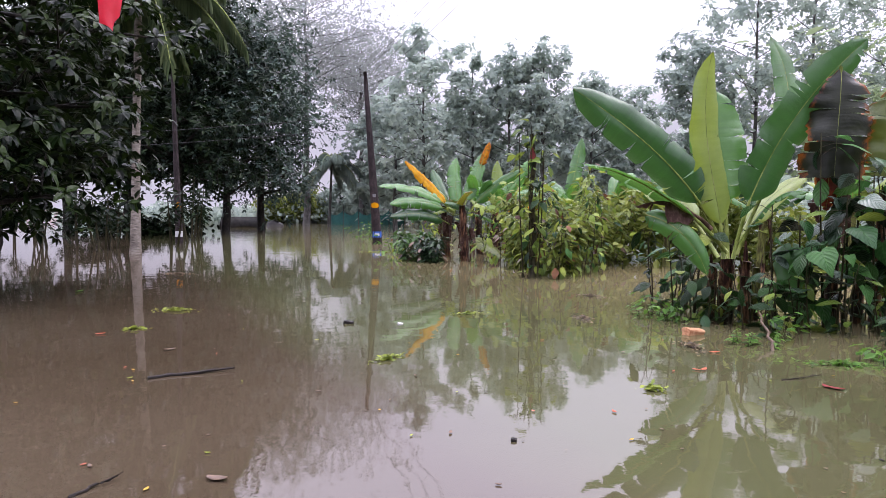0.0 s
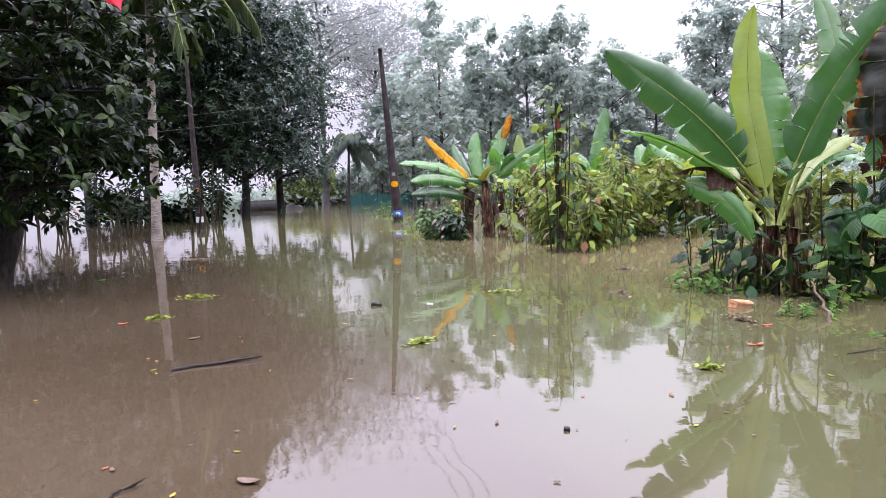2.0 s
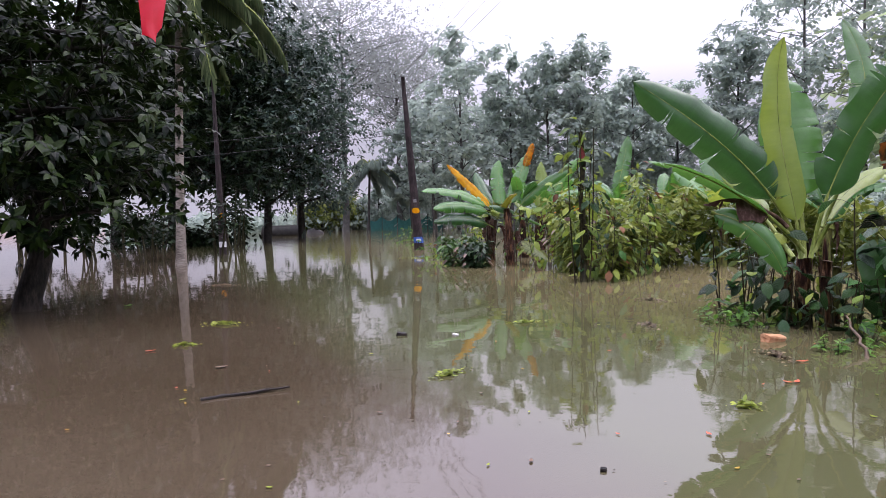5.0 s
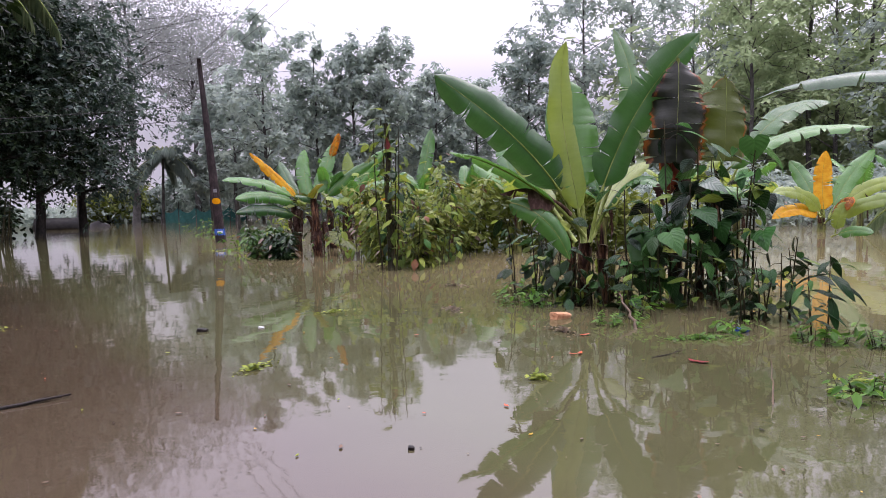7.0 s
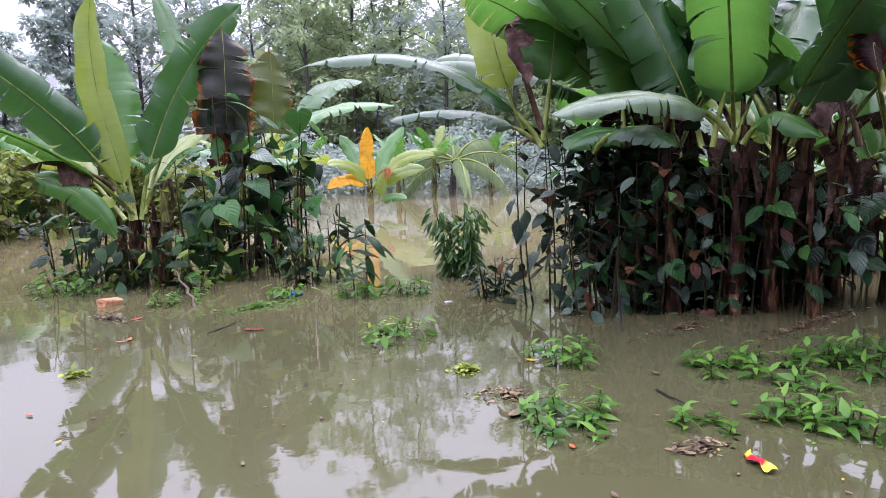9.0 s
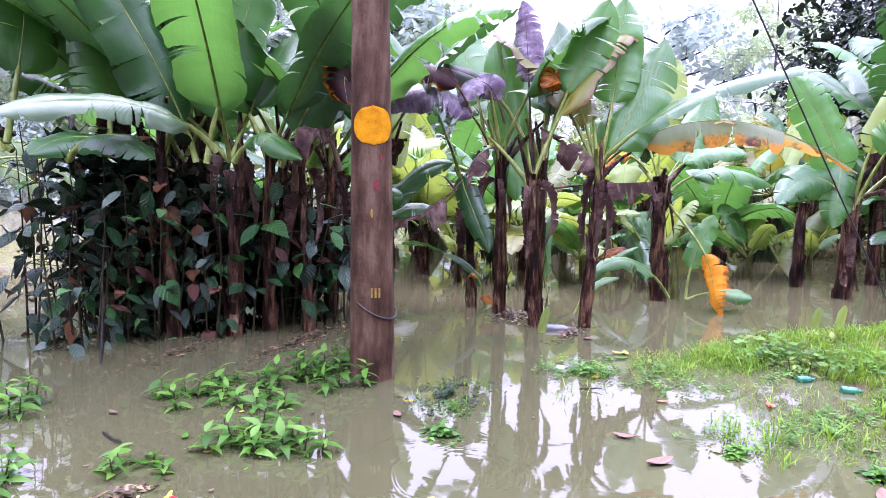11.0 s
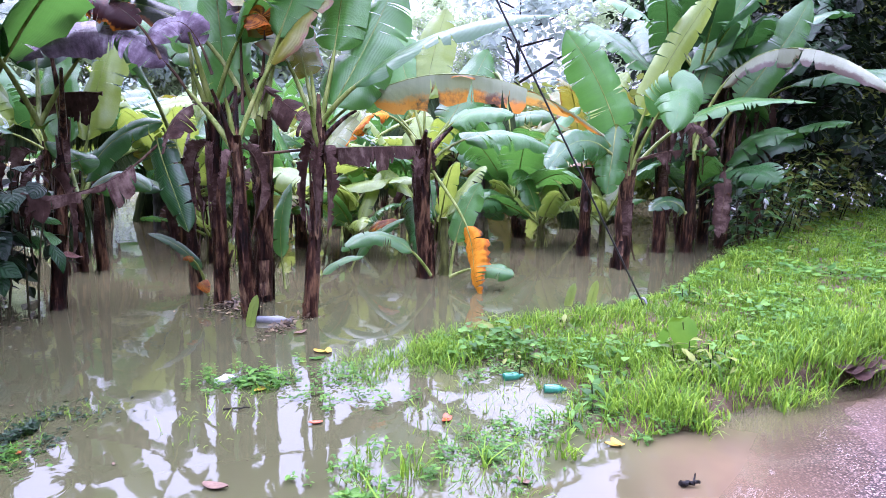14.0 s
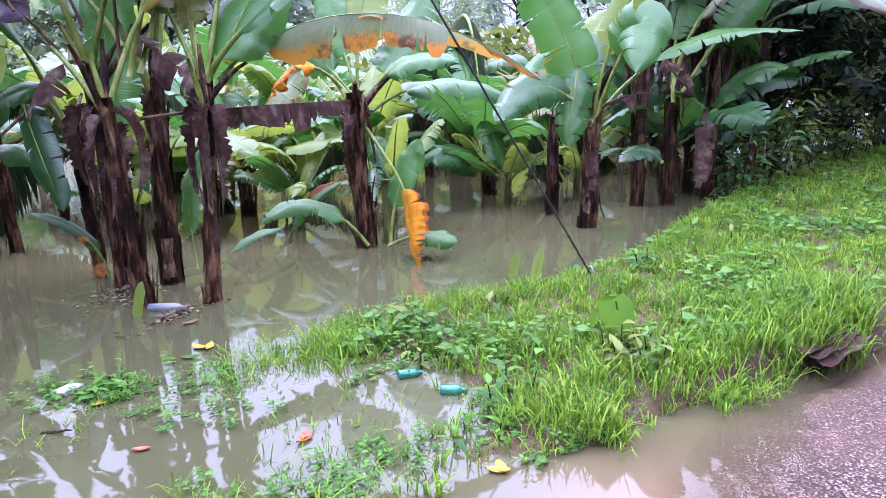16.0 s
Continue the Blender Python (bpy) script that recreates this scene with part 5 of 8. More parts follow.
for i, ((x, y), h, sp, n, mt) in enumerate([((-5.7, 18.9), 0.95, 0.6, 260, "heart"), ((-5.1, 18.2), 0.8, 0.5, 220, "shrub_dark"), ((-2.2, 16.6), 1.5, 0.8, 420, "shrub"), ((-1.4, 15.3), 1.35, 0.75, 420, "shrub"), ((-0.9, 16.9), 2.0, 0.9, 460, "shrub"), ((-0.3, 18.4), 2.3, 1.0, 460, "shrub"), ((-2.7, 19.2), 2.2, 1.0, 460, "shrub")]):
    shrub("roadside_shrub", (x, y, 0), h, sp, "tangled yellow-green shrub with small leaves in flood water", 1420 + i, mt, 6, int(n * 1.9), 0.185, False, 0.22, 0.5, "roadside shrubs", "shrub", 0.008, droop=0.5, accents=(("brown_leaf", 14, 0.15, 0.8),))
x, y = (-1.75, 14.47)
vp = leafy("climber_post", (x, y, 0), 3.35, 0.32, "dead trunk wrapped by a yellow-green climber", 440, ("oval_leaf", "oval_dark", "oval_leaf"), 6, 130, 0.27, "oval", "", "climber", 0.018, 0.35)
q = Build()
q.tube([(0, 0, -0.3), (0.06, 0, 0.9), (-0.03, 0.02, 1.8), (0.05, 0, 2.5), (-0.02, 0.02, 3.1)], [0.07, 0.06, 0.055, 0.05, 0.035], 8, True, 0.2, random.Random(8))
part("dead_trunk", q, M["twig"], vp)
q = Build()
q.tube([(0.0, -0.08, 2.5), (0.03, -0.1, 2.62), (0.0, -0.09, 2.8)], [0.03, 0.07, 0.02], 7, True, 0.2, random.Random(4))
part("pink_rag", q, M["pink_paint"], vp, "faded pink rag tied to the trunk")
for i, ((x, y), h) in enumerate([((-13.41, 34.41), 0.9), ((-7.28, 21.82), 0.6)]):
    shrub("water_weed", (x, y, 0), h, 1.0, "low green weeds emerging from flood water", 450 + i, "weed", 6, 90, 0.2)
x, y = (-7.42, 22.11)
q = Build()
q.tube([(x, y, -0.3), (x - 0.03, y, 1.6)], [0.05, 0.04], 7)
tagged(new("wooden_stake", q.mesh("wooden_stake", M["bark_grey"])), "thin grey wooden stake in the water", "stake")

for i, ((x, y), h) in enumerate([((-4.21, 23.36), 1.6), ((-1.38, 22.27), 1.5), ((-0.12, 21.00), 1.3), ((-3.33, 25.84), 1.8)]):
    banana((x, y, 0), h, 0.11, random_leaves(470 + i, 8, 1.9, ("ban", "ban_new", "ban", "ban_old"), 25, 80), "banana plant among roadside shrubs in flood water", 470 + i, False, (0.05, 0), 3)

# ---- banana group across the water ----
F1 = thing("banana_plant", "large banana plant with upright lime and deep green leaves", "banana plant", (0, 0, 0), "banana plants")
for k, (x, y, h, r) in enumerate([(1.44, 9.61, 1.0, 0.12), (1.63, 9.35, 0.8, 0.09), (1.27, 9.67, 0.75, 0.08), (1.80, 9.64, 0.7, 0.08)]):
    banana_stem(F1, (x, y, -0.3), (x + 0.02, y, h), r, k == 3, 500 + k)
F1_LEAVES = [
    ([(1.40, 9.40, 0.83), (1.13, 9.26, 1.71), (0.40, 8.89, 2.36), (-0.55, 8.51, 2.97)], 0.64, "ban_dark", (-0.45, -0.75, 0.45), 0.30),
    ([(1.36, 9.30, 0.83), (1.34, 9.25, 1.59), (0.93, 9.21, 2.45), (1.15, 9.18, 3.47)], 0.46, "ban_new", (0.45, -1, 0.1), 0.20),
    ([(1.44, 9.50, 0.82), (1.43, 9.56, 1.60), (1.31, 9.71, 2.31), (1.27, 9.86, 3.11)], 0.80, "ban", (0, -1, 0.2), 0.34),
    # deep green puts this turned-away leaf's shade into its colour
    ([(1.51, 9.50, 0.82), (1.67, 9.57, 1.74), (2.14, 9.66, 2.82), (3.12, 9.84, 3.68)], 0.66, "ban_dark", (0.5, -0.8, 0.2), 0.27),
    ([(1.72, 9.94, 1.19), (2.20, 10.22, 2.17), (2.61, 10.49, 3.01), (2.14, 10.75, 3.99)], 0.42, "ban", (0.3, -1, 0.3), 0.40),
    ([(1.40, 9.31, 0.91), (0.97, 8.94, 1.45), (0.27, 8.65, 1.92), (-0.38, 8.35, 2.03)], 0.30, "ban", (0, 0.2, 1), 0.30),
    ([(1.18, 9.12, 1.22), (0.86, 8.94, 1.56), (0.57, 8.84, 1.66), (0.23, 8.72, 1.50)], 0.50, "ban_dead", (0, -0.6, 0.8), 0.2),
    ([(0.32, 8.92, 1.41), (0.63, 8.82, 1.37), (0.95, 8.81, 1.13), (1.10, 8.78, 0.66)], 0.36, "ban", (-0.3, -0.8, 0.5), 0.04),
    ([(2.16, 9.34, 1.08), (2.20, 9.22, 0.82), (2.27, 9.19, 0.48), (2.30, 9.16, 0.03)], 0.55, "ban_dark", (0, -1, 0.2), 0.03),
    ([(1.55, 9.51, 0.89), (1.78, 9.46, 1.51), (2.07, 9.39, 1.80), (2.31, 9.18, 1.68)], 0.30, "ban", (0, -0.1, 1), 0.25),
    ([(1.53, 9.80, 0.80), (1.90, 10.36, 1.52), (2.35, 10.80, 1.86), (2.76, 11.02, 1.99)], 0.36, "ban_new", (0, -0.6, 0.8), 0.25),
    ([(1.39, 9.90, 0.80), (1.00, 10.55, 1.54), (0.78, 10.88, 1.99), (0.58, 11.09, 2.26)], 0.36, "ban_new", (0, -0.6, 0.8), 0.25),
]
for i, (pts, wd, mt, fc, pe) in enumerate(F1_LEAVES):
    dead_one = mt == "ban_dead"
    banana_leaf(F1, pts, wd, mt, fc, pe, 0.22, 0.4, 6 if dead_one else 1 if mt == "ban_new" else 5, 0.05 if dead_one else 0.02, 510 + i, "ban_rib_dead" if dead_one else "ban_rib", "dead_leaf" if dead_one else "leaf", 0.028, crumple=0.6 if dead_one else 0.0, hang=1.0 if dead_one else 0.0)
F2 = thing("banana_plant", "banana plant with browned hanging leaves and burnt edges", "banana plant", (0, 0, 0), "banana plants")
for k, (x, y, h, r) in enumerate([(2.79, 9.89, 1.9, 0.10), (3.31, 9.87, 1.7, 0.09), (3.04, 9.68, 1.1, 0.08)]):
    banana_stem(F2, (x, y, -0.3), (x + 0.05, y, h), r, False, 530 + k)
F2_LEAVES = [
    ([(2.78, 9.71, 3.31), (2.76, 9.58, 2.94), (2.71, 9.55, 2.48), (2.68, 9.50, 1.87)], 0.98, "ban_scorched", (-0.1, -1, 0.1), 0.03),
    ([(3.47, 9.80, 3.05), (3.46, 9.74, 2.79), (3.41, 9.66, 2.43), (3.38, 9.62, 1.89)], 0.96, "ban_singed", (0.1, -1, 0.1), 0.03),
    ([(2.70, 9.76, 2.58), (2.64, 9.63, 2.18), (2.66, 9.60, 1.80), (2.62, 9.57, 1.45)], 0.42, "ban_ember", (0, -1, 0.1), 0.03),
    ([(2.87, 9.99, 1.57), (2.70, 9.96, 2.61), (2.75, 9.85, 3.22), (2.78, 9.71, 3.34)], 0.03, "ban_old", (0, -1, 0.1), 0.6),
    ([(3.51, 10.00, 1.55), (3.42, 9.96, 2.43), (3.43, 9.90, 2.97), (3.47, 9.81, 3.10)], 0.03, "ban_old", (0, -1, 0.1), 0.6),
    ([(3.68, 10.20, 1.55), (4.03, 10.27, 2.37), (4.62, 10.32, 2.85), (5.20, 10.32, 2.75)], 0.5, "ban", (0, -0.5, 1), 0.3),
    ([(3.19, 9.98, 1.40), (3.68, 9.84, 2.02), (4.15, 9.67, 2.42), (5.18, 9.28, 2.27)], 0.48, "ban", (0, -0.4, 1), 0.25),
]
for i, (pts, wd, mt, fc, pe) in enumerate(F2_LEAVES):
    banana_leaf(F2, pts, wd, mt, fc, pe, 0.3 if i < 3 else 0.2, 0.4 if i < 3 else 0.3, 6, 0.06 if i < 3 else 0.03, 540 + i, rib_r=0.018, cut=1.0 if i < 2 else 0.0, crumple=0.25 if i < 3 else 0.0)
dead_leaves(F2, (2.8, 9.85, 1.9), 3, 63, 0.7)
HEARTS = ("heart_bright", "heart_leaf", "heart_shade", "heart_bright", "heart_shade", "heart_pale", "oval_leaf")
for i, ((x, y), h, sp, st, n, lf) in enumerate([((2.65, 9.19), 2.5, 0.40, 4, 56, 0.29), ((3.22, 9.06), 2.35, 0.42, 4, 56, 0.29), ((2.12, 9.12), 1.6, 0.34, 3, 30, 0.27), ((3.55, 9.3), 1.9, 0.36, 3, 30, 0.27)]):
    leafy("broadleaf_climber", (x, y, 0), h, sp, "glossy heart-leaved climber round banana stems", 560 + i, HEARTS, st, n, lf, ("heart", "oval", "heart"), "climbers", "climber", 0.016, 0.42, reach=0.2)
for i, ((x, y), h, sp, st, n, lf) in enumerate([((0.79, 10.73), 1.5, 0.6, 6, 84, 0.24), ((1.03, 9.69), 1.25, 0.5, 5, 55, 0.26), ((3.00, 7.86), 0.75, 0.35, 5, 50, 0.20), ((3.26, 7.84), 1.0, 0.28, 4, 36, 0.22), ((1.69, 8.64), 0.8, 0.4, 4, 34, 0.24), ((2.48, 8.80), 0.9, 0.5, 5, 48, 0.22), ((1.42, 9.18), 0.75, 0.3, 4, 36, 0.24), ((1.78, 9.1), 0.7, 0.3, 4, 34, 0.22), ((1.12, 9.3), 0.8, 0.3, 4, 32, 0.24), ((2.3, 9.25), 0.65, 0.4, 5, 44, 0.2), ((2.95, 9.3), 0.7, 0.4, 5, 44, 0.2), ((3.45, 9.45), 0.7, 0.4, 5, 44, 0.2), ((3.2, 8.7), 0.55, 0.35, 5, 36, 0.18)]):
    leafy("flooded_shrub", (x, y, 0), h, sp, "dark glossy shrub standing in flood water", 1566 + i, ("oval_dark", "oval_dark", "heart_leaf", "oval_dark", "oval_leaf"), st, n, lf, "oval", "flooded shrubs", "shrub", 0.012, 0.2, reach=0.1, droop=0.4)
leafy("sapling", (3.2, 6.78, 0), 0.85, 0.16, "thin sapling with whorled dark leaves in water", 575, ("heart_leaf", "oval_dark"), 2, 26, 0.28, "lance", "", "sapling", 0.009, 0.45, reach=0.05, droop=0.3)
shrub("round_bush", (4.65, 6.88, 0), 0.95, 0.36, "rounded bush with drooping narrow green leaves", 576, "heart", 14, 620, 0.15, False, 0.1, 0.32, "", "bush", 0.008, droop=0.8)
shrub("small_bush", (*(4.11, 5.67), 0), 0.42, 0.24, "small dark bush in the water", 577, "shrub_dark", 8, 130, 0.12, False, 0.1)
for i, ((x, y), s) in enumerate([((3.60, 6.45), 0.22), ((3.14, 6.67), 0.25), ((1.73, 8.34), 0.3), ((0.61, 9.52), 0.35), ((0.81, 9.30), 0.3), ((2.60, 7.16), 0.15), ((2.41, 7.38), 0.15), ((2.52, 4.94), 0.2)]):
    shrub("water_weed", (x, y, 0), s, s * 1.3, "low green weeds emerging from flood water", 580 + i, "weed", 6, 60, 0.11, group="water weeds", category="weed", stem_r=0.006)

# banana plants further back
for i, ((x, y), h, n, ln, mats) in enumerate([((13.14, 22.95), 1.4, 7, 2.2, ("ban", "ban_new", "ban")), ((15.02, 23.21), 1.5, 7, 2.3, ("ban", "ban_new", "ban")), ((4.90, 16.11), 1.5, 7, 2.0, ("ban", "ban_new")), ((6.83, 17.62), 1.4, 7, 2.0, ("ban", "ban_new")), ((3.29, 16.92), 1.3, 7, 2.0, ("ban", "ban_dark")), ((1.32, 18.53), 1.4, 7, 2.2, ("ban", "ban_new")), ((18.58, 24.02), 1.5, 7, 2.2, ("ban", "ban_new"))]):
    banana((x, y, 0), h, 0.12, random_leaves(600 + i, n, ln, mats), "banana plant with yellow-green leaves far across the flood", 600 + i, True, (0.05, 0), 2)
Y1 = thing("banana_plant", "banana plant with an orange-yellow leaf across the flood", "banana plant", (0, 0, 0), "banana plants")
x, y = (12.85, 24.72)
banana_stem(Y1, (x, y, -0.3), (x, y, 1.0), 0.16, True, 615)
Y1_LEAVES = [
    ([(9.39, 18.15, 0.75), (9.38, 18.24, 1.25), (9.37, 18.34, 1.84), (9.51, 18.35, 2.51)], 0.5, "ban_yellow"),
    ([(9.39, 18.15, 0.75), (9.00, 17.89, 1.26), (8.47, 17.69, 1.60), (7.75, 17.54, 1.43)], 0.5, "ban_new"),
    ([(9.39, 18.15, 0.75), (8.84, 17.96, 1.02), (8.29, 17.74, 1.13), (7.75, 17.56, 0.76)], 0.45, "ban_yellow"),
    ([(9.46, 18.11, 0.74), (10.20, 18.32, 1.39), (10.68, 18.06, 1.80), (11.10, 17.14, 1.59)], 0.5, "ban_new"),
    ([(9.45, 18.10, 0.66), (9.92, 17.85, 1.06), (10.17, 17.11, 1.29), (10.53, 16.85, 1.19)], 0.5, "ban_new"),
    ([(9.46, 18.11, 0.74), (9.96, 18.39, 1.57), (10.33, 18.47, 2.08), (10.84, 18.43, 2.51)], 0.5, "ban"),
    ([(9.51, 18.56, 0.74), (9.56, 19.12, 1.43), (9.49, 19.50, 1.97), (9.23, 19.73, 2.33)], 0.5, "ban"),
    ([(9.37, 17.62, 0.34), (9.38, 17.54, 0.67), (9.46, 17.53, 0.91), (9.54, 17.51, 1.16)], 0.36, "ban_new"),
    ([(9.29, 17.66, 0.26), (9.56, 17.28, 0.50), (9.66, 16.96, 0.50), (9.74, 16.65, 0.39)], 0.36, "ban"),
    ([(9.38, 18.14, 0.58), (9.77, 17.74, 1.23), (9.75, 17.53, 1.39), (9.52, 17.37, 0.94)], 0.3, "ban_burnt"),
]
for i, (pts, wd, mt) in enumerate(Y1_LEAVES):
    banana_leaf(Y1, pts, wd, mt, (-0.4, -0.7, 0.5), 0.14, 0.25, 0.3, 4, 0.03, 620 + i)
x, y = (15.94, 23.29)
coconut_palm((x, y, 0), (0.2, 0, 1.4), 0.16, 8, "young coconut palm with pale arching fronds in water", 17, 3.4, "bark_grey", leaflet=0.5, leaf_mat="crown_olive")

# ---- dark banana group near the pole ----
G1 = thing("banana_plant", "dense banana clump with huge dark green leaves", "banana plant", (0, 0, 0), "banana plants")
for k, (x, y, h, r) in enumerate([(4.88, 3.99, 1.55, 0.09), (5.10, 3.61, 1.6, 0.10), (5.43, 3.48, 1.6, 0.09), (5.77, 3.57, 1.5, 0.09), (5.53, 3.12, 1.5, 0.08), (6.11, 3.27, 1.6, 0.1), (6.40, 2.99, 1.5, 0.09), (5.36, 4.33, 1.6, 0.1)]):
    banana_stem(G1, (x, y, -0.3), (x + 0.16 * math.sin(k * 2.3), y + 0.14 * math.cos(k * 1.7), h), r * 0.78, False, 630 + k, shag=12, stubs=3)
G_LEAVES = [
    ([(4.01, 4.75, 1.49), (3.82, 4.97, 2.05), (3.24, 5.58, 2.65), (2.30, 6.27, 2.25)], 0.46, "ban_dark", (0.1, -0.35, 0.95), 0.2),
    ([(4.29, 5.05, 1.50), (4.17, 5.56, 1.91), (3.83, 6.05, 2.00), (3.48, 6.50, 1.84)], 0.42, "ban_dark", (0.1, -0.3, 1), 0.2),
    ([(4.37, 5.38, 1.62), (4.21, 5.60, 2.30), (4.17, 5.70, 2.74), (4.17, 5.84, 3.63)], 0.56, "ban_new", (-0.3, -1, 0), 0.25),
    ([(4.09, 4.83, 1.55), (4.32, 4.92, 2.31), (4.55, 4.99, 2.94), (4.46, 5.18, 3.78)], 0.75, "ban", (-0.3, -1, 0.1), 0.25),
    ([(4.59, 3.31, 1.51), (4.39, 3.43, 1.82), (3.90, 3.64, 1.94), (3.31, 3.89, 1.69)], 0.40, "ban_sheen", (0.1, -0.55, 0.85), 0.22),
    ([(4.90, 3.41, 1.44), (4.95, 3.28, 1.70), (4.97, 3.13, 1.74), (5.03, 2.87, 1.47)], 0.36, "ban", (-0.1, -0.5, 0.8), 0.2),
    ([(4.61, 4.14, 1.54), (4.37, 4.26, 1.65), (4.12, 4.36, 1.63), (3.92, 4.37, 1.46)], 0.34, "ban_dark", (-0.1, -0.5, 0.8), 0.2),
    ([(5.46, 2.65, 1.78), (5.39, 2.65, 2.09), (5.35, 2.74, 2.32), (5.26, 2.60, 1.90)], 0.40, "ban_ember", (-0.3, -1, 0.1), 0.2),
    ([(5.51, 2.82, 1.39), (5.40, 2.86, 1.81), (5.25, 2.88, 1.85), (5.06, 2.84, 1.47)], 0.40, "ban_dead", (-0.3, -1, 0.1), 0.2),
    ([(4.90, 3.78, 1.44), (4.79, 3.82, 1.95), (4.49, 3.98, 2.45), (4.07, 4.12, 3.12)], 0.66, "ban_dark", (-0.4, -0.9, 0.2), 0.2),
    ([(4.89, 3.67, 1.43), (4.93, 3.60, 1.97), (5.08, 3.46, 2.48), (5.28, 3.32, 3.19)], 0.78, "ban", (-0.3, -1, 0.1), 0.22),
    ([(4.51, 4.29, 1.47), (4.69, 4.38, 2.01), (4.75, 4.56, 2.62), (4.69, 4.70, 3.28)], 0.6, "ban", (-0.3, -1, 0.1), 0.2),
    ([(5.22, 3.20, 1.41), (5.36, 3.06, 1.92), (5.44, 2.83, 2.31), (5.65, 2.47, 2.49)], 0.5, "ban_dark", (-0.2, -0.6, 0.7), 0.2),
    ([(5.17, 4.33, 1.40), (5.38, 4.56, 2.21), (5.56, 4.64, 2.76), (5.95, 4.61, 3.43)], 0.7, "ban_dark", (-0.3, -1, 0.1), 0.2),
    ([(3.89, 4.62, 1.63), (3.67, 4.77, 2.44), (3.67, 4.86, 3.00), (3.69, 4.56, 2.00)], 0.38, "ban_dead", (-0.3, -1, 0.1), 0.45),
    ([(5.38, 3.18, 1.22), (5.27, 3.10, 1.75), (5.25, 3.00, 1.82), (5.14, 2.90, 1.48)], 0.4, "ban_dead", (-0.3, -1, 0.1), 0.3),
    ([(4.15, 4.28, 1.43), (4.10, 3.99, 1.68), (4.07, 3.64, 1.66), (4.14, 3.44, 1.44)], 0.4, "ban_dark", (-0.2, -0.5, 0.9), 0.25),
]
for i, (pts, wd, mt, fc, pe) in enumerate(G_LEAVES):
    dd = mt in ("ban_dead", "ban_purple")
    banana_leaf(G1, pts, wd, mt, fc, pe, 0.22, 0.45, 7 if dd else 6, 0.1 if dd else 0.02, 650 + i, "ban_rib_dead" if mt in ("ban_dead", "ban_purple") else "ban_rib", "dead_leaf" if mt in ("ban_dead", "ban_purple") else "leaf", 0.024, crumple=0.6 if dd else 0.0, hang=1.0 if dd else 0.0)
for k, p in enumerate([(5.10, 3.61, 1.5), (5.53, 3.17, 1.5), (6.11, 3.27, 1.5), (6.36, 3.00, 1.4)]):
    dead_leaves(G1, p, 4, 70 + k, 0.8)
# near-black leaves added to block light and give the clump's inner shade
undergrowth("undergrowth", [(5.0, 4.95), (5.6, 4.25), (6.3, 3.7)], 0.25, 2.8, "dark leaves standing in for the shade behind the banana stems", 49, "crown_dark", 5000, 0.2, 0.12)
# extra leaves over the clump, mostly out of view, added to shade it
rng = random.Random(64)
for i, (x, y) in enumerate([(5.10, 3.61), (5.43, 3.48), (5.77, 3.57), (6.11, 3.27), (6.40, 2.99), (5.36, 4.33)] * 3):
    az = i * 137.5
    banana_leaf(G1, arch((x, y, 1.45), az, rng.uniform(48, 74), rng.uniform(2.3, 2.9), rng.uniform(0.1, 0.3)), 0.6, "ban_dark" if i % 3 else "ban", (-math.cos(radians(az)) * 0.6, -math.sin(radians(az)) * 0.6, 0.8), 0.2, 0.22, 0.45, 7, 0.02, 690 + i)
# plants added behind to darken the clump and the water before it
for i, (x, y) in enumerate([(5.35, 5.0), (5.9, 4.6), (6.1, 5.3)]):
    banana((x, y, 0), 1.9, 0.10, random_leaves(610 + i, 11, 2.7, ("ban_dark", "ban_dark", "ban"), 30, 78), "tall banana plant added behind the clump to darken it", 610 + i, False, (0, 0), 6)
DUSTY = ("heart_pale", "heart_shade", "heart_leaf", "heart_pale", "heart_shade", "heart_red", "oval_brown")
CLIMB = ("heart_leaf", "heart_shade", "heart_bright", "heart_leaf", "heart_pale", "heart_shade", "heart_red")
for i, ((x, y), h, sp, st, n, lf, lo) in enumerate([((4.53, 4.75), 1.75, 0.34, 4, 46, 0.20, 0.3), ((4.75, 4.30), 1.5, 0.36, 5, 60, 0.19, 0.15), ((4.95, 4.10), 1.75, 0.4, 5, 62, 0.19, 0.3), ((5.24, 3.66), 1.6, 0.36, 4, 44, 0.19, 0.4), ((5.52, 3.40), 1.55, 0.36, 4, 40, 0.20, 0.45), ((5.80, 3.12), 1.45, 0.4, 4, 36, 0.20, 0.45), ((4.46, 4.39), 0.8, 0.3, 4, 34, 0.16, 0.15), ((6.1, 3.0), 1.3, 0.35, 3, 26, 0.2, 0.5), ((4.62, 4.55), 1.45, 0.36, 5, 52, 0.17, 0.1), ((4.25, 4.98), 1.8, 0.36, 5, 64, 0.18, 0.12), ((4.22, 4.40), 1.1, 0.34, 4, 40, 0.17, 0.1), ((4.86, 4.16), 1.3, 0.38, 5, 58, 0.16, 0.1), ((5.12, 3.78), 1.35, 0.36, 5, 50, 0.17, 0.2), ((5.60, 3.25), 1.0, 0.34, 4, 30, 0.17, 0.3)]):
    leafy("broadleaf_climber", (x, y, 0), h, sp, "heart-leaved climber with shade-darkened and some red withered leaves", 670 + i, CLIMB if i > 2 and i < 9 or i > 10 else DUSTY, st, n, lf, ("heart", "oval", "oval"), "climbers", "climber", 0.010, lo, reach=0.15)

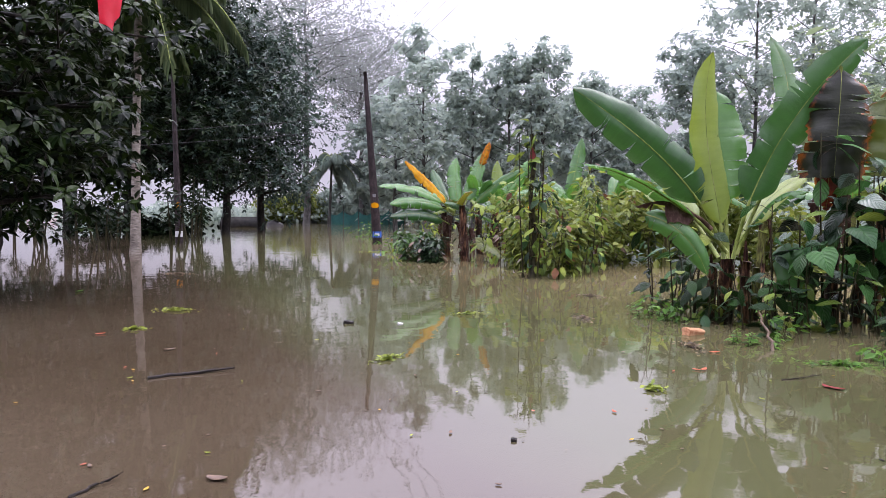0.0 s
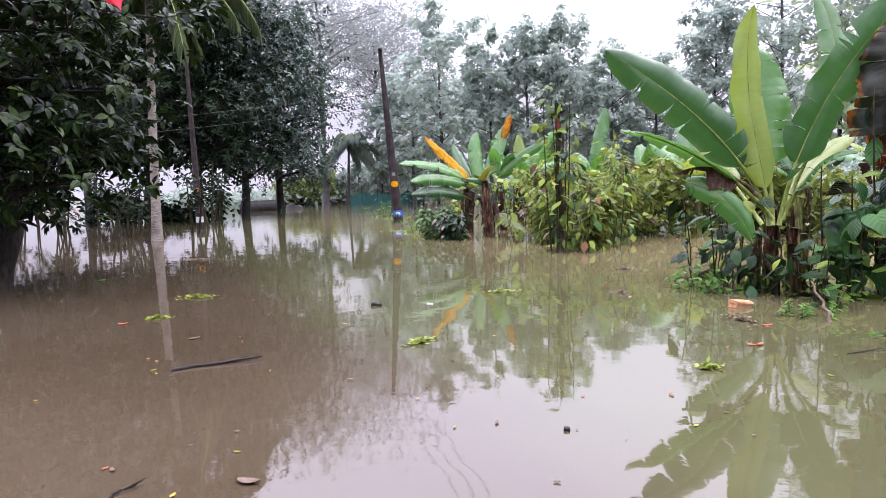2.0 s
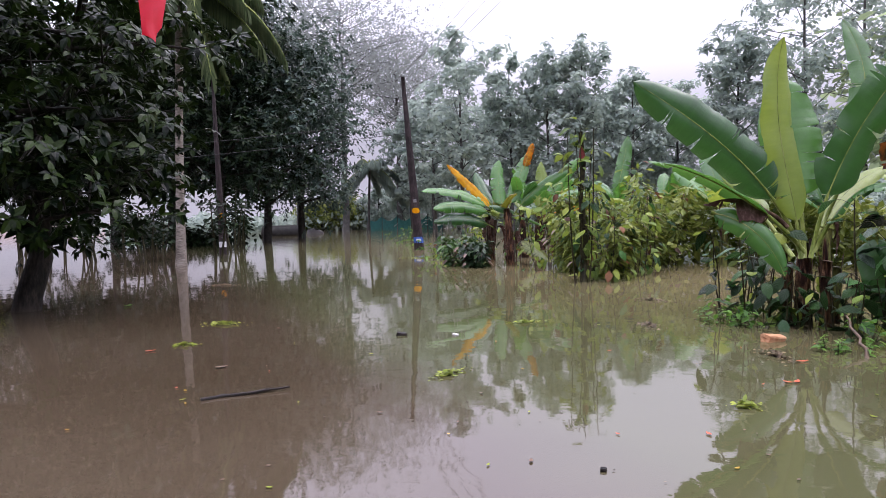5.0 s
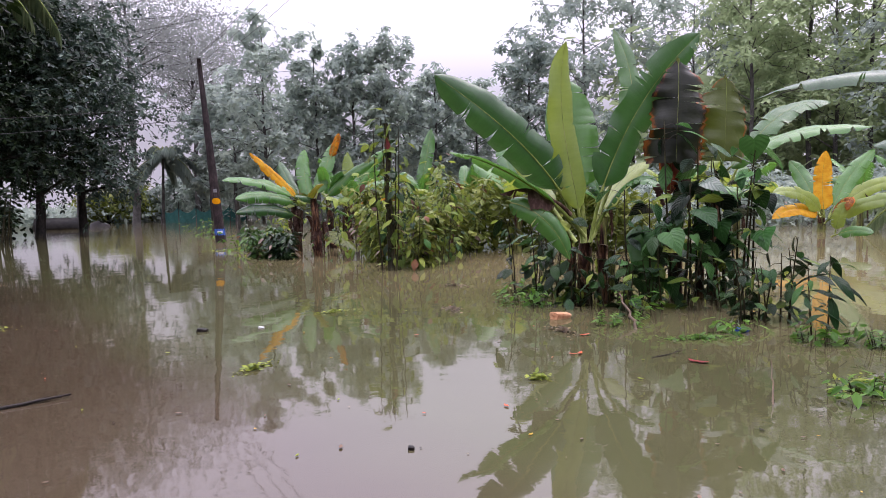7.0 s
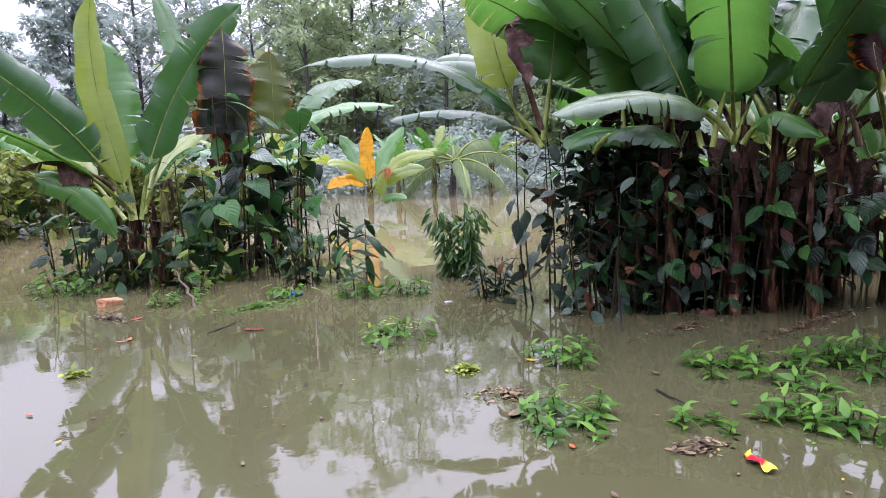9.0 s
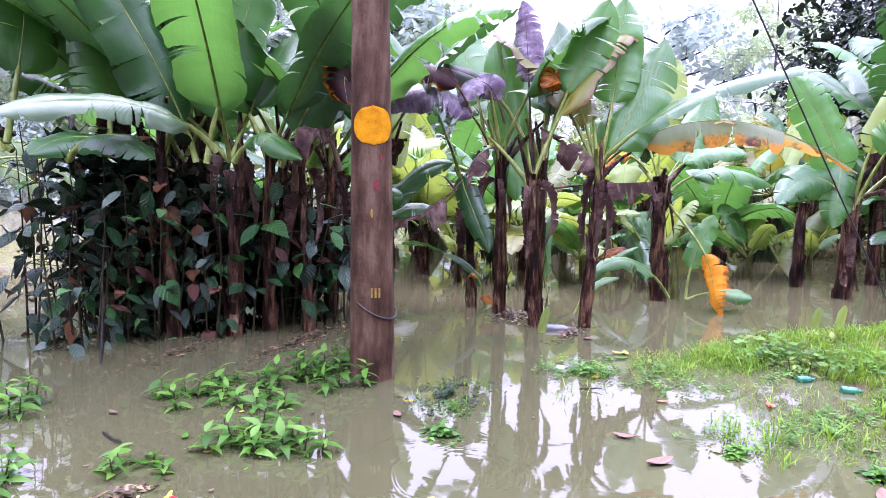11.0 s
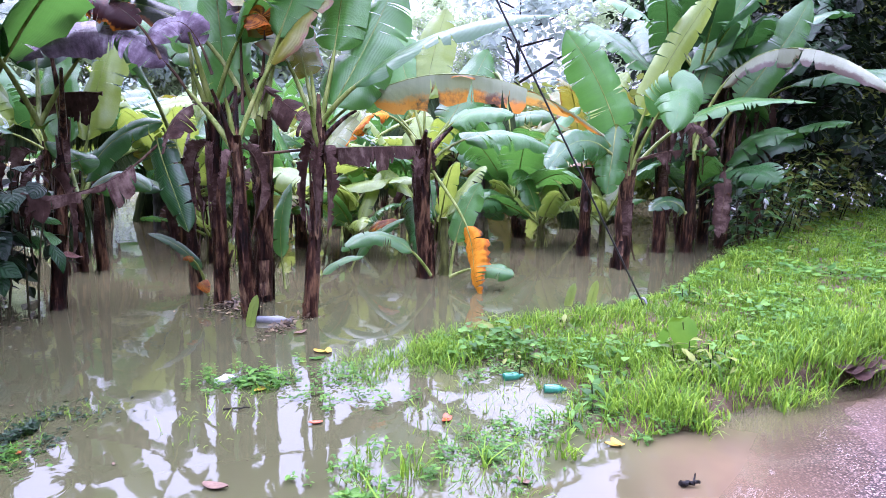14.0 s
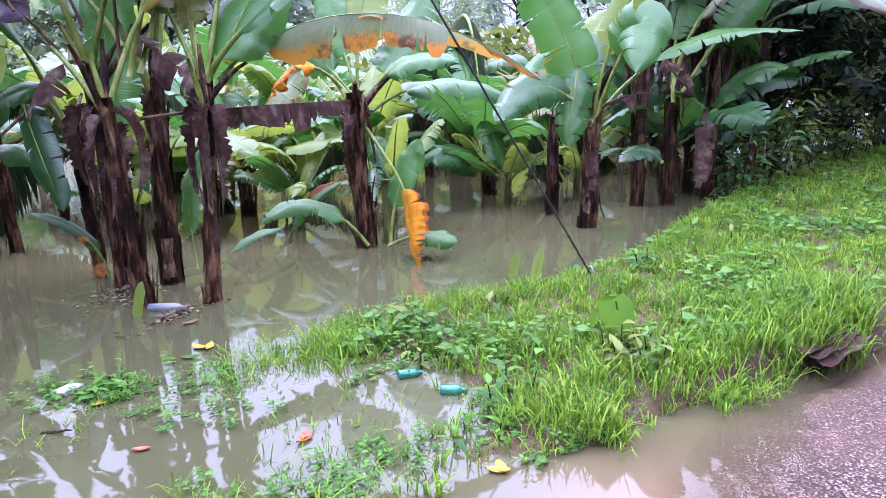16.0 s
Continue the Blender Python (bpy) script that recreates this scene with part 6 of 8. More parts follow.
# ---- banana grove beside the verge ----
H1 = thing("banana_plant", "old banana clump with brown flaking stems and dead leaves", "banana plant", (0, 0, 0), "banana plants")
H_STEMS = [(7.02, 1.84, 6.98, 1.88, 1.65, 0.076), (6.61, 1.37, 6.55, 1.45, 1.4, 0.07), (7.14, 1.55, 7.16, 1.51, 1.53, 0.09), (6.75, 0.98, 6.81, 0.88, 1.46, 0.064), (7.22, 2.19, 7.18, 2.28, 1.2, 0.06)]
for k, (x, y, x2, y2, h, r) in enumerate(H_STEMS):
    banana_stem(H1, (x, y, -0.3), (x2, y2, h), r, False, 700 + k, shag=22, stubs=4)
H_LEAVES = [
    ([(6.56, 2.04, 1.95), (6.51, 2.19, 2.33), (6.40, 2.45, 2.48), (6.22, 2.70, 2.22)], 0.40, "ban_ember", (-0.5, 0, 0.8), 0.25, "ban_rib_dead"),
    ([(6.88, 1.81, 1.87), (6.85, 1.94, 2.34), (6.73, 2.06, 2.36), (6.56, 2.15, 2.04)], 0.40, "ban_purple", (-0.8, 0, 0.4), 0.2, "ban_rib_dead"),
    ([(6.93, 1.41, 1.86), (6.91, 1.33, 2.28), (6.83, 1.35, 2.44), (6.68, 1.39, 2.17)], 0.32, "ban_burnt", (-0.8, 0, 0.4), 0.3, "ban_rib_dead"),
    ([(6.82, 1.95, 1.67), (6.66, 2.03, 1.94), (6.52, 2.36, 2.50), (6.13, 2.89, 1.88)], 0.62, "ban_purple", (-0.4, -0.2, 0.9), 0.28, "ban_rib_dead"),
    ([(7.33, 2.03, 2.78), (7.23, 1.90, 2.17), (7.06, 1.81, 1.75), (6.96, 1.70, 1.13)], 0.52, "ban", (-1, -0.1, 0.1), 0.02, "ban_rib"),
    ([(6.64, 2.16, 1.38), (6.62, 2.13, 1.22), (6.49, 1.92, 0.96), (6.45, 1.80, 0.67)], 0.28, "ban_dark", (-1, 0, 0.2), 0.03, "ban_rib"),
    ([(6.93, 1.84, 1.64), (6.83, 1.95, 1.69), (6.69, 2.05, 1.58), (6.53, 2.03, 1.25)], 0.34, "ban_dead", (-1, 0, 0.2), 0.1, "ban_rib_dead"),
    ([(6.90, 2.07, 1.61), (6.50, 2.14, 1.14), (6.21, 2.43, 0.87), (6.06, 2.89, 0.95)], 0.42, "ban_dead", (-0.9, 0, 0.3), 0.4, "ban_rib_dead"),
    ([(6.91, 1.47, 1.83), (6.81, 1.28, 1.72), (6.82, 1.07, 1.59), (6.81, 0.90, 1.43)], 0.46, "ban_dead", (-0.9, 0, 0.3), 0.02, "ban_rib_dead"),
    ([(6.81, 1.43, 1.25), (7.09, 0.94, 1.33), (7.83, 0.76, 1.32), (8.59, 0.45, 1.34)], 0.46, "ban_dead", (-0.9, 0, 0.3), 0.3, "ban_rib_dead"),
    ([(6.82, 0.89, 1.48), (6.91, 0.81, 1.93), (7.10, 0.82, 2.38), (7.22, 0.78, 3.04)], 0.5, "ban", (-1, 0, 0.1), 0.42, "ban_rib"),
    ([(6.82, 0.88, 1.48), (6.88, 0.76, 1.71), (7.08, 0.57, 2.11), (7.30, 0.42, 2.66)], 0.62, "ban", (-1, 0.1, 0.3), 0.2, "ban_rib"),
    ([(6.81, 0.91, 1.48), (6.98, 1.06, 1.90), (7.11, 1.19, 2.14), (7.26, 1.30, 2.47)], 0.32, "ban_old", (-1, 0, 0.2), 0.35, "ban_rib"),
    ([(6.76, 1.41, 1.53), (6.76, 1.27, 1.97), (6.86, 1.12, 2.43), (6.89, 0.87, 2.95)], 0.5, "ban", (-1, 0, 0.2), 0.45, "ban_rib"),
    ([(6.85, 1.54, 1.56), (6.95, 1.59, 2.13), (7.03, 1.64, 2.57), (7.11, 1.73, 3.06)], 0.4, "ban_purple", (-1, 0, 0.2), 0.45, "ban_rib_dead"),
    ([(6.82, 0.88, 1.50), (6.72, 0.57, 1.86), (6.79, -0.07, 2.33), (6.87, -0.85, 2.26)], 0.4, "ban", (-0.3, 0, 1), 0.25, "ban_rib"),
    ([(7.08, 1.68, 1.75), (7.06, 2.00, 2.42), (6.82, 2.55, 2.61), (6.48, 3.01, 2.20)], 0.42, "ban_scorched", (-0.5, 0, 0.8), 0.3, "ban_rib"),
    ([(6.93, 0.86, 1.50), (7.06, 0.44, 1.95), (7.30, -0.35, 2.15), (7.49, -1.25, 1.45)], 0.56, "ban_fringe", (-0.4, 0, 0.9), 0.2, "ban_rib"),
    ([(6.87, 1.41, 1.55), (7.07, 1.32, 2.05), (7.23, 1.36, 2.38), (7.42, 1.45, 2.91)], 0.5, "ban_dark", (-1, 0, 0.2), 0.3, "ban_rib"),
    ([(7.01, 2.05, 1.66), (7.20, 2.15, 2.18), (7.45, 2.46, 2.64), (7.61, 2.71, 3.11)], 0.5, "ban", (-1, 0, 0.2), 0.3, "ban_rib"),
    ([(7.13, 1.94, 1.64), (7.38, 2.21, 2.11), (7.59, 2.62, 2.39), (7.76, 3.05, 2.48)], 0.36, "ban", (-0.6, 0, 0.8), 0.3, "ban_rib"),
]
for i, (pts, wd, mt, fc, pe, rb) in enumerate(H_LEAVES):
    dd = mt in ("ban_dead", "ban_purple", "ban_fringe", "ban_ember", "ban_burnt")
    flat = mt in ("ban_purple", "ban_ember", "ban_burnt")
    banana_leaf(H1, pts, wd, mt, fc, pe, 0.2, 0.5, 7 if dd else 5, 0.05 if dd else 0.02, 710 + i, rb, "dead_leaf" if mt in ("ban_dead", "ban_purple") else "leaf", 0.012 if dd else 0.020, crumple=0.45 if dd else 0.0, hang=0.12 if flat else 0.9 if dd else 0.0)
for k, (x, y, x2, y2, h, r) in enumerate(H_STEMS):
    dead_leaves(H1, (x2, y2, h), 3, 80 + k, 0.6)
# steep leaves above the stems, largely out of view, added as a shading roof
rng = random.Random(65)
for i, (x, y, x2, y2, h, r) in enumerate(H_STEMS):
    az = i * 55 - 100
    banana_leaf(H1, arch((x2, y2, h - 0.1), az, rng.uniform(62, 80), rng.uniform(2.1, 2.7), rng.uniform(0.1, 0.3)), 0.5, "ban_old" if i % 2 else "ban", (-math.cos(radians(az)) * 0.6, -math.sin(radians(az)) * 0.6, 0.8), 0.28, 0.22, 0.45, 9, 0.02, 900 + i)
H1_LOW = [
    ([(7.06, 2.02, 0.03), (7.02, 2.02, 0.31), (6.93, 2.15, 0.51), (6.79, 2.39, 0.59)], 0.10, "ban_dark", 0.3),
    ([(7.06, 2.02, 0.03), (7.01, 2.05, 0.32), (6.93, 2.10, 0.44), (6.90, 2.15, 0.36)], 0.09, "ban_burnt", 0.55),
    ([(7.06, 2.02, 0.03), (6.98, 2.02, 0.14), (6.90, 2.04, 0.27), (6.80, 1.86, 0.12)], 0.12, "ban_burnt", 0.4),
    ([(7.06, 1.11, 0.05), (7.14, 1.03, 0.30), (7.29, 0.93, 0.38), (7.44, 0.74, 0.38)], 0.10, "ban", 0.35),
    ([(7.31, 1.42, 0.07), (7.37, 1.49, 0.38), (7.43, 1.56, 0.69), (7.62, 1.49, 0.99)], 0.16, "ban", 0.3),
    ([(8.58, 1.28, -0.03), (8.59, 1.16, 0.30), (8.59, 0.91, 0.50), (8.56, 0.67, 0.59)], 0.16, "ban", 0.2),
    ([(8.90, 1.20, 0.34), (8.86, 1.08, 0.49), (8.91, 0.92, 0.53), (8.93, 0.81, 0.50)], 0.16, "ban_burnt", 0.1),
]
for i, (pts, wd, mt, pe) in enumerate(H1_LOW):
    banana_leaf(H1, pts, wd, mt, (-0.6, 0, 0.8), pe, 0.2, 0.4, 3, 0.03, 860 + i, rib_r=0.010)

HL = thing("banana_plant", "low banana plant with brown curtains of dead leaf", "banana plant", (0, 0, 0), "banana plants")
for k, (x, y) in enumerate([(7.81, 3.88), (7.60, 3.92), (7.91, 3.73)]):
    banana_stem(HL, (x, y, -0.3), (x, y, 0.9 + 0.15 * k), 0.07, False, 780 + k)
HL_LEAVES = [
    ([(7.02, 2.91, 1.73), (6.90, 3.07, 1.75), (6.78, 3.18, 1.71), (6.64, 3.37, 1.65)], 0.5, "ban_dead", (-0.8, 0, 0.5), 0.05),
    ([(6.88, 3.02, 1.03), (6.81, 2.99, 1.20), (6.72, 3.06, 1.29), (6.61, 3.14, 1.32)], 0.3, "ban", (-0.6, 0, 0.8), 0.05),
    ([(6.93, 3.13, 0.84), (7.02, 3.04, 1.26), (7.09, 2.78, 1.47), (7.14, 2.44, 1.50)], 0.32, "ban_dark", (-0.8, 0, 0.6), 0.12),
    ([(6.92, 3.16, 0.79), (6.75, 3.15, 0.95), (6.54, 3.19, 0.97), (6.30, 3.29, 0.82)], 0.34, "ban_dark", (-0.6, 0, 0.8), 0.1),
    ([(6.94, 3.11, 0.84), (7.10, 2.98, 1.06), (7.13, 2.79, 1.11), (7.12, 2.57, 0.91)], 0.3, "ban", (-0.6, 0, 0.8), 0.12),
    ([(7.03, 3.18, 0.83), (7.34, 3.37, 1.56), (7.55, 3.29, 2.06), (7.74, 3.20, 2.48)], 0.45, "ban_new", (-1, 0, 0.3), 0.25),
    ([(7.02, 3.20, 0.83), (7.29, 3.62, 1.46), (7.56, 3.88, 1.98), (7.72, 3.90, 2.30)], 0.45, "ban", (-1, 0, 0.3), 0.25),
]
for i, (pts, wd, mt, fc, pe) in enumerate(HL_LEAVES):
    dd = mt == "ban_dead"
    banana_leaf(HL, pts, wd, mt, fc, pe, 0.2, 0.5, 10 if dd else 5, 0.08 if dd else 0.02, 785 + i, "ban_rib_dead" if mt in ("ban_dead", "ban_purple") else "ban_rib", "dead_leaf" if mt in ("ban_dead", "ban_purple") else "leaf", 0.018, crumple=0.5 if dd else 0.0, hang=1.0 if dd else 0.0)

H2 = thing("banana_plant", "slim banana plant with yellow-edged arching leaf", "banana plant", (0, 0, 0), "banana plants")
banana_stem(H2, (8.50, 0.41, -0.3), (8.55, 0.50, 1.4), 0.10, False, 730, shag=16, stubs=3)
banana_stem(H2, (8.68, 0.25, -0.3), (8.73, 0.29, 0.6), 0.06, True, 731)
H2_LEAVES = [
    ([(8.68, 0.49, 1.29), (8.75, 0.61, 1.76), (8.88, 0.82, 2.06), (9.07, 0.90, 2.61)], 0.5, "ban", (-1, 0, 0.3), 0.35),
    ([(8.68, 0.49, 1.29), (8.76, 0.56, 1.82), (8.95, 0.51, 2.23), (9.17, 0.39, 2.78)], 0.5, "ban_new", (-1, 0, 0.3), 0.35),
    ([(8.68, 0.47, 1.29), (8.77, 0.23, 1.64), (8.84, -0.03, 1.82), (8.85, -0.38, 1.65)], 0.42, "ban", (-0.6, 0, 0.8), 0.3),
    ([(8.67, 0.51, 1.29), (8.51, 0.80, 1.72), (8.40, 1.00, 1.81), (8.19, 1.16, 1.32)], 0.34, "ban_burnt", (-0.8, 0, 0.5), 0.4),
    ([(8.68, 0.47, 1.28), (8.96, 0.29, 1.58), (9.25, 0.14, 1.95), (9.46, -0.03, 2.39)], 0.5, "ban", (-1, 0, 0.3), 0.3),
    ([(8.68, 0.49, 1.29), (8.70, 0.73, 1.59), (8.73, 0.97, 1.88), (8.70, 1.32, 2.00)], 0.4, "ban", (-0.8, 0, 0.6), 0.35),
    ([(8.46, 0.36, 1.09), (8.33, 0.11, 0.77), (8.12, -0.27, 0.47), (8.00, -0.05, 0.24), (7.92, -0.23, -0.05)], 0.34, "ban_burnt", (-1, -0.1, 0.2), 0.42),
    ([(8.30, 0.13, 0.07), (8.38, 0.13, 0.47), (8.45, 0.01, 0.76), (8.50, -0.11, 0.99)], 0.3, "ban", (-1, 0, 0.2), 0.3),
    ([(8.18, 0.30, 0.09), (8.02, 0.49, 0.47), (7.92, 0.80, 0.66), (7.73, 1.05, 0.36)], 0.26, "ban", (-0.4, 0, 0.9), 0.25),
    ([(8.20, 0.12, 0.08), (8.17, -0.18, 0.26), (8.09, -0.41, 0.22), (8.09, -0.52, 0.16)], 0.26, "ban", (-0.4, 0, 0.9), 0.25),
    ([(8.69, 0.38, 1.23), (9.19, 0.12, 1.53), (9.66, -0.31, 1.59), (9.87, -0.77, 1.30)], 0.5, "ban", (-0.5, 0, 0.8), 0.25),
]
for i, (pts, wd, mt, fc, pe) in enumerate(H2_LEAVES):
    banana_leaf(H2, pts, wd, mt, fc, pe, 0.2, 0.5, 6, 0.16 if mt == "ban_burnt" else 0.03, 740 + i, rib_r=0.016, crumple=0.35 if mt == "ban_burnt" else 0.0, twist=1.2 if mt == "ban_burnt" else 0.3 * math.sin(i * 2.3))
dead_leaves(H2, (8.55, 0.50, 1.4), 3, 84, 0.6)

H3 = thing("banana_plant", "tall banana plant with a bright lime leaf near the verge", "banana plant", (0, 0, 0), "banana plants")
banana_stem(H3, (9.67, -1.57, -0.3), (9.67, -1.59, 1.25), 0.115, False, 750, shag=14, stubs=3)
banana_stem(H3, (10.42, -1.15, -0.3), (10.42, -1.17, 1.1), 0.09, False, 751)
H3_LEAVES = [
    ([(9.61, -1.60, 1.05), (9.63, -1.65, 1.69), (9.65, -1.86, 2.24), (9.89, -2.45, 3.10)], 0.36, "ban_new", (-0.8, -0.3, 0.4), 0.35),
    ([(9.62, -1.57, 1.12), (9.60, -1.43, 1.69), (9.56, -1.20, 2.19), (9.49, -0.85, 2.58)], 0.62, "ban", (-0.9, 0, 0.4), 0.2),
    ([(9.62, -1.63, 1.12), (9.47, -1.84, 1.80), (9.41, -2.18, 2.38), (8.92, -1.95, 1.51)], 0.6, "ban", (-0.9, -0.1, 0.3), 0.3),
    ([(9.61, -1.57, 1.08), (9.34, -1.29, 1.47), (9.12, -1.00, 1.59), (8.80, -0.75, 1.11)], 0.46, "ban_dark", (-0.8, 0, 0.5), 0.25),
    ([(9.59, -1.44, 1.60), (9.44, -1.42, 1.37), (9.39, -1.39, 1.13), (9.34, -1.37, 0.85)], 0.42, "ban", (-1, 0, 0.2), 0.02),
    ([(9.64, -1.69, 1.18), (9.82, -2.21, 1.81), (9.92, -2.72, 1.99), (9.90, -3.51, 1.87)], 0.32, "ban", (-0.3, 0, 0.95), 0.3),
    ([(9.55, -1.68, 1.21), (9.47, -1.80, 1.29), (9.50, -1.95, 1.33), (9.52, -2.14, 1.34)], 0.4, "ban_dead", (-0.9, 0, 0.2), 0.1),
    ([(10.69, -2.44, 1.36), (10.57, -2.67, 2.75), (10.27, -3.53, 2.80), (9.79, -4.36, 1.88)], 0.46, "ban_pale", (-0.4, 0, 0.9), 0.22),
    ([(10.87, -2.48, 1.21), (11.03, -2.40, 2.09), (11.13, -2.62, 2.52), (11.35, -3.06, 3.39)], 0.5, "ban", (-1, 0, 0.3), 0.3),
    ([(10.90, -2.55, 1.28), (10.91, -3.01, 2.13), (10.91, -3.41, 2.47), (11.08, -3.69, 3.17)], 0.5, "ban", (-1, 0, 0.3), 0.3),
    ([(10.33, -2.30, 1.70), (10.20, -2.35, 1.56), (10.20, -2.45, 1.49), (10.19, -2.62, 1.29)], 0.4, "ban_dead", (-0.9, 0, 0.2), 0.05),
    ([(10.69, -2.80, 1.14), (10.54, -2.82, 0.86), (10.49, -2.78, 0.58), (10.43, -2.75, 0.29)], 0.26, "ban_dead", (-1, 0, 0.2), 0.05),
    ([(10.33, -2.34, 0.59), (10.25, -2.25, 0.74), (10.13, -2.06, 0.82), (9.97, -1.88, 0.63)], 0.3, "ban_dark", (-0.7, 0, 0.7), 0.05),
]
for i, (pts, wd, mt, fc, pe) in enumerate(H3_LEAVES):
    dd = mt in ("ban_dead", "ban_pale")
    banana_leaf(H3, pts, wd, mt, fc, pe, 0.2, 0.5, 8, 0.03, 760 + i, "ban_rib_dead" if mt in ("ban_dead", "ban_purple") else "ban_rib", "dead_leaf" if mt in ("ban_dead", "ban_purple") else "leaf", 0.022, crumple=0.6 if dd else 0.0, hang=1.0 if dd else 0.0)

# old stems at the grove's edge
for i, ((x, y), h) in enumerate([((11.05, -2.13), 2.2), ((11.13, -2.50), 2.4), ((11.67, -3.04), 2.3), ((12.48, -3.65), 2.2), ((12.08, -2.86), 2.6)]):
    banana((x, y, 0), h, 0.10, random_leaves(845 + i, 6, 2.2, ("ban_dark", "ban_dark", "ban"), 25, 75), "old banana plant with black stem and hanging dead leaves", 845 + i, False, (0.05, 0), 9)

# the rest of the grove behind
rng = random.Random(21)
GROVE = [(11.87, -2.51), (12.97, -3.27), (11.87, -0.21), (10.80, 1.12), (11.99, 2.70), (9.94, 2.36), (9.15, 3.63), (10.86, 4.51), (12.86, 4.56), (13.82, 1.10), (14.24, -1.06), (15.49, 2.95), (14.89, 6.10), (11.95, 6.76), (16.42, 0.31), (9.46, 5.73), (17.66, 4.64), (15.57, -2.73), (9.03, 7.30), (13.99, 9.01), (18.06, -2.19), (18.88, 1.91)]
for i, (x, y) in enumerate(GROVE):
    mats = ("ban_dark", "ban_dark", "ban") if i in (0, 1, 19) else ("ban", "ban_new", "ban", "ban_old") if i % 3 else ("ban_new", "ban", "ban_dark")
    banana((x, y, 0), rng.uniform(0.6, 1.35), rng.uniform(0.06, 0.10), random_leaves(800 + i, 12, rng.uniform(1.8, 2.6), mats, 22 if i in (0, 1, 2, 12, 19) or x < 10.5 else -2, 78), "banana plant in a flooded grove, brown stem and green leaves", 800 + i, False, (rng.uniform(-0.1, 0.1), rng.uniform(-0.1, 0.1)), 4)
for i, (x, y) in enumerate([(12.68, 1.77), (9.97, 0.60), (11.45, 3.85), (15.05, 4.20), (11.39, -1.42), (13.50, -0.04), (9.25, 1.43), (15.73, 1.54), (8.6, 2.9), (10.3, 1.9), (10.9, -0.6)]):
    banana((x, y, 0), 0.4, 0.06, random_leaves(830 + i, 6, rng.uniform(0.9, 1.3), ("ban", "ban_new"), 35, 80), "young banana sucker in the flooded grove", 830 + i, True, (0, 0), 0)
x, y = (10.86, 5.03)
coconut_palm((x, y, 0), (0, 0, 1.2), 0.12, 10, "young coconut palm among banana plants", 27, 2.8, "bark_grey", leaflet=0.5)
x, y = (14.39, 0.76)
coconut_palm((x, y, 0), (0, 0, 2.0), 0.12, 10, "young coconut palm among banana plants", 28, 3.0, "bark_grey", leaflet=0.5)

# ---- trees at the end of the verge ----
for i, ((x, y), h, cr) in enumerate([((15.03, -4.58), 5.5, 2.0), ((18.29, -6.56), 6, 2.0), ((22.25, -6.01), 7, 2.6), ((26.81, -10.50), 8, 2.6), ((26.17, -5.06), 8, 3.0), ((32.88, -10.68), 10, 3.4)]):
    tree("verge_tree", (x, y, 0), h, cr, "leafy tree at the edge of the grove", 860 + i, "crown_mid" if i in (3, 5) else "shrub" if i == 1 else "crown_dark", "bark_dark", 7500, 0.19, 0.12, 0.1, 20, 0.7, (0, 0), 1.1, "verge trees")
for i, ((x, y), r) in enumerate([((16.94, -7.93), 0.15), ((26.98, -11.86), 0.15), ((29.17, -13.38), 0.15)]):
    coconut_palm((x, y, 0), (-0.3, 0.2, 8.0), r, 12, "grey coconut palm trunk at the roadside", 870 + i, 3.6, "bark_grey", "roadside palms")
for i in range(9):
    s = i / 8
    x, y = 11.60 + 8.15 * s, -3.37 - 5.16 * s
    shrub("verge_bush", (x, y, 0), 0.9 + 0.5 * rng.random(), 0.7, "leafy dark green bush along the verge", 880 + i, "shrub" if i % 2 else "heart", 8, 300, 0.13, i % 3 == 0, 0.05, 0.6, "verge bushes", "bush", 0.01)

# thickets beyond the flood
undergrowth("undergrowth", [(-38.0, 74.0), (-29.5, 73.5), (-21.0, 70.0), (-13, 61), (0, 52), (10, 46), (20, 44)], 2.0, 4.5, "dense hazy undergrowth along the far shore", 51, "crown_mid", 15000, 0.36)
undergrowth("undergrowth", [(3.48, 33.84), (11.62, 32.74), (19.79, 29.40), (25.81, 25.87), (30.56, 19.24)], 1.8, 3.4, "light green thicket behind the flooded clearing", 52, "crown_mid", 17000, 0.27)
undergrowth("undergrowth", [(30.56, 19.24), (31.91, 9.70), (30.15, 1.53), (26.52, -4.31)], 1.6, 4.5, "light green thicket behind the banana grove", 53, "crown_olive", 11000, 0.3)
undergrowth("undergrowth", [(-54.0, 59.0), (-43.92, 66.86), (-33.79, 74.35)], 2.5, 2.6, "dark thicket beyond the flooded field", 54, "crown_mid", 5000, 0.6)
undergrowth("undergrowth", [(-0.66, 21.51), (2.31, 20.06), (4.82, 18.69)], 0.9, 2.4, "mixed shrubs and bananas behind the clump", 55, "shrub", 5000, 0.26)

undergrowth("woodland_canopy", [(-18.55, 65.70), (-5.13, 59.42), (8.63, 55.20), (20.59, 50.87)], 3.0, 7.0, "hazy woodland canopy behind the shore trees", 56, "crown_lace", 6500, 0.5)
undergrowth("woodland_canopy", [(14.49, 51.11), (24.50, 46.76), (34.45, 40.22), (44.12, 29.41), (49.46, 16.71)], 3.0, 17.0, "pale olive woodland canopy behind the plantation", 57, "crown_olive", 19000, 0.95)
undergrowth("undergrowth", [(20.54, 7.40), (22.00, 2.09), (22.10, -1.95), (21.38, -4.38)], 1.2, 3.4, "light green thicket behind the banana grove", 58, "shrub", 9000, 0.34)

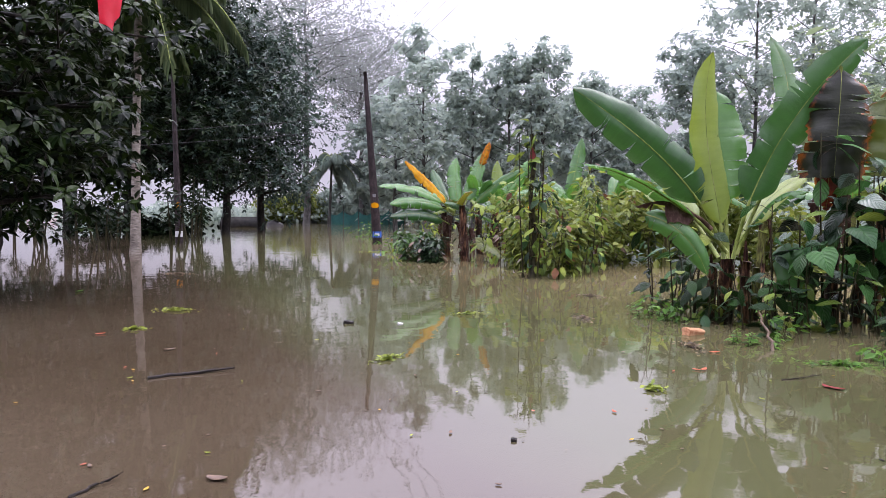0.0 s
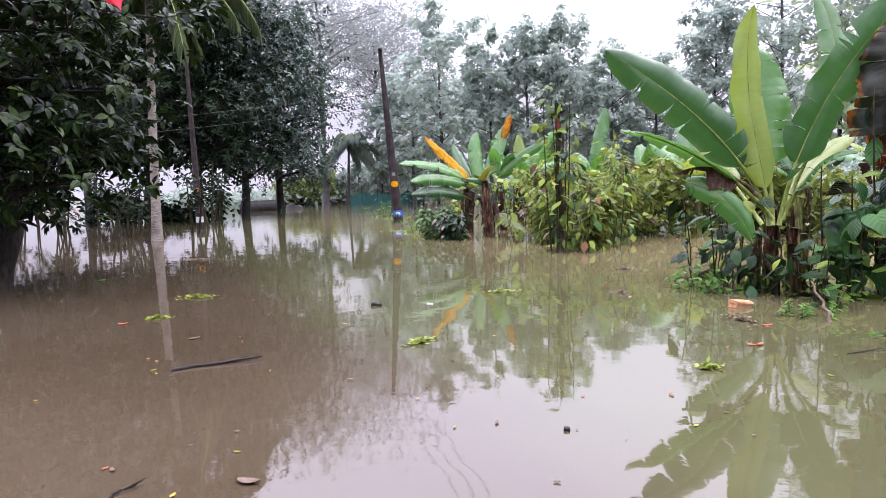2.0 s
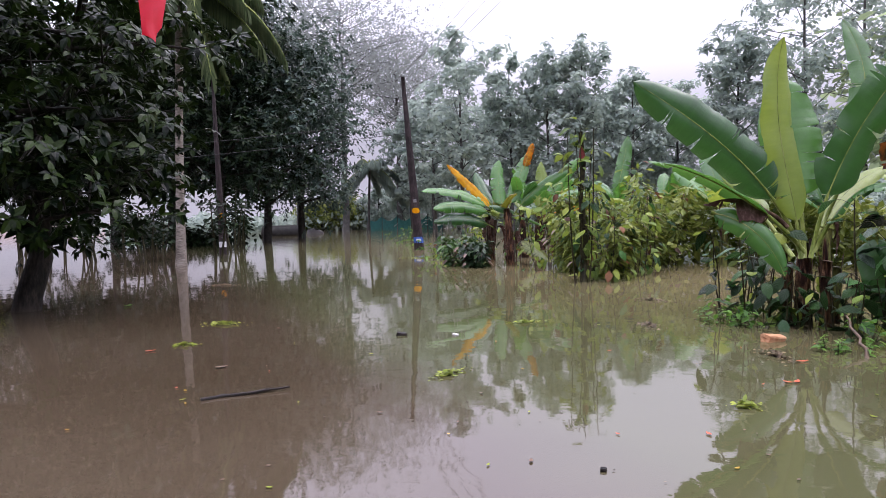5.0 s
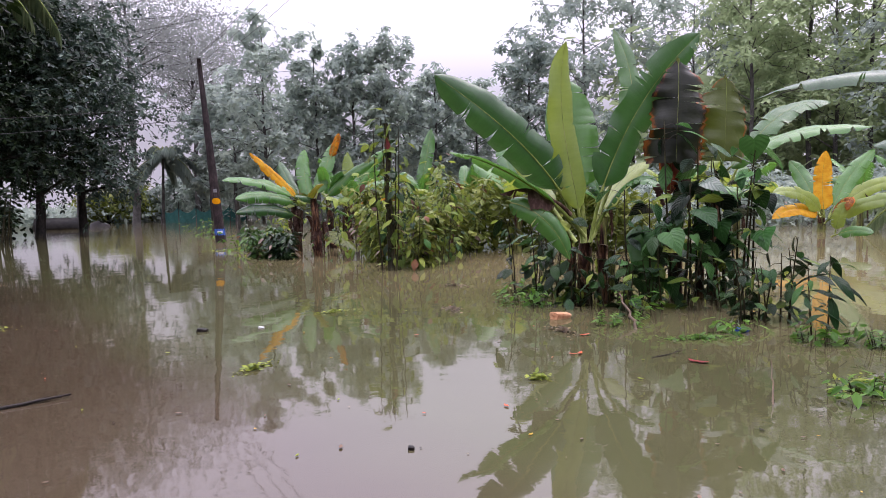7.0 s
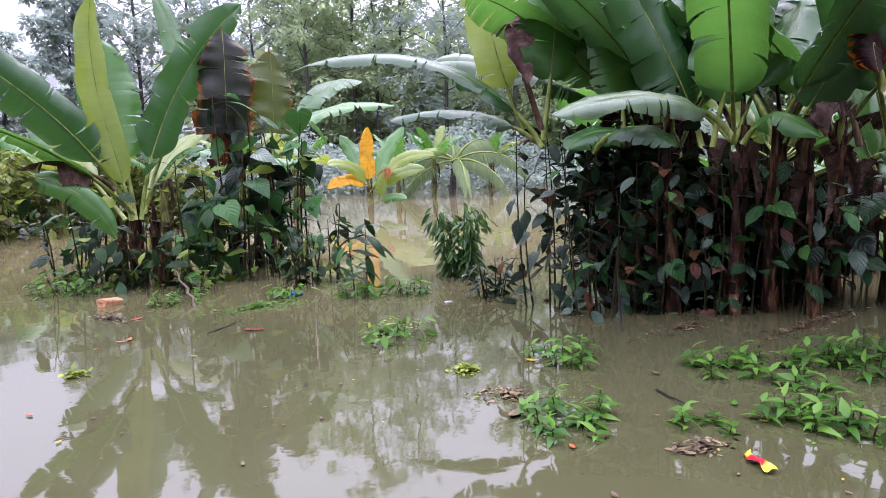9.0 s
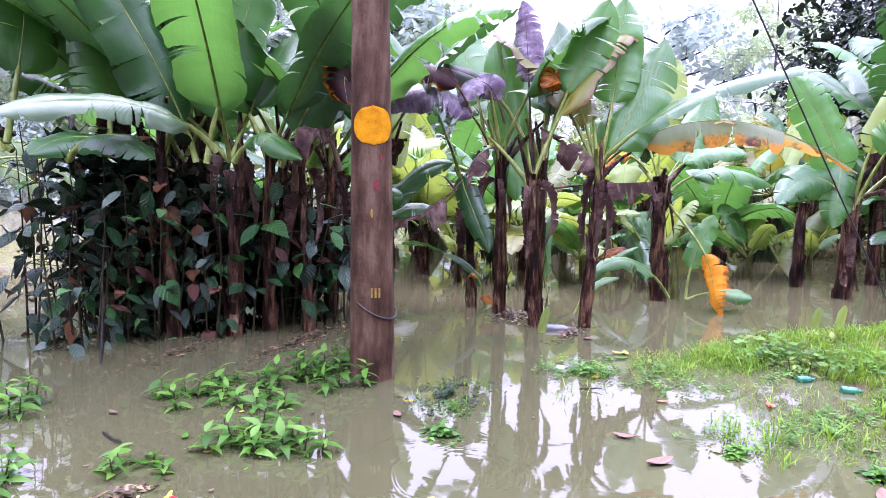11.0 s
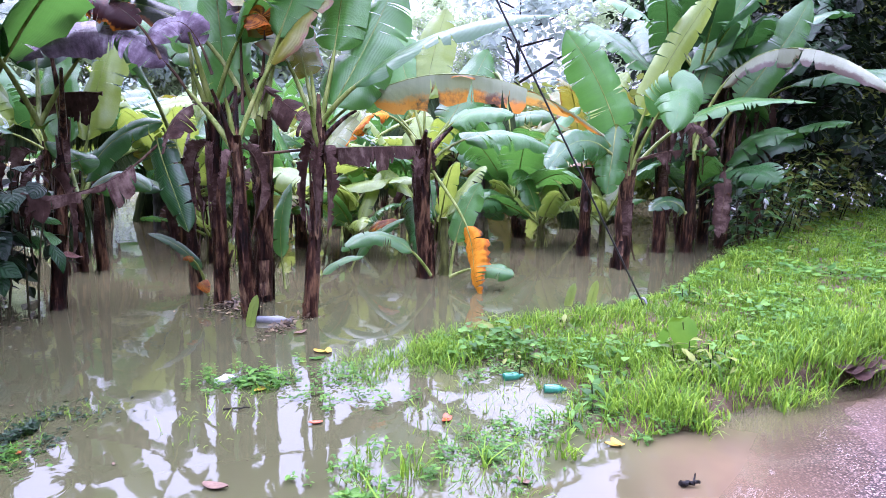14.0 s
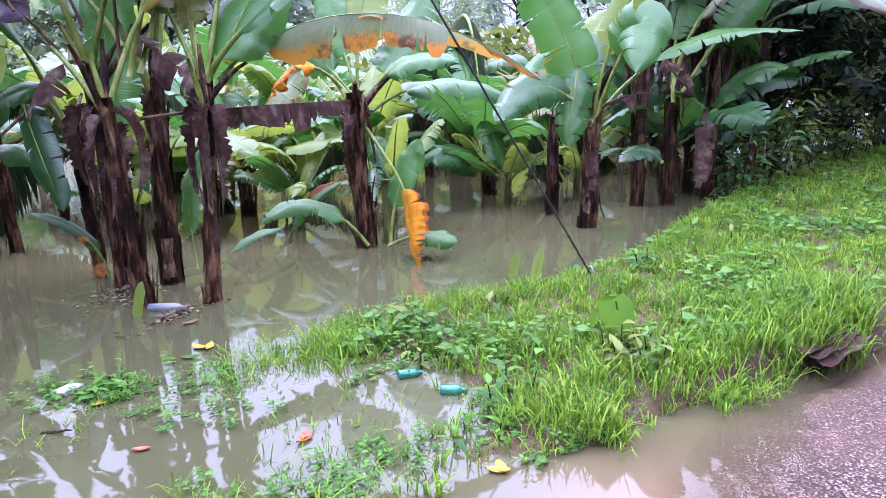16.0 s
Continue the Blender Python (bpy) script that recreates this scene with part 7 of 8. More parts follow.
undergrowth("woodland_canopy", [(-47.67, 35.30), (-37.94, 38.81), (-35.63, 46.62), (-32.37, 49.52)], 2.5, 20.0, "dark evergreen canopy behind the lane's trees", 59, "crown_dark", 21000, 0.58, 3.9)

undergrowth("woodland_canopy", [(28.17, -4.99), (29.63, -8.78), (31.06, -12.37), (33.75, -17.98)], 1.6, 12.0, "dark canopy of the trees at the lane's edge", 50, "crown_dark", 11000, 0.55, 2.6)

undergrowth("undergrowth", [(-42.35, 78.5), (-33.96, 78.5), (-22.78, 75.6)], 2.0, 5.0, "pale hazy foliage at the far end of the lane", 48, "crown_lace", 7000, 0.5, 0.6)

# far woods that close the place behind and beside the camera
for i, (x, y, h) in enumerate([(55, 4, 14), (58, -12, 13), (50, -28, 14), (34, -42, 14), (44, 22, 14)]):
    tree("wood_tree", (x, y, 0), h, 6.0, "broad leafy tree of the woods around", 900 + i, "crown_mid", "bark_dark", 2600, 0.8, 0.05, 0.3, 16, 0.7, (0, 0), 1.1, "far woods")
# invented trees out of view that cut the low skylight from behind
for i, (az, r, h) in enumerate([(168, 24, 13), (184, 20, 14), (200, 19, 13), (216, 18, 15), (232, 19, 13), (247, 18, 14), (262, 19, 13), (277, 20, 15), (292, 22, 13), (328, 24, 12)]):
    tree("wood_tree", (r * math.cos(radians(az)), r * math.sin(radians(az)), 0), h, 4.6, "unseen dark tree added behind the camera to block low sky", 920 + i, "crown_dense", "bark_dark", 2300, 0.75, 0.08, 0.3, 18, 0.7, (0, 0), 1.2, "lane woods")

# ---- grass verge ----
def verge_point(a, l):
    a, l = a + 2.863, l + 0.146
    return (0.722 * a + 0.6585 * l, 0.6585 * a - 0.722 * l)


rng = random.Random(77)
gr = Build()
gr.smooth = False


def blade_of_grass(x, y, z, hgt, wide, flat=0.6):
    """A bent, tapering blade in three steps."""
    az = rng.uniform(0, 2 * math.pi)
    d = Vector((math.cos(az), math.sin(az), 0))
    root = Vector((x, y, z - 0.01))
    out, rise = hgt * rng.uniform(0.2, 1.1) * flat * 1.6, hgt * rng.uniform(0.6, 1.05)
    p1 = root + d * out * 0.25 + Vector((0, 0, rise * 0.6))
    p2 = root + d * out * 0.65 + Vector((0, 0, rise))
    tip = root + d * out + Vector((0, 0, rise * rng.uniform(0.6, 1.1)))
    sd = Vector((-d.y, d.x, 0)) * (wide * 0.5)
    n0 = len(gr.v)
    gr.v.extend((root - sd, root + sd, p1 + sd, p1 - sd, p2 + sd * 0.7, p2 - sd * 0.7, tip))
    gr.f.extend(((n0, n0 + 1, n0 + 2, n0 + 3), (n0 + 3, n0 + 2, n0 + 4, n0 + 5), (n0 + 5, n0 + 4, n0 + 6)))
    gr.uv.extend((((0, 0),) * 4, ((0, 0),) * 4, ((0, 0),) * 3))


# tussocks: blades spring in bunches of one height, taller along the lane's edge
for _ in range(9500):
    l = 3.0 + 14 * rng.random() ** 1.9
    ed = verge_edge(l)
    a = rng.uniform(-0.14, ed + 0.1)
    x, y = verge_point(a, l)
    dens = noise.noise(Vector((x * 1.3, y * 1.3, 3.0))) + 0.5 * noise.noise(Vector((x * 4.1, y * 4.1, 5.0)))
    z = land(x, y)
    wet = drowned(a, l)
    shallow = step(4.6, 3.4, l)
    if l < 4.5 and a < 1.25 and rng.random() < 0.55 + 0.4 * step(4.5, 3.9, l):
        continue
    if z < -0.10 or (rng.random() < 0.93 * wet) or (rng.random() < 0.55 * shallow and dens < 0.25):
        continue
    if dens < -0.55 and rng.random() < 0.6:
        continue
    lush = 1.0 + 0.9 * dens + (0.5 if a < 0.35 else 0.0) - 0.45 * shallow
    tall = max(0.025, rng.uniform(0.05, 0.115) * lush)
    wide = rng.choice((0.004, 0.005, 0.007, 0.009)) * (1.0 + 0.06 * max(0.0, l - 5))
    r0 = rng.uniform(0.03, 0.075)
    for _ in range(rng.randrange(8, 17)):
        u, q = rng.uniform(0, 2 * math.pi), r0 * math.sqrt(rng.random())
        blade_of_grass(x + math.cos(u) * q, y + math.sin(u) * q, max(z, -0.05), tall * rng.uniform(0.6, 1.15) + max(0.0, -z) * 0.8, wide, rng.uniform(0.4, 0.9))
for (cx, cy), rx, ry, cnt in [((4.43, 1.38), 0.42, 0.24, 180), ((5.16, -0.59), 0.45, 0.35, 260), ((4.76, 0.62), 0.30, 0.22, 90), ((4.66, -0.75), 0.42, 0.28, 420), ((5.31, 0.61), 0.2, 0.1, 160), ((5.80, 0.24), 0.35, 0.2, 260), ((5.70, 0.16), 0.35, 0.2, 260)]:
    for _ in range(cnt):
        u, q = rng.uniform(0, 2 * math.pi), math.sqrt(rng.random())
        blade_of_grass(cx + math.cos(u) * q * rx, cy + math.sin(u) * q * ry, -0.02, rng.uniform(0.035, 0.085), rng.uniform(0.003, 0.006), 0.9)
tagged(new("verge_grass", gr.mesh("verge_grass", M["grass"])), "bright green wet grass on the verge", "grass", kind="stuff")
cov = Build()
cov.smooth = False
for _ in range(22000):
    l = 3.9 + 13 * rng.random() ** 1.5
    ed = verge_edge(l)
    a = rng.uniform(0.1, ed)
    x, y = verge_point(a, l)
    z = land(x, y)
    if z < 0.0 or noise.noise(Vector((x * 1.4, y * 1.4, 9.0))) < 0.45 * rng.random() - 0.12 * (l > 7):
        continue
    az = rng.uniform(0, 2 * math.pi)
    s = rng.choice((0.018, 0.025, 0.03, 0.04, 0.065)) * rng.uniform(0.8, 1.2) * (1.2 if l > 7 else 1.0)
    cov.leaf(Vector((x, y, z + rng.uniform(0.02, 0.13))), Vector((math.cos(az), math.sin(az), 0.1)), Vector((rng.gauss(0, 0.3), rng.gauss(0, 0.3), 1)), s, s * 0.8, 0.2, 0.1, True)
tagged(new("verge_herbs", cov.mesh("verge_herbs", M["weed"])), "low round-leaved herbs among the grass", "herbs", kind="stuff")


for i in range(46):
    l = 4.2 + 9 * rng.random() ** 1.3
    x, y = verge_point(rng.uniform(0.25, verge_edge(l) - 0.1), l)
    herb((x, y, max(0.0, land(x, y)) - 0.05), rng.uniform(0.09, 0.18), 3 + i % 4, "low leafy herb growing in the wet grass", 1300 + i, rng.uniform(0.05, 0.10), "shrub" if i % 3 else "weed", 0.10)
sprigs = Build()
sprigs.smooth = False
for _ in range(1500):
    l, a = rng.uniform(2.6, 6.5), rng.uniform(-0.1, 1.9)
    x, y = verge_point(a, l)
    if land(x, y) > 0.04 or noise.noise(Vector((x * 1.6, y * 1.6, 2.0))) + 0.5 * noise.noise(Vector((x * 5, y * 5, 4.0))) < 0.12:
        continue
    hgt, lean_x, lean_y = rng.uniform(0.02, 0.09), rng.gauss(0, 0.03), rng.gauss(0, 0.03)
    for j in range(8):
        s, az = j / 7, j * 2.1 + rng.random()
        ln = rng.uniform(0.018, 0.042)
        sprigs.leaf(Vector((x + lean_x * s, y + lean_y * s, hgt * s)), Vector((math.cos(az), math.sin(az), 0.35)), Vector((rng.gauss(0, 0.3), rng.gauss(0, 0.3), 1)), ln, ln * 0.42, 0.2, 0.15)
tagged(new("shallow_weeds", sprigs.mesh("shallow_weeds", M["weed"])), "thin green sprigs standing in the shallow water", "weeds", kind="stuff")


# ---- things floating and lying about ----
def floating_leaf(at, size, mat, turn, label, name="floating_leaf", aspect=0.45, curl=0.12, z=0.006, tilt=0.0, group="floating leaves"):
    c = Build()
    n, size = 7, size * 0.78
    rows, uvs = [], []
    for i in range(n + 1):
        s = i / n
        wd = size * aspect * 0.5 * math.sin(math.pi * min(1, s * 0.94 + 0.05)) ** 0.8
        lift = curl * size * (s - 0.45) ** 2 * 2
        rows.append([Vector(((s - 0.5) * size, v * wd, lift + abs(v) * curl * size * 0.35 + 0.002)) for v in (-1, -0.5, 0, 0.5, 1)])
        uvs.append([(s, 0.5 + 0.5 * v) for v in (-1, -0.5, 0, 0.5, 1)])
    c.grid(rows, uvs)
    c.grid([[p - Vector((0, 0, 0.0025)) for p in r][::-1] for r in rows], uvs)
    ob = tagged(new(name, c.mesh(name, M[mat])), label, "leaf", group)
    ob.matrix_world = pose(at[0], at[1], z, tilt, 0, turn)
    return ob


BROWN, YEL, RED, PALE = "small brown leaf floating on the water", "small yellow leaf floating on the water", "red-orange fallen leaf on the water", "pale tan dry leaf floating on the water"
for i, (p, sz, mt, lb) in enumerate([
    ((-2.08, 3.09), 0.17, "brown_leaf", BROWN), ((-5.83, 6.50), 0.14, "red_leaf", RED), ((-2.36, 2.88), 0.06, "yellow_leaf", YEL), ((-2.88, 3.07), 0.07, "brown_leaf", BROWN), ((-2.36, 3.42), 0.05, "algae", YEL),
    ((-4.48, 5.94), 0.16, "brown_leaf", BROWN), ((-9.21, 9.83), 0.30, "weed", "bright green leaf floating on the water"), ((1.75, 5.98), 0.16, "pink_paint", "pinkish wilted leaf on the water"), ((0.99, 7.24), 0.14, "red_leaf", RED), ((0.79, 6.42), 0.12, "red_leaf", RED),
    ((1.69, 6.03), 0.14, "pink_paint", "pinkish wilted leaf on the water"), ((0.72, 6.39), 0.10, "red_leaf", RED), ((2.20, 3.05), 0.17, "pale_leaf", PALE), ((2.14, 2.55), 0.07, "red_leaf", RED), ((3.12, 2.15), 0.06, "yellow_leaf", YEL), ((3.64, 2.36), 0.05, "yellow_leaf", YEL), ((3.23, 2.39), 0.10, "weed", "bright green leaf floating on the water"),
    ((3.33, 3.00), 0.10, "brown_leaf", BROWN), ((2.93, 3.73), 0.12, "yellow_leaf", YEL), ((2.66, 1.39), 0.08, "yellow_leaf", YEL),
    ((3.97, 1.53), 0.13, "pale_leaf", PALE), ((4.18, 0.29), 0.15, "pale_leaf", PALE), ((3.92, 0.09), 0.2, "pale_leaf", PALE), ((3.92, -0.85), 0.22, "pale_leaf", PALE), ((5.31, -1.57), 0.08, "red_leaf", RED), ((4.95, -1.29), 0.12, "yellow_leaf", YEL), ((4.58, -1.91), 0.06, "yellow_leaf", YEL), ((5.07, -0.47), 0.10, "red_leaf", RED), ((4.24, 1.27), 0.09, "red_leaf", RED), ((4.20, 1.56), 0.09, "yellow_leaf", YEL),
    ((6.29, 0.84), 0.14, "pale_leaf", PALE), ((5.93, 0.49), 0.14, "yellow_leaf", YEL), ((4.51, -0.91), 0.10, "pale_leaf", PALE), ((4.85, 0.14), 0.09, "red_leaf", RED), ((5.04, -0.48), 0.11, "red_leaf", RED), ((4.97, -1.30), 0.12, "yellow_leaf", YEL), ((5.91, 0.54), 0.14, "yellow_leaf", YEL), ((5.77, 0.50), 0.14, "weed", "bright green leaf floating on the water"), ((5.20, 0.60), 0.14, "yellow_leaf", YEL)]):
    floating_leaf(p, sz, mt, i * 47.0, lb)
# small flecks of litter
rng = random.Random(99)
flecks = [floating_leaf((0, -60), 0.05, mt, 0, "tiny %s leaf fleck on the water" % nm, "leaf_fleck", 0.5, 0.1, group="leaf flecks") for mt, nm in (("brown_leaf", "brown"), ("yellow_leaf", "yellow"), ("pale_leaf", "pale"), ("wet_wood", "black"), ("algae", "green"))]
spots = []
for i in range(150):
    d = 1.6 + 11 * rng.random() ** 1.3
    a = radians(rng.uniform(8, 128)) if i % 4 else radians(rng.uniform(50, 110))
    x, y = 0.3 + d * math.cos(a), 0.2 + d * math.sin(a)
    if land(x, y) > -0.02:
        continue
    spots.append((x, y))
for i, (x, y) in enumerate(spots):
    f = flecks[(0, 2, 0, 3, 1, 0, 4, 3, 2)[i % 9]]
    c = copy_thing(f, pose(x, y, 0.006, 0, 0, rng.uniform(0, 360)) @ Matrix.Scale(rng.uniform(0.25, 0.85), 4))
for i, f in enumerate(flecks):
    f.matrix_world = pose(-0.6 + 0.7 * i, 3.4 + 0.9 * (i % 2), 0.006, 0, 0, 40 * i)


rng = random.Random(91)
for i in range(64):
    r, ang = rng.uniform(2.4, 10.0), rng.uniform(-42, 34) if i % 3 else rng.uniform(-90, -30)
    x, y = 0.1 + r * math.cos(radians(105 + ang)), r * math.sin(radians(105 + ang))
    if land(x, y) < -0.05:
        floating_leaf((x, y), rng.uniform(0.025, 0.075), rng.choice(("brown_leaf", "brown_leaf", "yellow_leaf", "algae", "red_leaf", "pale_leaf")), rng.uniform(0, 360), "tiny leaf scrap floating on the water", group="leaf scraps")


def clump(name, at, rx, ry, label, mat, seed, count=160, leaf=0.06, turn=0.0):
    """A floating raft of weed or litter."""
    rng = random.Random(seed)
    c = Build()
    c.smooth = False
    for _ in range(count):
        a, r = rng.uniform(0, 2 * math.pi), abs(rng.gauss(0, 0.55))
        if noise.noise(Vector((math.cos(a) * r * 2.2, math.sin(a) * r * 2.2, seed))) < -0.12 or r > 1.5:
            continue
        ln = leaf * rng.uniform(0.5, 1.3)
        c.leaf(Vector((math.cos(a) * r * rx, math.sin(a) * r * ry, rng.uniform(-0.005, 0.04) * max(0.15, 1.2 - r))), Vector((rng.gauss(0, 1), rng.gauss(0, 1), 0.15)), Vector((rng.gauss(0, 0.3), rng.gauss(0, 0.3), 1)), ln, ln * 0.5, 0.2, 0.1)
    ob = tagged(new(name, c.mesh(name, M[mat])), label, "floating weed", kind="stuff")
    ob.matrix_world = pose(at[0], at[1], 0, 0, 0, turn)
    return ob


for i, (p, rx, ry, mt, lb) in enumerate([
    ((-6.15, 8.35), 0.36, 0.16, "algae", "floating mat of yellow-green weed"), ((-5.68, 6.89), 0.13, 0.07, "algae", "small floating tuft of yellow-green weed"), ((0.30, 5.60), 0.13, 0.08, "algae", "small floating tuft of yellow-green weed"), ((2.46, 3.88), 0.11, 0.1, "algae", "small floating tuft of yellow-green weed"),
    ((-0.39, 9.09), 0.28, 0.12, "litter", "floating raft of dark leaf litter"), ((-0.39, 11.56), 0.30, 0.10, "litter", "floating raft of dark leaf litter"), ((-9.66, 13.24), 0.45, 0.08, "litter", "floating raft of dark leaf litter"), ((-1.99, 9.13), 0.3, 0.06, "algae", "thin floating streak of green weed"), ((-2.16, 6.11), 0.25, 0.08, "algae", "thin floating streak of green weed"), ((-7.76, 22.01), 1.6, 0.35, "algae", "floating weed round a pole's foot"),
    ((2.36, 3.32), 0.2, 0.14, "litter", "floating raft of pale leaf litter"), ((2.61, 2.17), 0.16, 0.09, "litter", "floating raft of dark leaf litter"), ((2.05, 6.96), 0.5, 0.16, "weed", "floating green leaves round banana stems"), ((2.62, 5.18), 0.45, 0.16, "algae", "thin floating streak of green weed"), ((5.24, 2.98), 0.9, 0.12, "litter", "floating raft of dark leaf litter"), ((0.81, 7.46), 0.35, 0.12, "litter", "floating raft of dark leaf litter"),
    ((5.31, 0.68), 0.22, 0.12, "weed", "small patch of green weed in water"), ((4.18, -0.26), 0.08, 0.05, "weed", "small floating sprig of green weed"), ((4.16, -0.88), 0.10, 0.07, "weed", "small floating sprig of green weed"), ((3.81, 1.20), 0.14, 0.09, "weed", "small floating sprig of green weed"), ((6.42, 1.02), 0.10, 0.42, "litter", "floating raft of dark leaf litter"), ((6.9, 1.7), 0.3, 0.5, "litter", "floating raft of dark leaf litter"), ((4.4, 3.6), 0.5, 0.12, "litter", "floating raft of dark leaf litter")]):
    clump("floating_weed", p, rx, ry, lb, mt, 950 + i, int(2200 * rx * ry + 200), 0.05 if mt != "litter" else 0.042, i * 31 if rx < 0.5 else 0)
for i, (p, rx, ry, n) in enumerate([((4.43, 1.38), 0.42, 0.24, 1300), ((4.66, -0.75), 0.4, 0.26, 700), ((4.2, 1.25), 0.2, 0.12, 300), ((3.35, 2.05), 0.3, 0.2, 160), ((2.45, 2.95), 0.28, 0.2, 160), ((2.62, 5.1), 0.5, 0.2, 200)]):
    clump("floating_weed", p, rx, ry, "low mat of small-leaved green weed in shallow water", "shrub_dark" if i == 0 else "weed", 1950 + i, n, 0.026, 20 * i)
for i, (p, h, n, sp) in enumerate([((3.10, 3.58), 0.17, 8, 0.2), ((2.39, 2.84), 0.17, 8, 0.18), ((2.25, 2.71), 0.08, 5, 0.16), ((3.69, 2.80), 0.16, 7, 0.2), ((4.30, 2.43), 0.2, 7, 0.2), ((4.39, 2.19), 0.22, 8, 0.2), ((3.28, 2.10), 0.17, 6, 0.16), ((3.34, 1.85), 0.15, 8, 0.2), ((3.83, 2.33), 0.12, 5, 0.15), ((2.80, 2.30), 0.1, 4, 0.12), ((2.56, 5.06), 0.16, 3, 0.06), ((4.04, 2.74), 0.1, 5, 0.2), ((4.64, 2.33), 0.2, 6, 0.15), ((1.41, 7.78), 0.16, 8, 0.3), ((0.49, 9.57), 0.25, 9, 0.3), ((3.60, 6.40), 0.16, 7, 0.15), ((3.13, 6.67), 0.2, 7, 0.2), ((5.33, 0.67), 0.07, 5, 0.12)]):
    herb((*p, 0), h * 0.72, n, "fresh green herb with pointed leaves rising from shallow water", 970 + i, 0.10 if i < 12 else 0.085, "weed", sp)


def stick(name, a, b, r, mat, label, z0=0.0, z1=0.02, category="stick"):
    rng = random.Random(int(abs(a[0] * 100)))
    q = Build()
    pa, pb = Vector((*a, z0)), Vector((*b, z1))
    n = 9
    pts = [pa.lerp(pb, i / n) + Vector((rng.uniform(-1, 1), rng.uniform(-1, 1), 0.3 * rng.random())) * r * 1.2 for i in range(n + 1)]
    q.tube(pts, [r * (1.1 - 0.6 * i / n) for i in range(n + 1)], 7, True, 0.12, rng)
    k = pts[6]
    q.tube([k, k + (pb - pa).normalized() * 0.06 + Vector((0.03, 0.05, 0.02))], [r * 0.5, r * 0.2], 5)
    return tagged(new(name, q.mesh(name, M[mat])), label, category)


stick("floating_stick", (-3.90, 4.87), (-3.34, 5.34), 0.018, "wet_wood", "long wet black stick floating on the water")
stick("floating_stick", (-2.68, 2.70), (-2.60, 2.97), 0.010, "wet_wood", "thin dark twig floating on the water")
stick("red_stick", (1.79, 4.74), (1.95, 5.16), 0.007, "brown_leaf", "thin red-brown stalk standing in the water", -0.05, 0.22)
stick("leaning_stake", (3.94, 3.82), (4.37, 4.22), 0.014, "wet_wood", "thin dark stake among the climbers", -0.1, 0.45, "stake")
stick("fallen_stalk", (1.62, 7.49), (1.61, 8.43), 0.018, "brown_leaf", "reddish banana stalk leaning in the water", -0.02, 0.3)
stick("floating_stick", (3.10, 2.82), (2.99, 2.53), 0.008, "wet_wood", "thin dark twig floating on the water")
stick("floating_stick", (1.39, 6.19), (1.76, 6.41), 0.006, "wet_wood", "thin dark twig floating on the water")
stick("floating_stick", (4.90, 0.66), (4.92, 0.52), 0.006, "wet_wood", "thin dark twig floating on the water")
stick("floating_twig", (4.64, -1.54), (4.64, -1.62), 0.012, "wet_wood", "short black twig on the wet lane", 0.01, 0.02)

# broken brick by the banana stems
def lump(name, at, size, mat, label, category, seed, z=0.0, turn=0.0):
    bm = bmesh.new()
    bmesh.ops.create_cube(bm, size=1.0)
    bmesh.ops.subdivide_edges(bm, edges=bm.edges[:], cuts=3, use_grid_fill=True)
    for v in bm.verts:
        n = noise.noise_vector(v.co * 2.3 + Vector((seed, 0, 0)))
        r = v.co.length / 0.866
        v.co = Vector(v.co * (1 - 0.04 * r ** 6)) + n * 0.13
        v.co = Vector((v.co.x * size[0], v.co.y * size[1], v.co.z * size[2]))
    me = bpy.data.meshes.new(name)
    bm.to_mesh(me)
    bm.free()
    me.materials.append(M[mat])
    me.polygons.foreach_set("use_smooth", [category != "brick"] * len(me.polygons))
    ob = tagged(new(name, me), label, category)
    ob.matrix_world = pose(at[0], at[1], z, 4, 6, turn)
    return ob


lump("broken_brick", (0.90, 8.28), (0.24, 0.13, 0.10), "orange_brick", "broken orange brick lying half in the water", "brick", 3, 0.02, 35)
lump("black_float", (-0.62, 4.10), (0.035, 0.03, 0.025), "wet_wood", "small black lump floating on the water", "debris", 5, 0.005)
lump("black_float", (-3.31, 7.94), (0.12, 0.06, 0.05), "wet_wood", "small black lump floating on the water", "debris", 6, 0.01)
lump("white_scrap", (5.29, 0.87), (0.13, 0.07, 0.03), "white_paint", "flat white plastic scrap floating on the water", "litter", 7, 0.005)
lump("white_scrap", (3.62, 5.74), (0.08, 0.04, 0.02), "white_paint", "flat white plastic scrap floating on the water", "litter", 8, 0.005)
lump("blue_scrap", (2.63, 7.26), (0.12, 0.07, 0.06), "blue_plastic", "crumpled blue plastic scrap in the water", "litter", 9, 0.01)
lump("white_scrap", (-2.66, 8.07), (0.07, 0.05, 0.02), "white_paint", "flat white plastic scrap floating on the water", "litter", 10, 0.005)


def bottle(at, length, r, mat, label, turn, cap):
    ob = thing("plastic_bottle", label, "bottle", (at[0], at[1], 0.015))
    b = Build()
    prof = [(0, 0.2), (0.01, 0.85), (0.04, 1.0), (0.2, 0.97), (0.22, 1.0), (0.45, 0.96), (0.47, 1.0), (0.7, 1.0), (0.82, 0.75), (0.9, 0.36), (1.0, 0.34)]
    b.tube([Vector((length * (s - 0.5), 0, 0)) for s, _ in prof], [r * q for _, q in prof], 14)
    part("bottle_body", b, M[mat], ob)
    c = Build()
    c.tube([Vector((length * 0.5, 0, 0)), Vector((length * 0.56, 0, 0))], [r * 0.42, r * 0.42], 12)
    part("cap", c, M[cap], ob)
    ob.rotation_euler = (0, 0, radians(turn))
    return ob


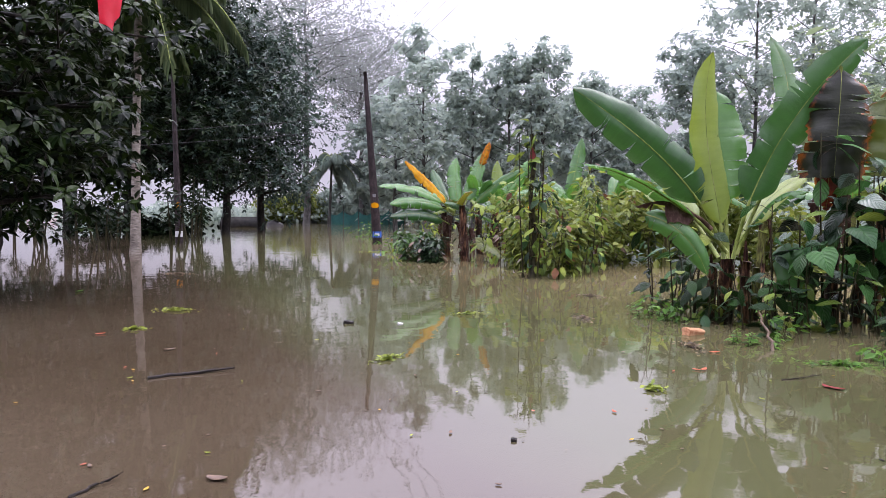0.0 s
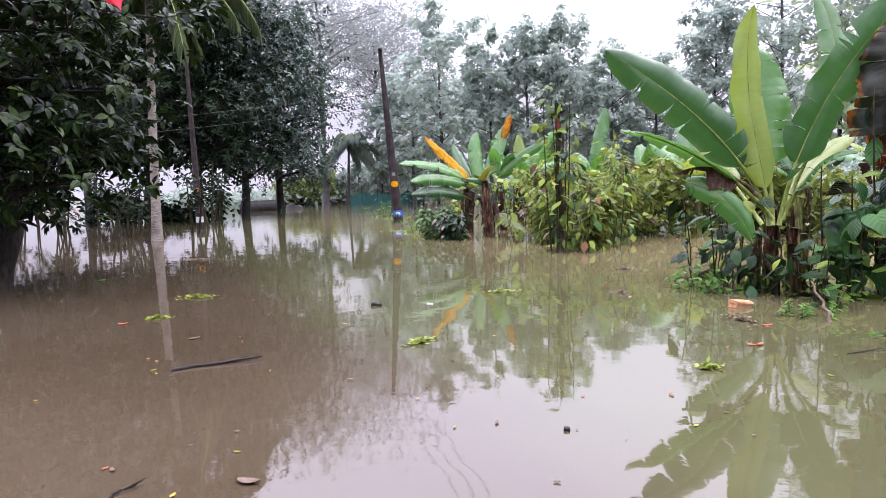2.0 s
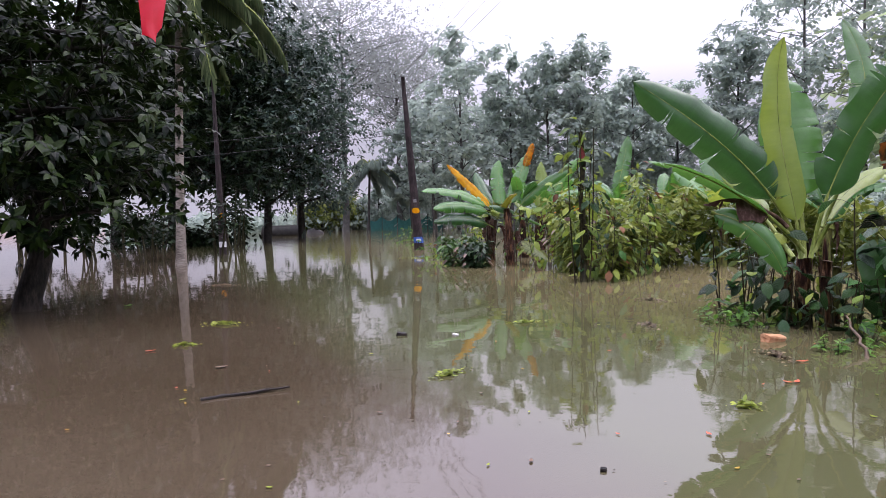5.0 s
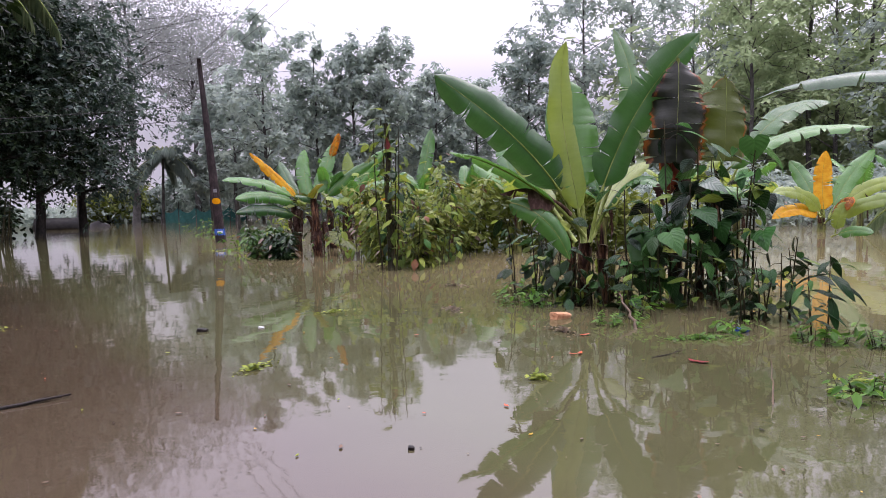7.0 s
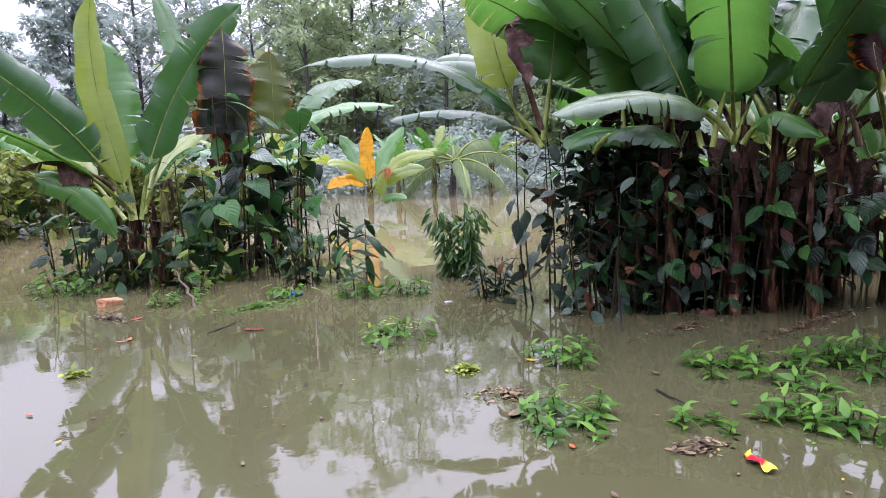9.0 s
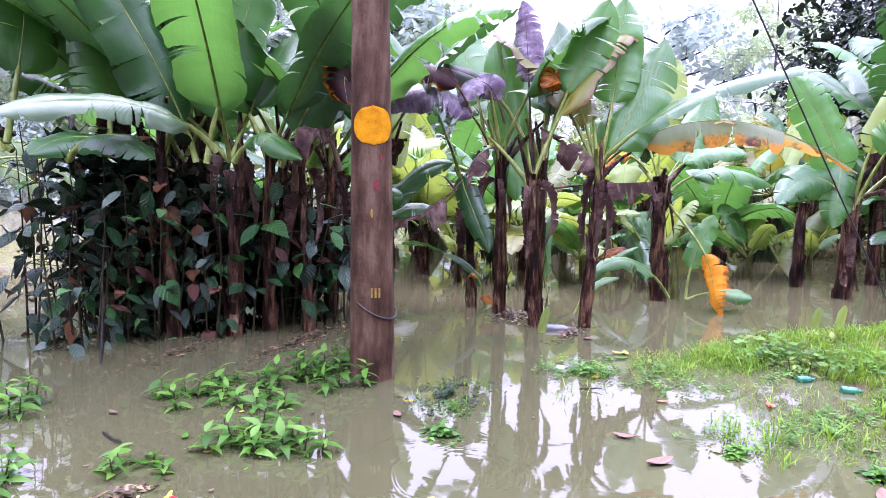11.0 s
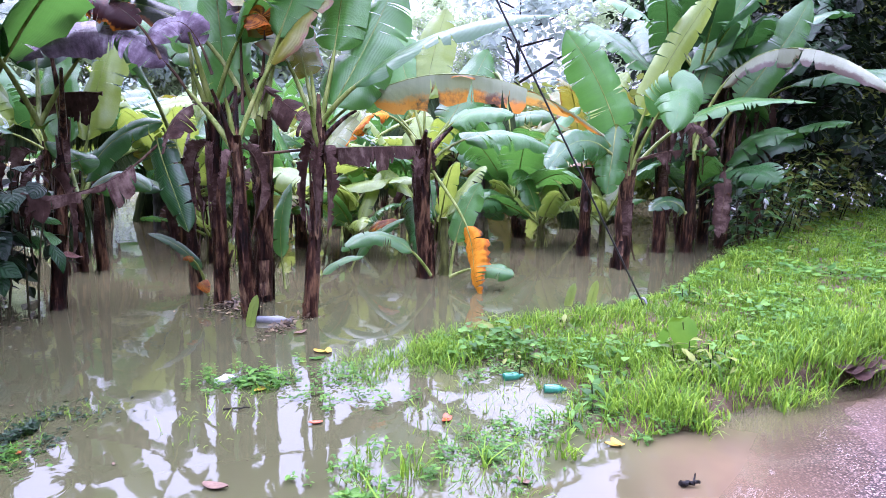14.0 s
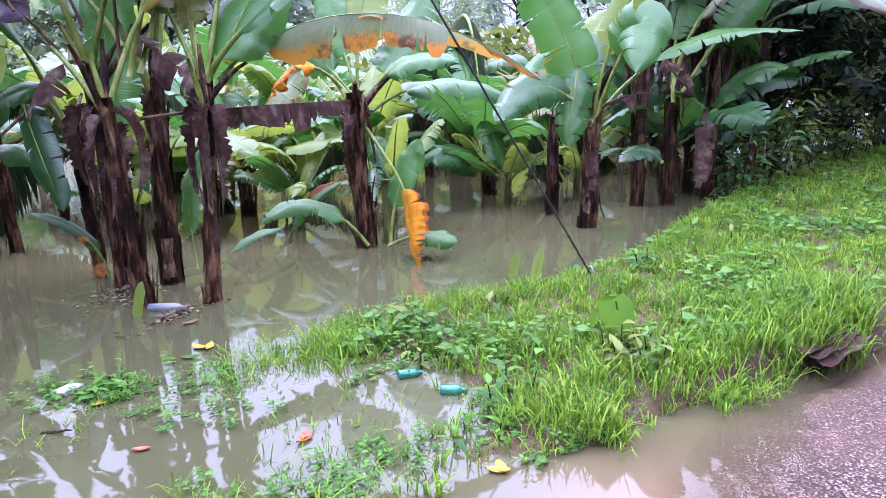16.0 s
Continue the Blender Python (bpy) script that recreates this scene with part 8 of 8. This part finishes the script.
bottle((6.52, 1.16), 0.25, 0.033, "clear_plastic", "cloudy clear plastic bottle floating by banana stems", -75, "clear_plastic")
bottle((5.73, -0.74), 0.12, 0.026, "green_plastic", "green plastic bottle floating at the verge", -60, "green_plastic")
bottle((5.58, -0.99), 0.12, 0.028, "green_plastic", "green plastic bottle floating at the verge", -80, "green_plastic")

wr = thing("snack_wrapper", "crumpled red and yellow snack wrapper on the water", "wrapper", (*(2.65, 1.91), 0.004))
for k, (mt, x0, x1) in enumerate((("yellow_plastic", -0.10, -0.03), ("red_plastic", -0.03, 0.05), ("yellow_plastic", 0.05, 0.09))):
    q = Build()
    rows = []
    for i in range(7):
        s = x0 + (x1 - x0) * i / 6
        wd = 0.014 + 0.02 * abs(math.sin(s * 30 + 1.2))
        rows.append([Vector((s, v * wd, 0.012 + 0.01 * math.sin(40 * s + 3 * v) + 0.008 * v * v)) for v in (-1, -0.5, 0, 0.5, 1)])
    q.grid(rows, [[(0, 0)] * 5] * 7)
    part("foil_panel", q, M[mt], wr)
wr.rotation_euler = (0, 0, radians(65))

# red pennant hanging over the lane
pen = thing("red_pennant", "red plastic pennant hanging from a thin string", "pennant", (0, 0, 0))
pa, pb, pc = (-7.22, 8.15, 4.75), (-6.76, 8.27, 4.75), (-6.96, 8.17, 3.98)
q = Build()
rows = []
for i in range(10):
    s = i / 9
    l0, r0 = Vector(pa).lerp(Vector((-7.17, 8.13, 4.11)), s), Vector(pb).lerp(Vector((-6.87, 8.21, 4.19)), s)
    row = [l0.lerp(r0, v / 6) + Vector((0.25, 0.9, 0)) * (0.02 * math.sin(v * 1.7 + s * 2)) for v in range(7)]
    if i == 9:
        row = [p.lerp(Vector(pc), 1 - abs(v - 3) / 3) for v, p in enumerate(row)]
    rows.append(row)
q.grid(rows, [[(0, 0)] * 7] * 10)
part("cloth", q, M["red_plastic"], pen)
q = Build()
q.tube([Vector(pa) + Vector((-6, 1.0, 1.0)), Vector(pa), Vector(pb), Vector(pb) + Vector((5, 1.5, 1.2))], [0.006] * 4, 5, False)
part("string", q, M["wire"], pen)

# fallen sheath at the lane's edge, taro leaf and shoots on the verge
sh = thing("fallen_sheath", "curled dark brown banana sheath on the wet verge", "sheath", (*(6.21, -2.80), 0.06))
for k in range(3):
    q = Build()
    rows = []
    for i in range(9):
        s = i / 8 - 0.5
        rows.append([Vector((s * 0.5, v * 0.05 + 0.05 * k - 0.05, 0.02 + 0.03 * v * v + 0.03 * math.sin(i * 0.9 + k) * 0.5 + 0.012 * k)) for v in (-1, -0.4, 0.4, 1)])
    q.grid(rows, [[(0, 0)] * 4] * 9)
    part("husk", q, M["ban_dead"], sh)
sh.rotation_euler = (0, 0, radians(-35))
tr = thing("taro_plant", "single heart-shaped taro leaf in the grass", "taro plant", (*(6.15, -1.74), 0.05))
q = Build()
q.tube([(0, 0, 0), (0.02, -0.02, 0.16), (0, 0, 0.26)], [0.008, 0.006, 0.004], 6)
part("stalk", q, M["ban_rib"], tr)
for k, (ln, az, up) in enumerate(((0.26, 200, 0.27), (0.15, 110, 0.2), (0.12, 140, 0.12))):
    q = Build()
    d = Vector((math.cos(radians(az)), math.sin(radians(az)), 0))
    q.leaf(Vector((0, 0, up)) - d * 0.04 + (Vector((-0.02, 0.12, 0)) if k else Vector((0, 0, 0))), d * 0.5 + Vector((0, 0, -0.8)), d + Vector((0, 0, 0.6)), ln, ln * 0.75, 0.1, 0.15, True)
    part("leaf", q, M["grass"], tr)
for i, (p, h) in enumerate([((6.34, 1.27), 0.24), ((7.53, -1.20), 0.26), ((6.77, -1.49), 0.15), ((9.50, -3.70), 0.2), ((7.65, -1.02), 0.2)]):
    ob = thing("green_shoot", "upright bright green banana shoot", "shoot", (*p, 0), "green shoots")
    banana_leaf(ob, [Vector((0, 0, -0.05)), Vector((0.01, -0.02, h * 0.5)), Vector((0.03, -0.06, h))], 0.08, "ban_new", (-1, 0, 0.1), 0.1, 0.3, 0.2, 0, 0.0, 990 + i, rib_r=0.005)
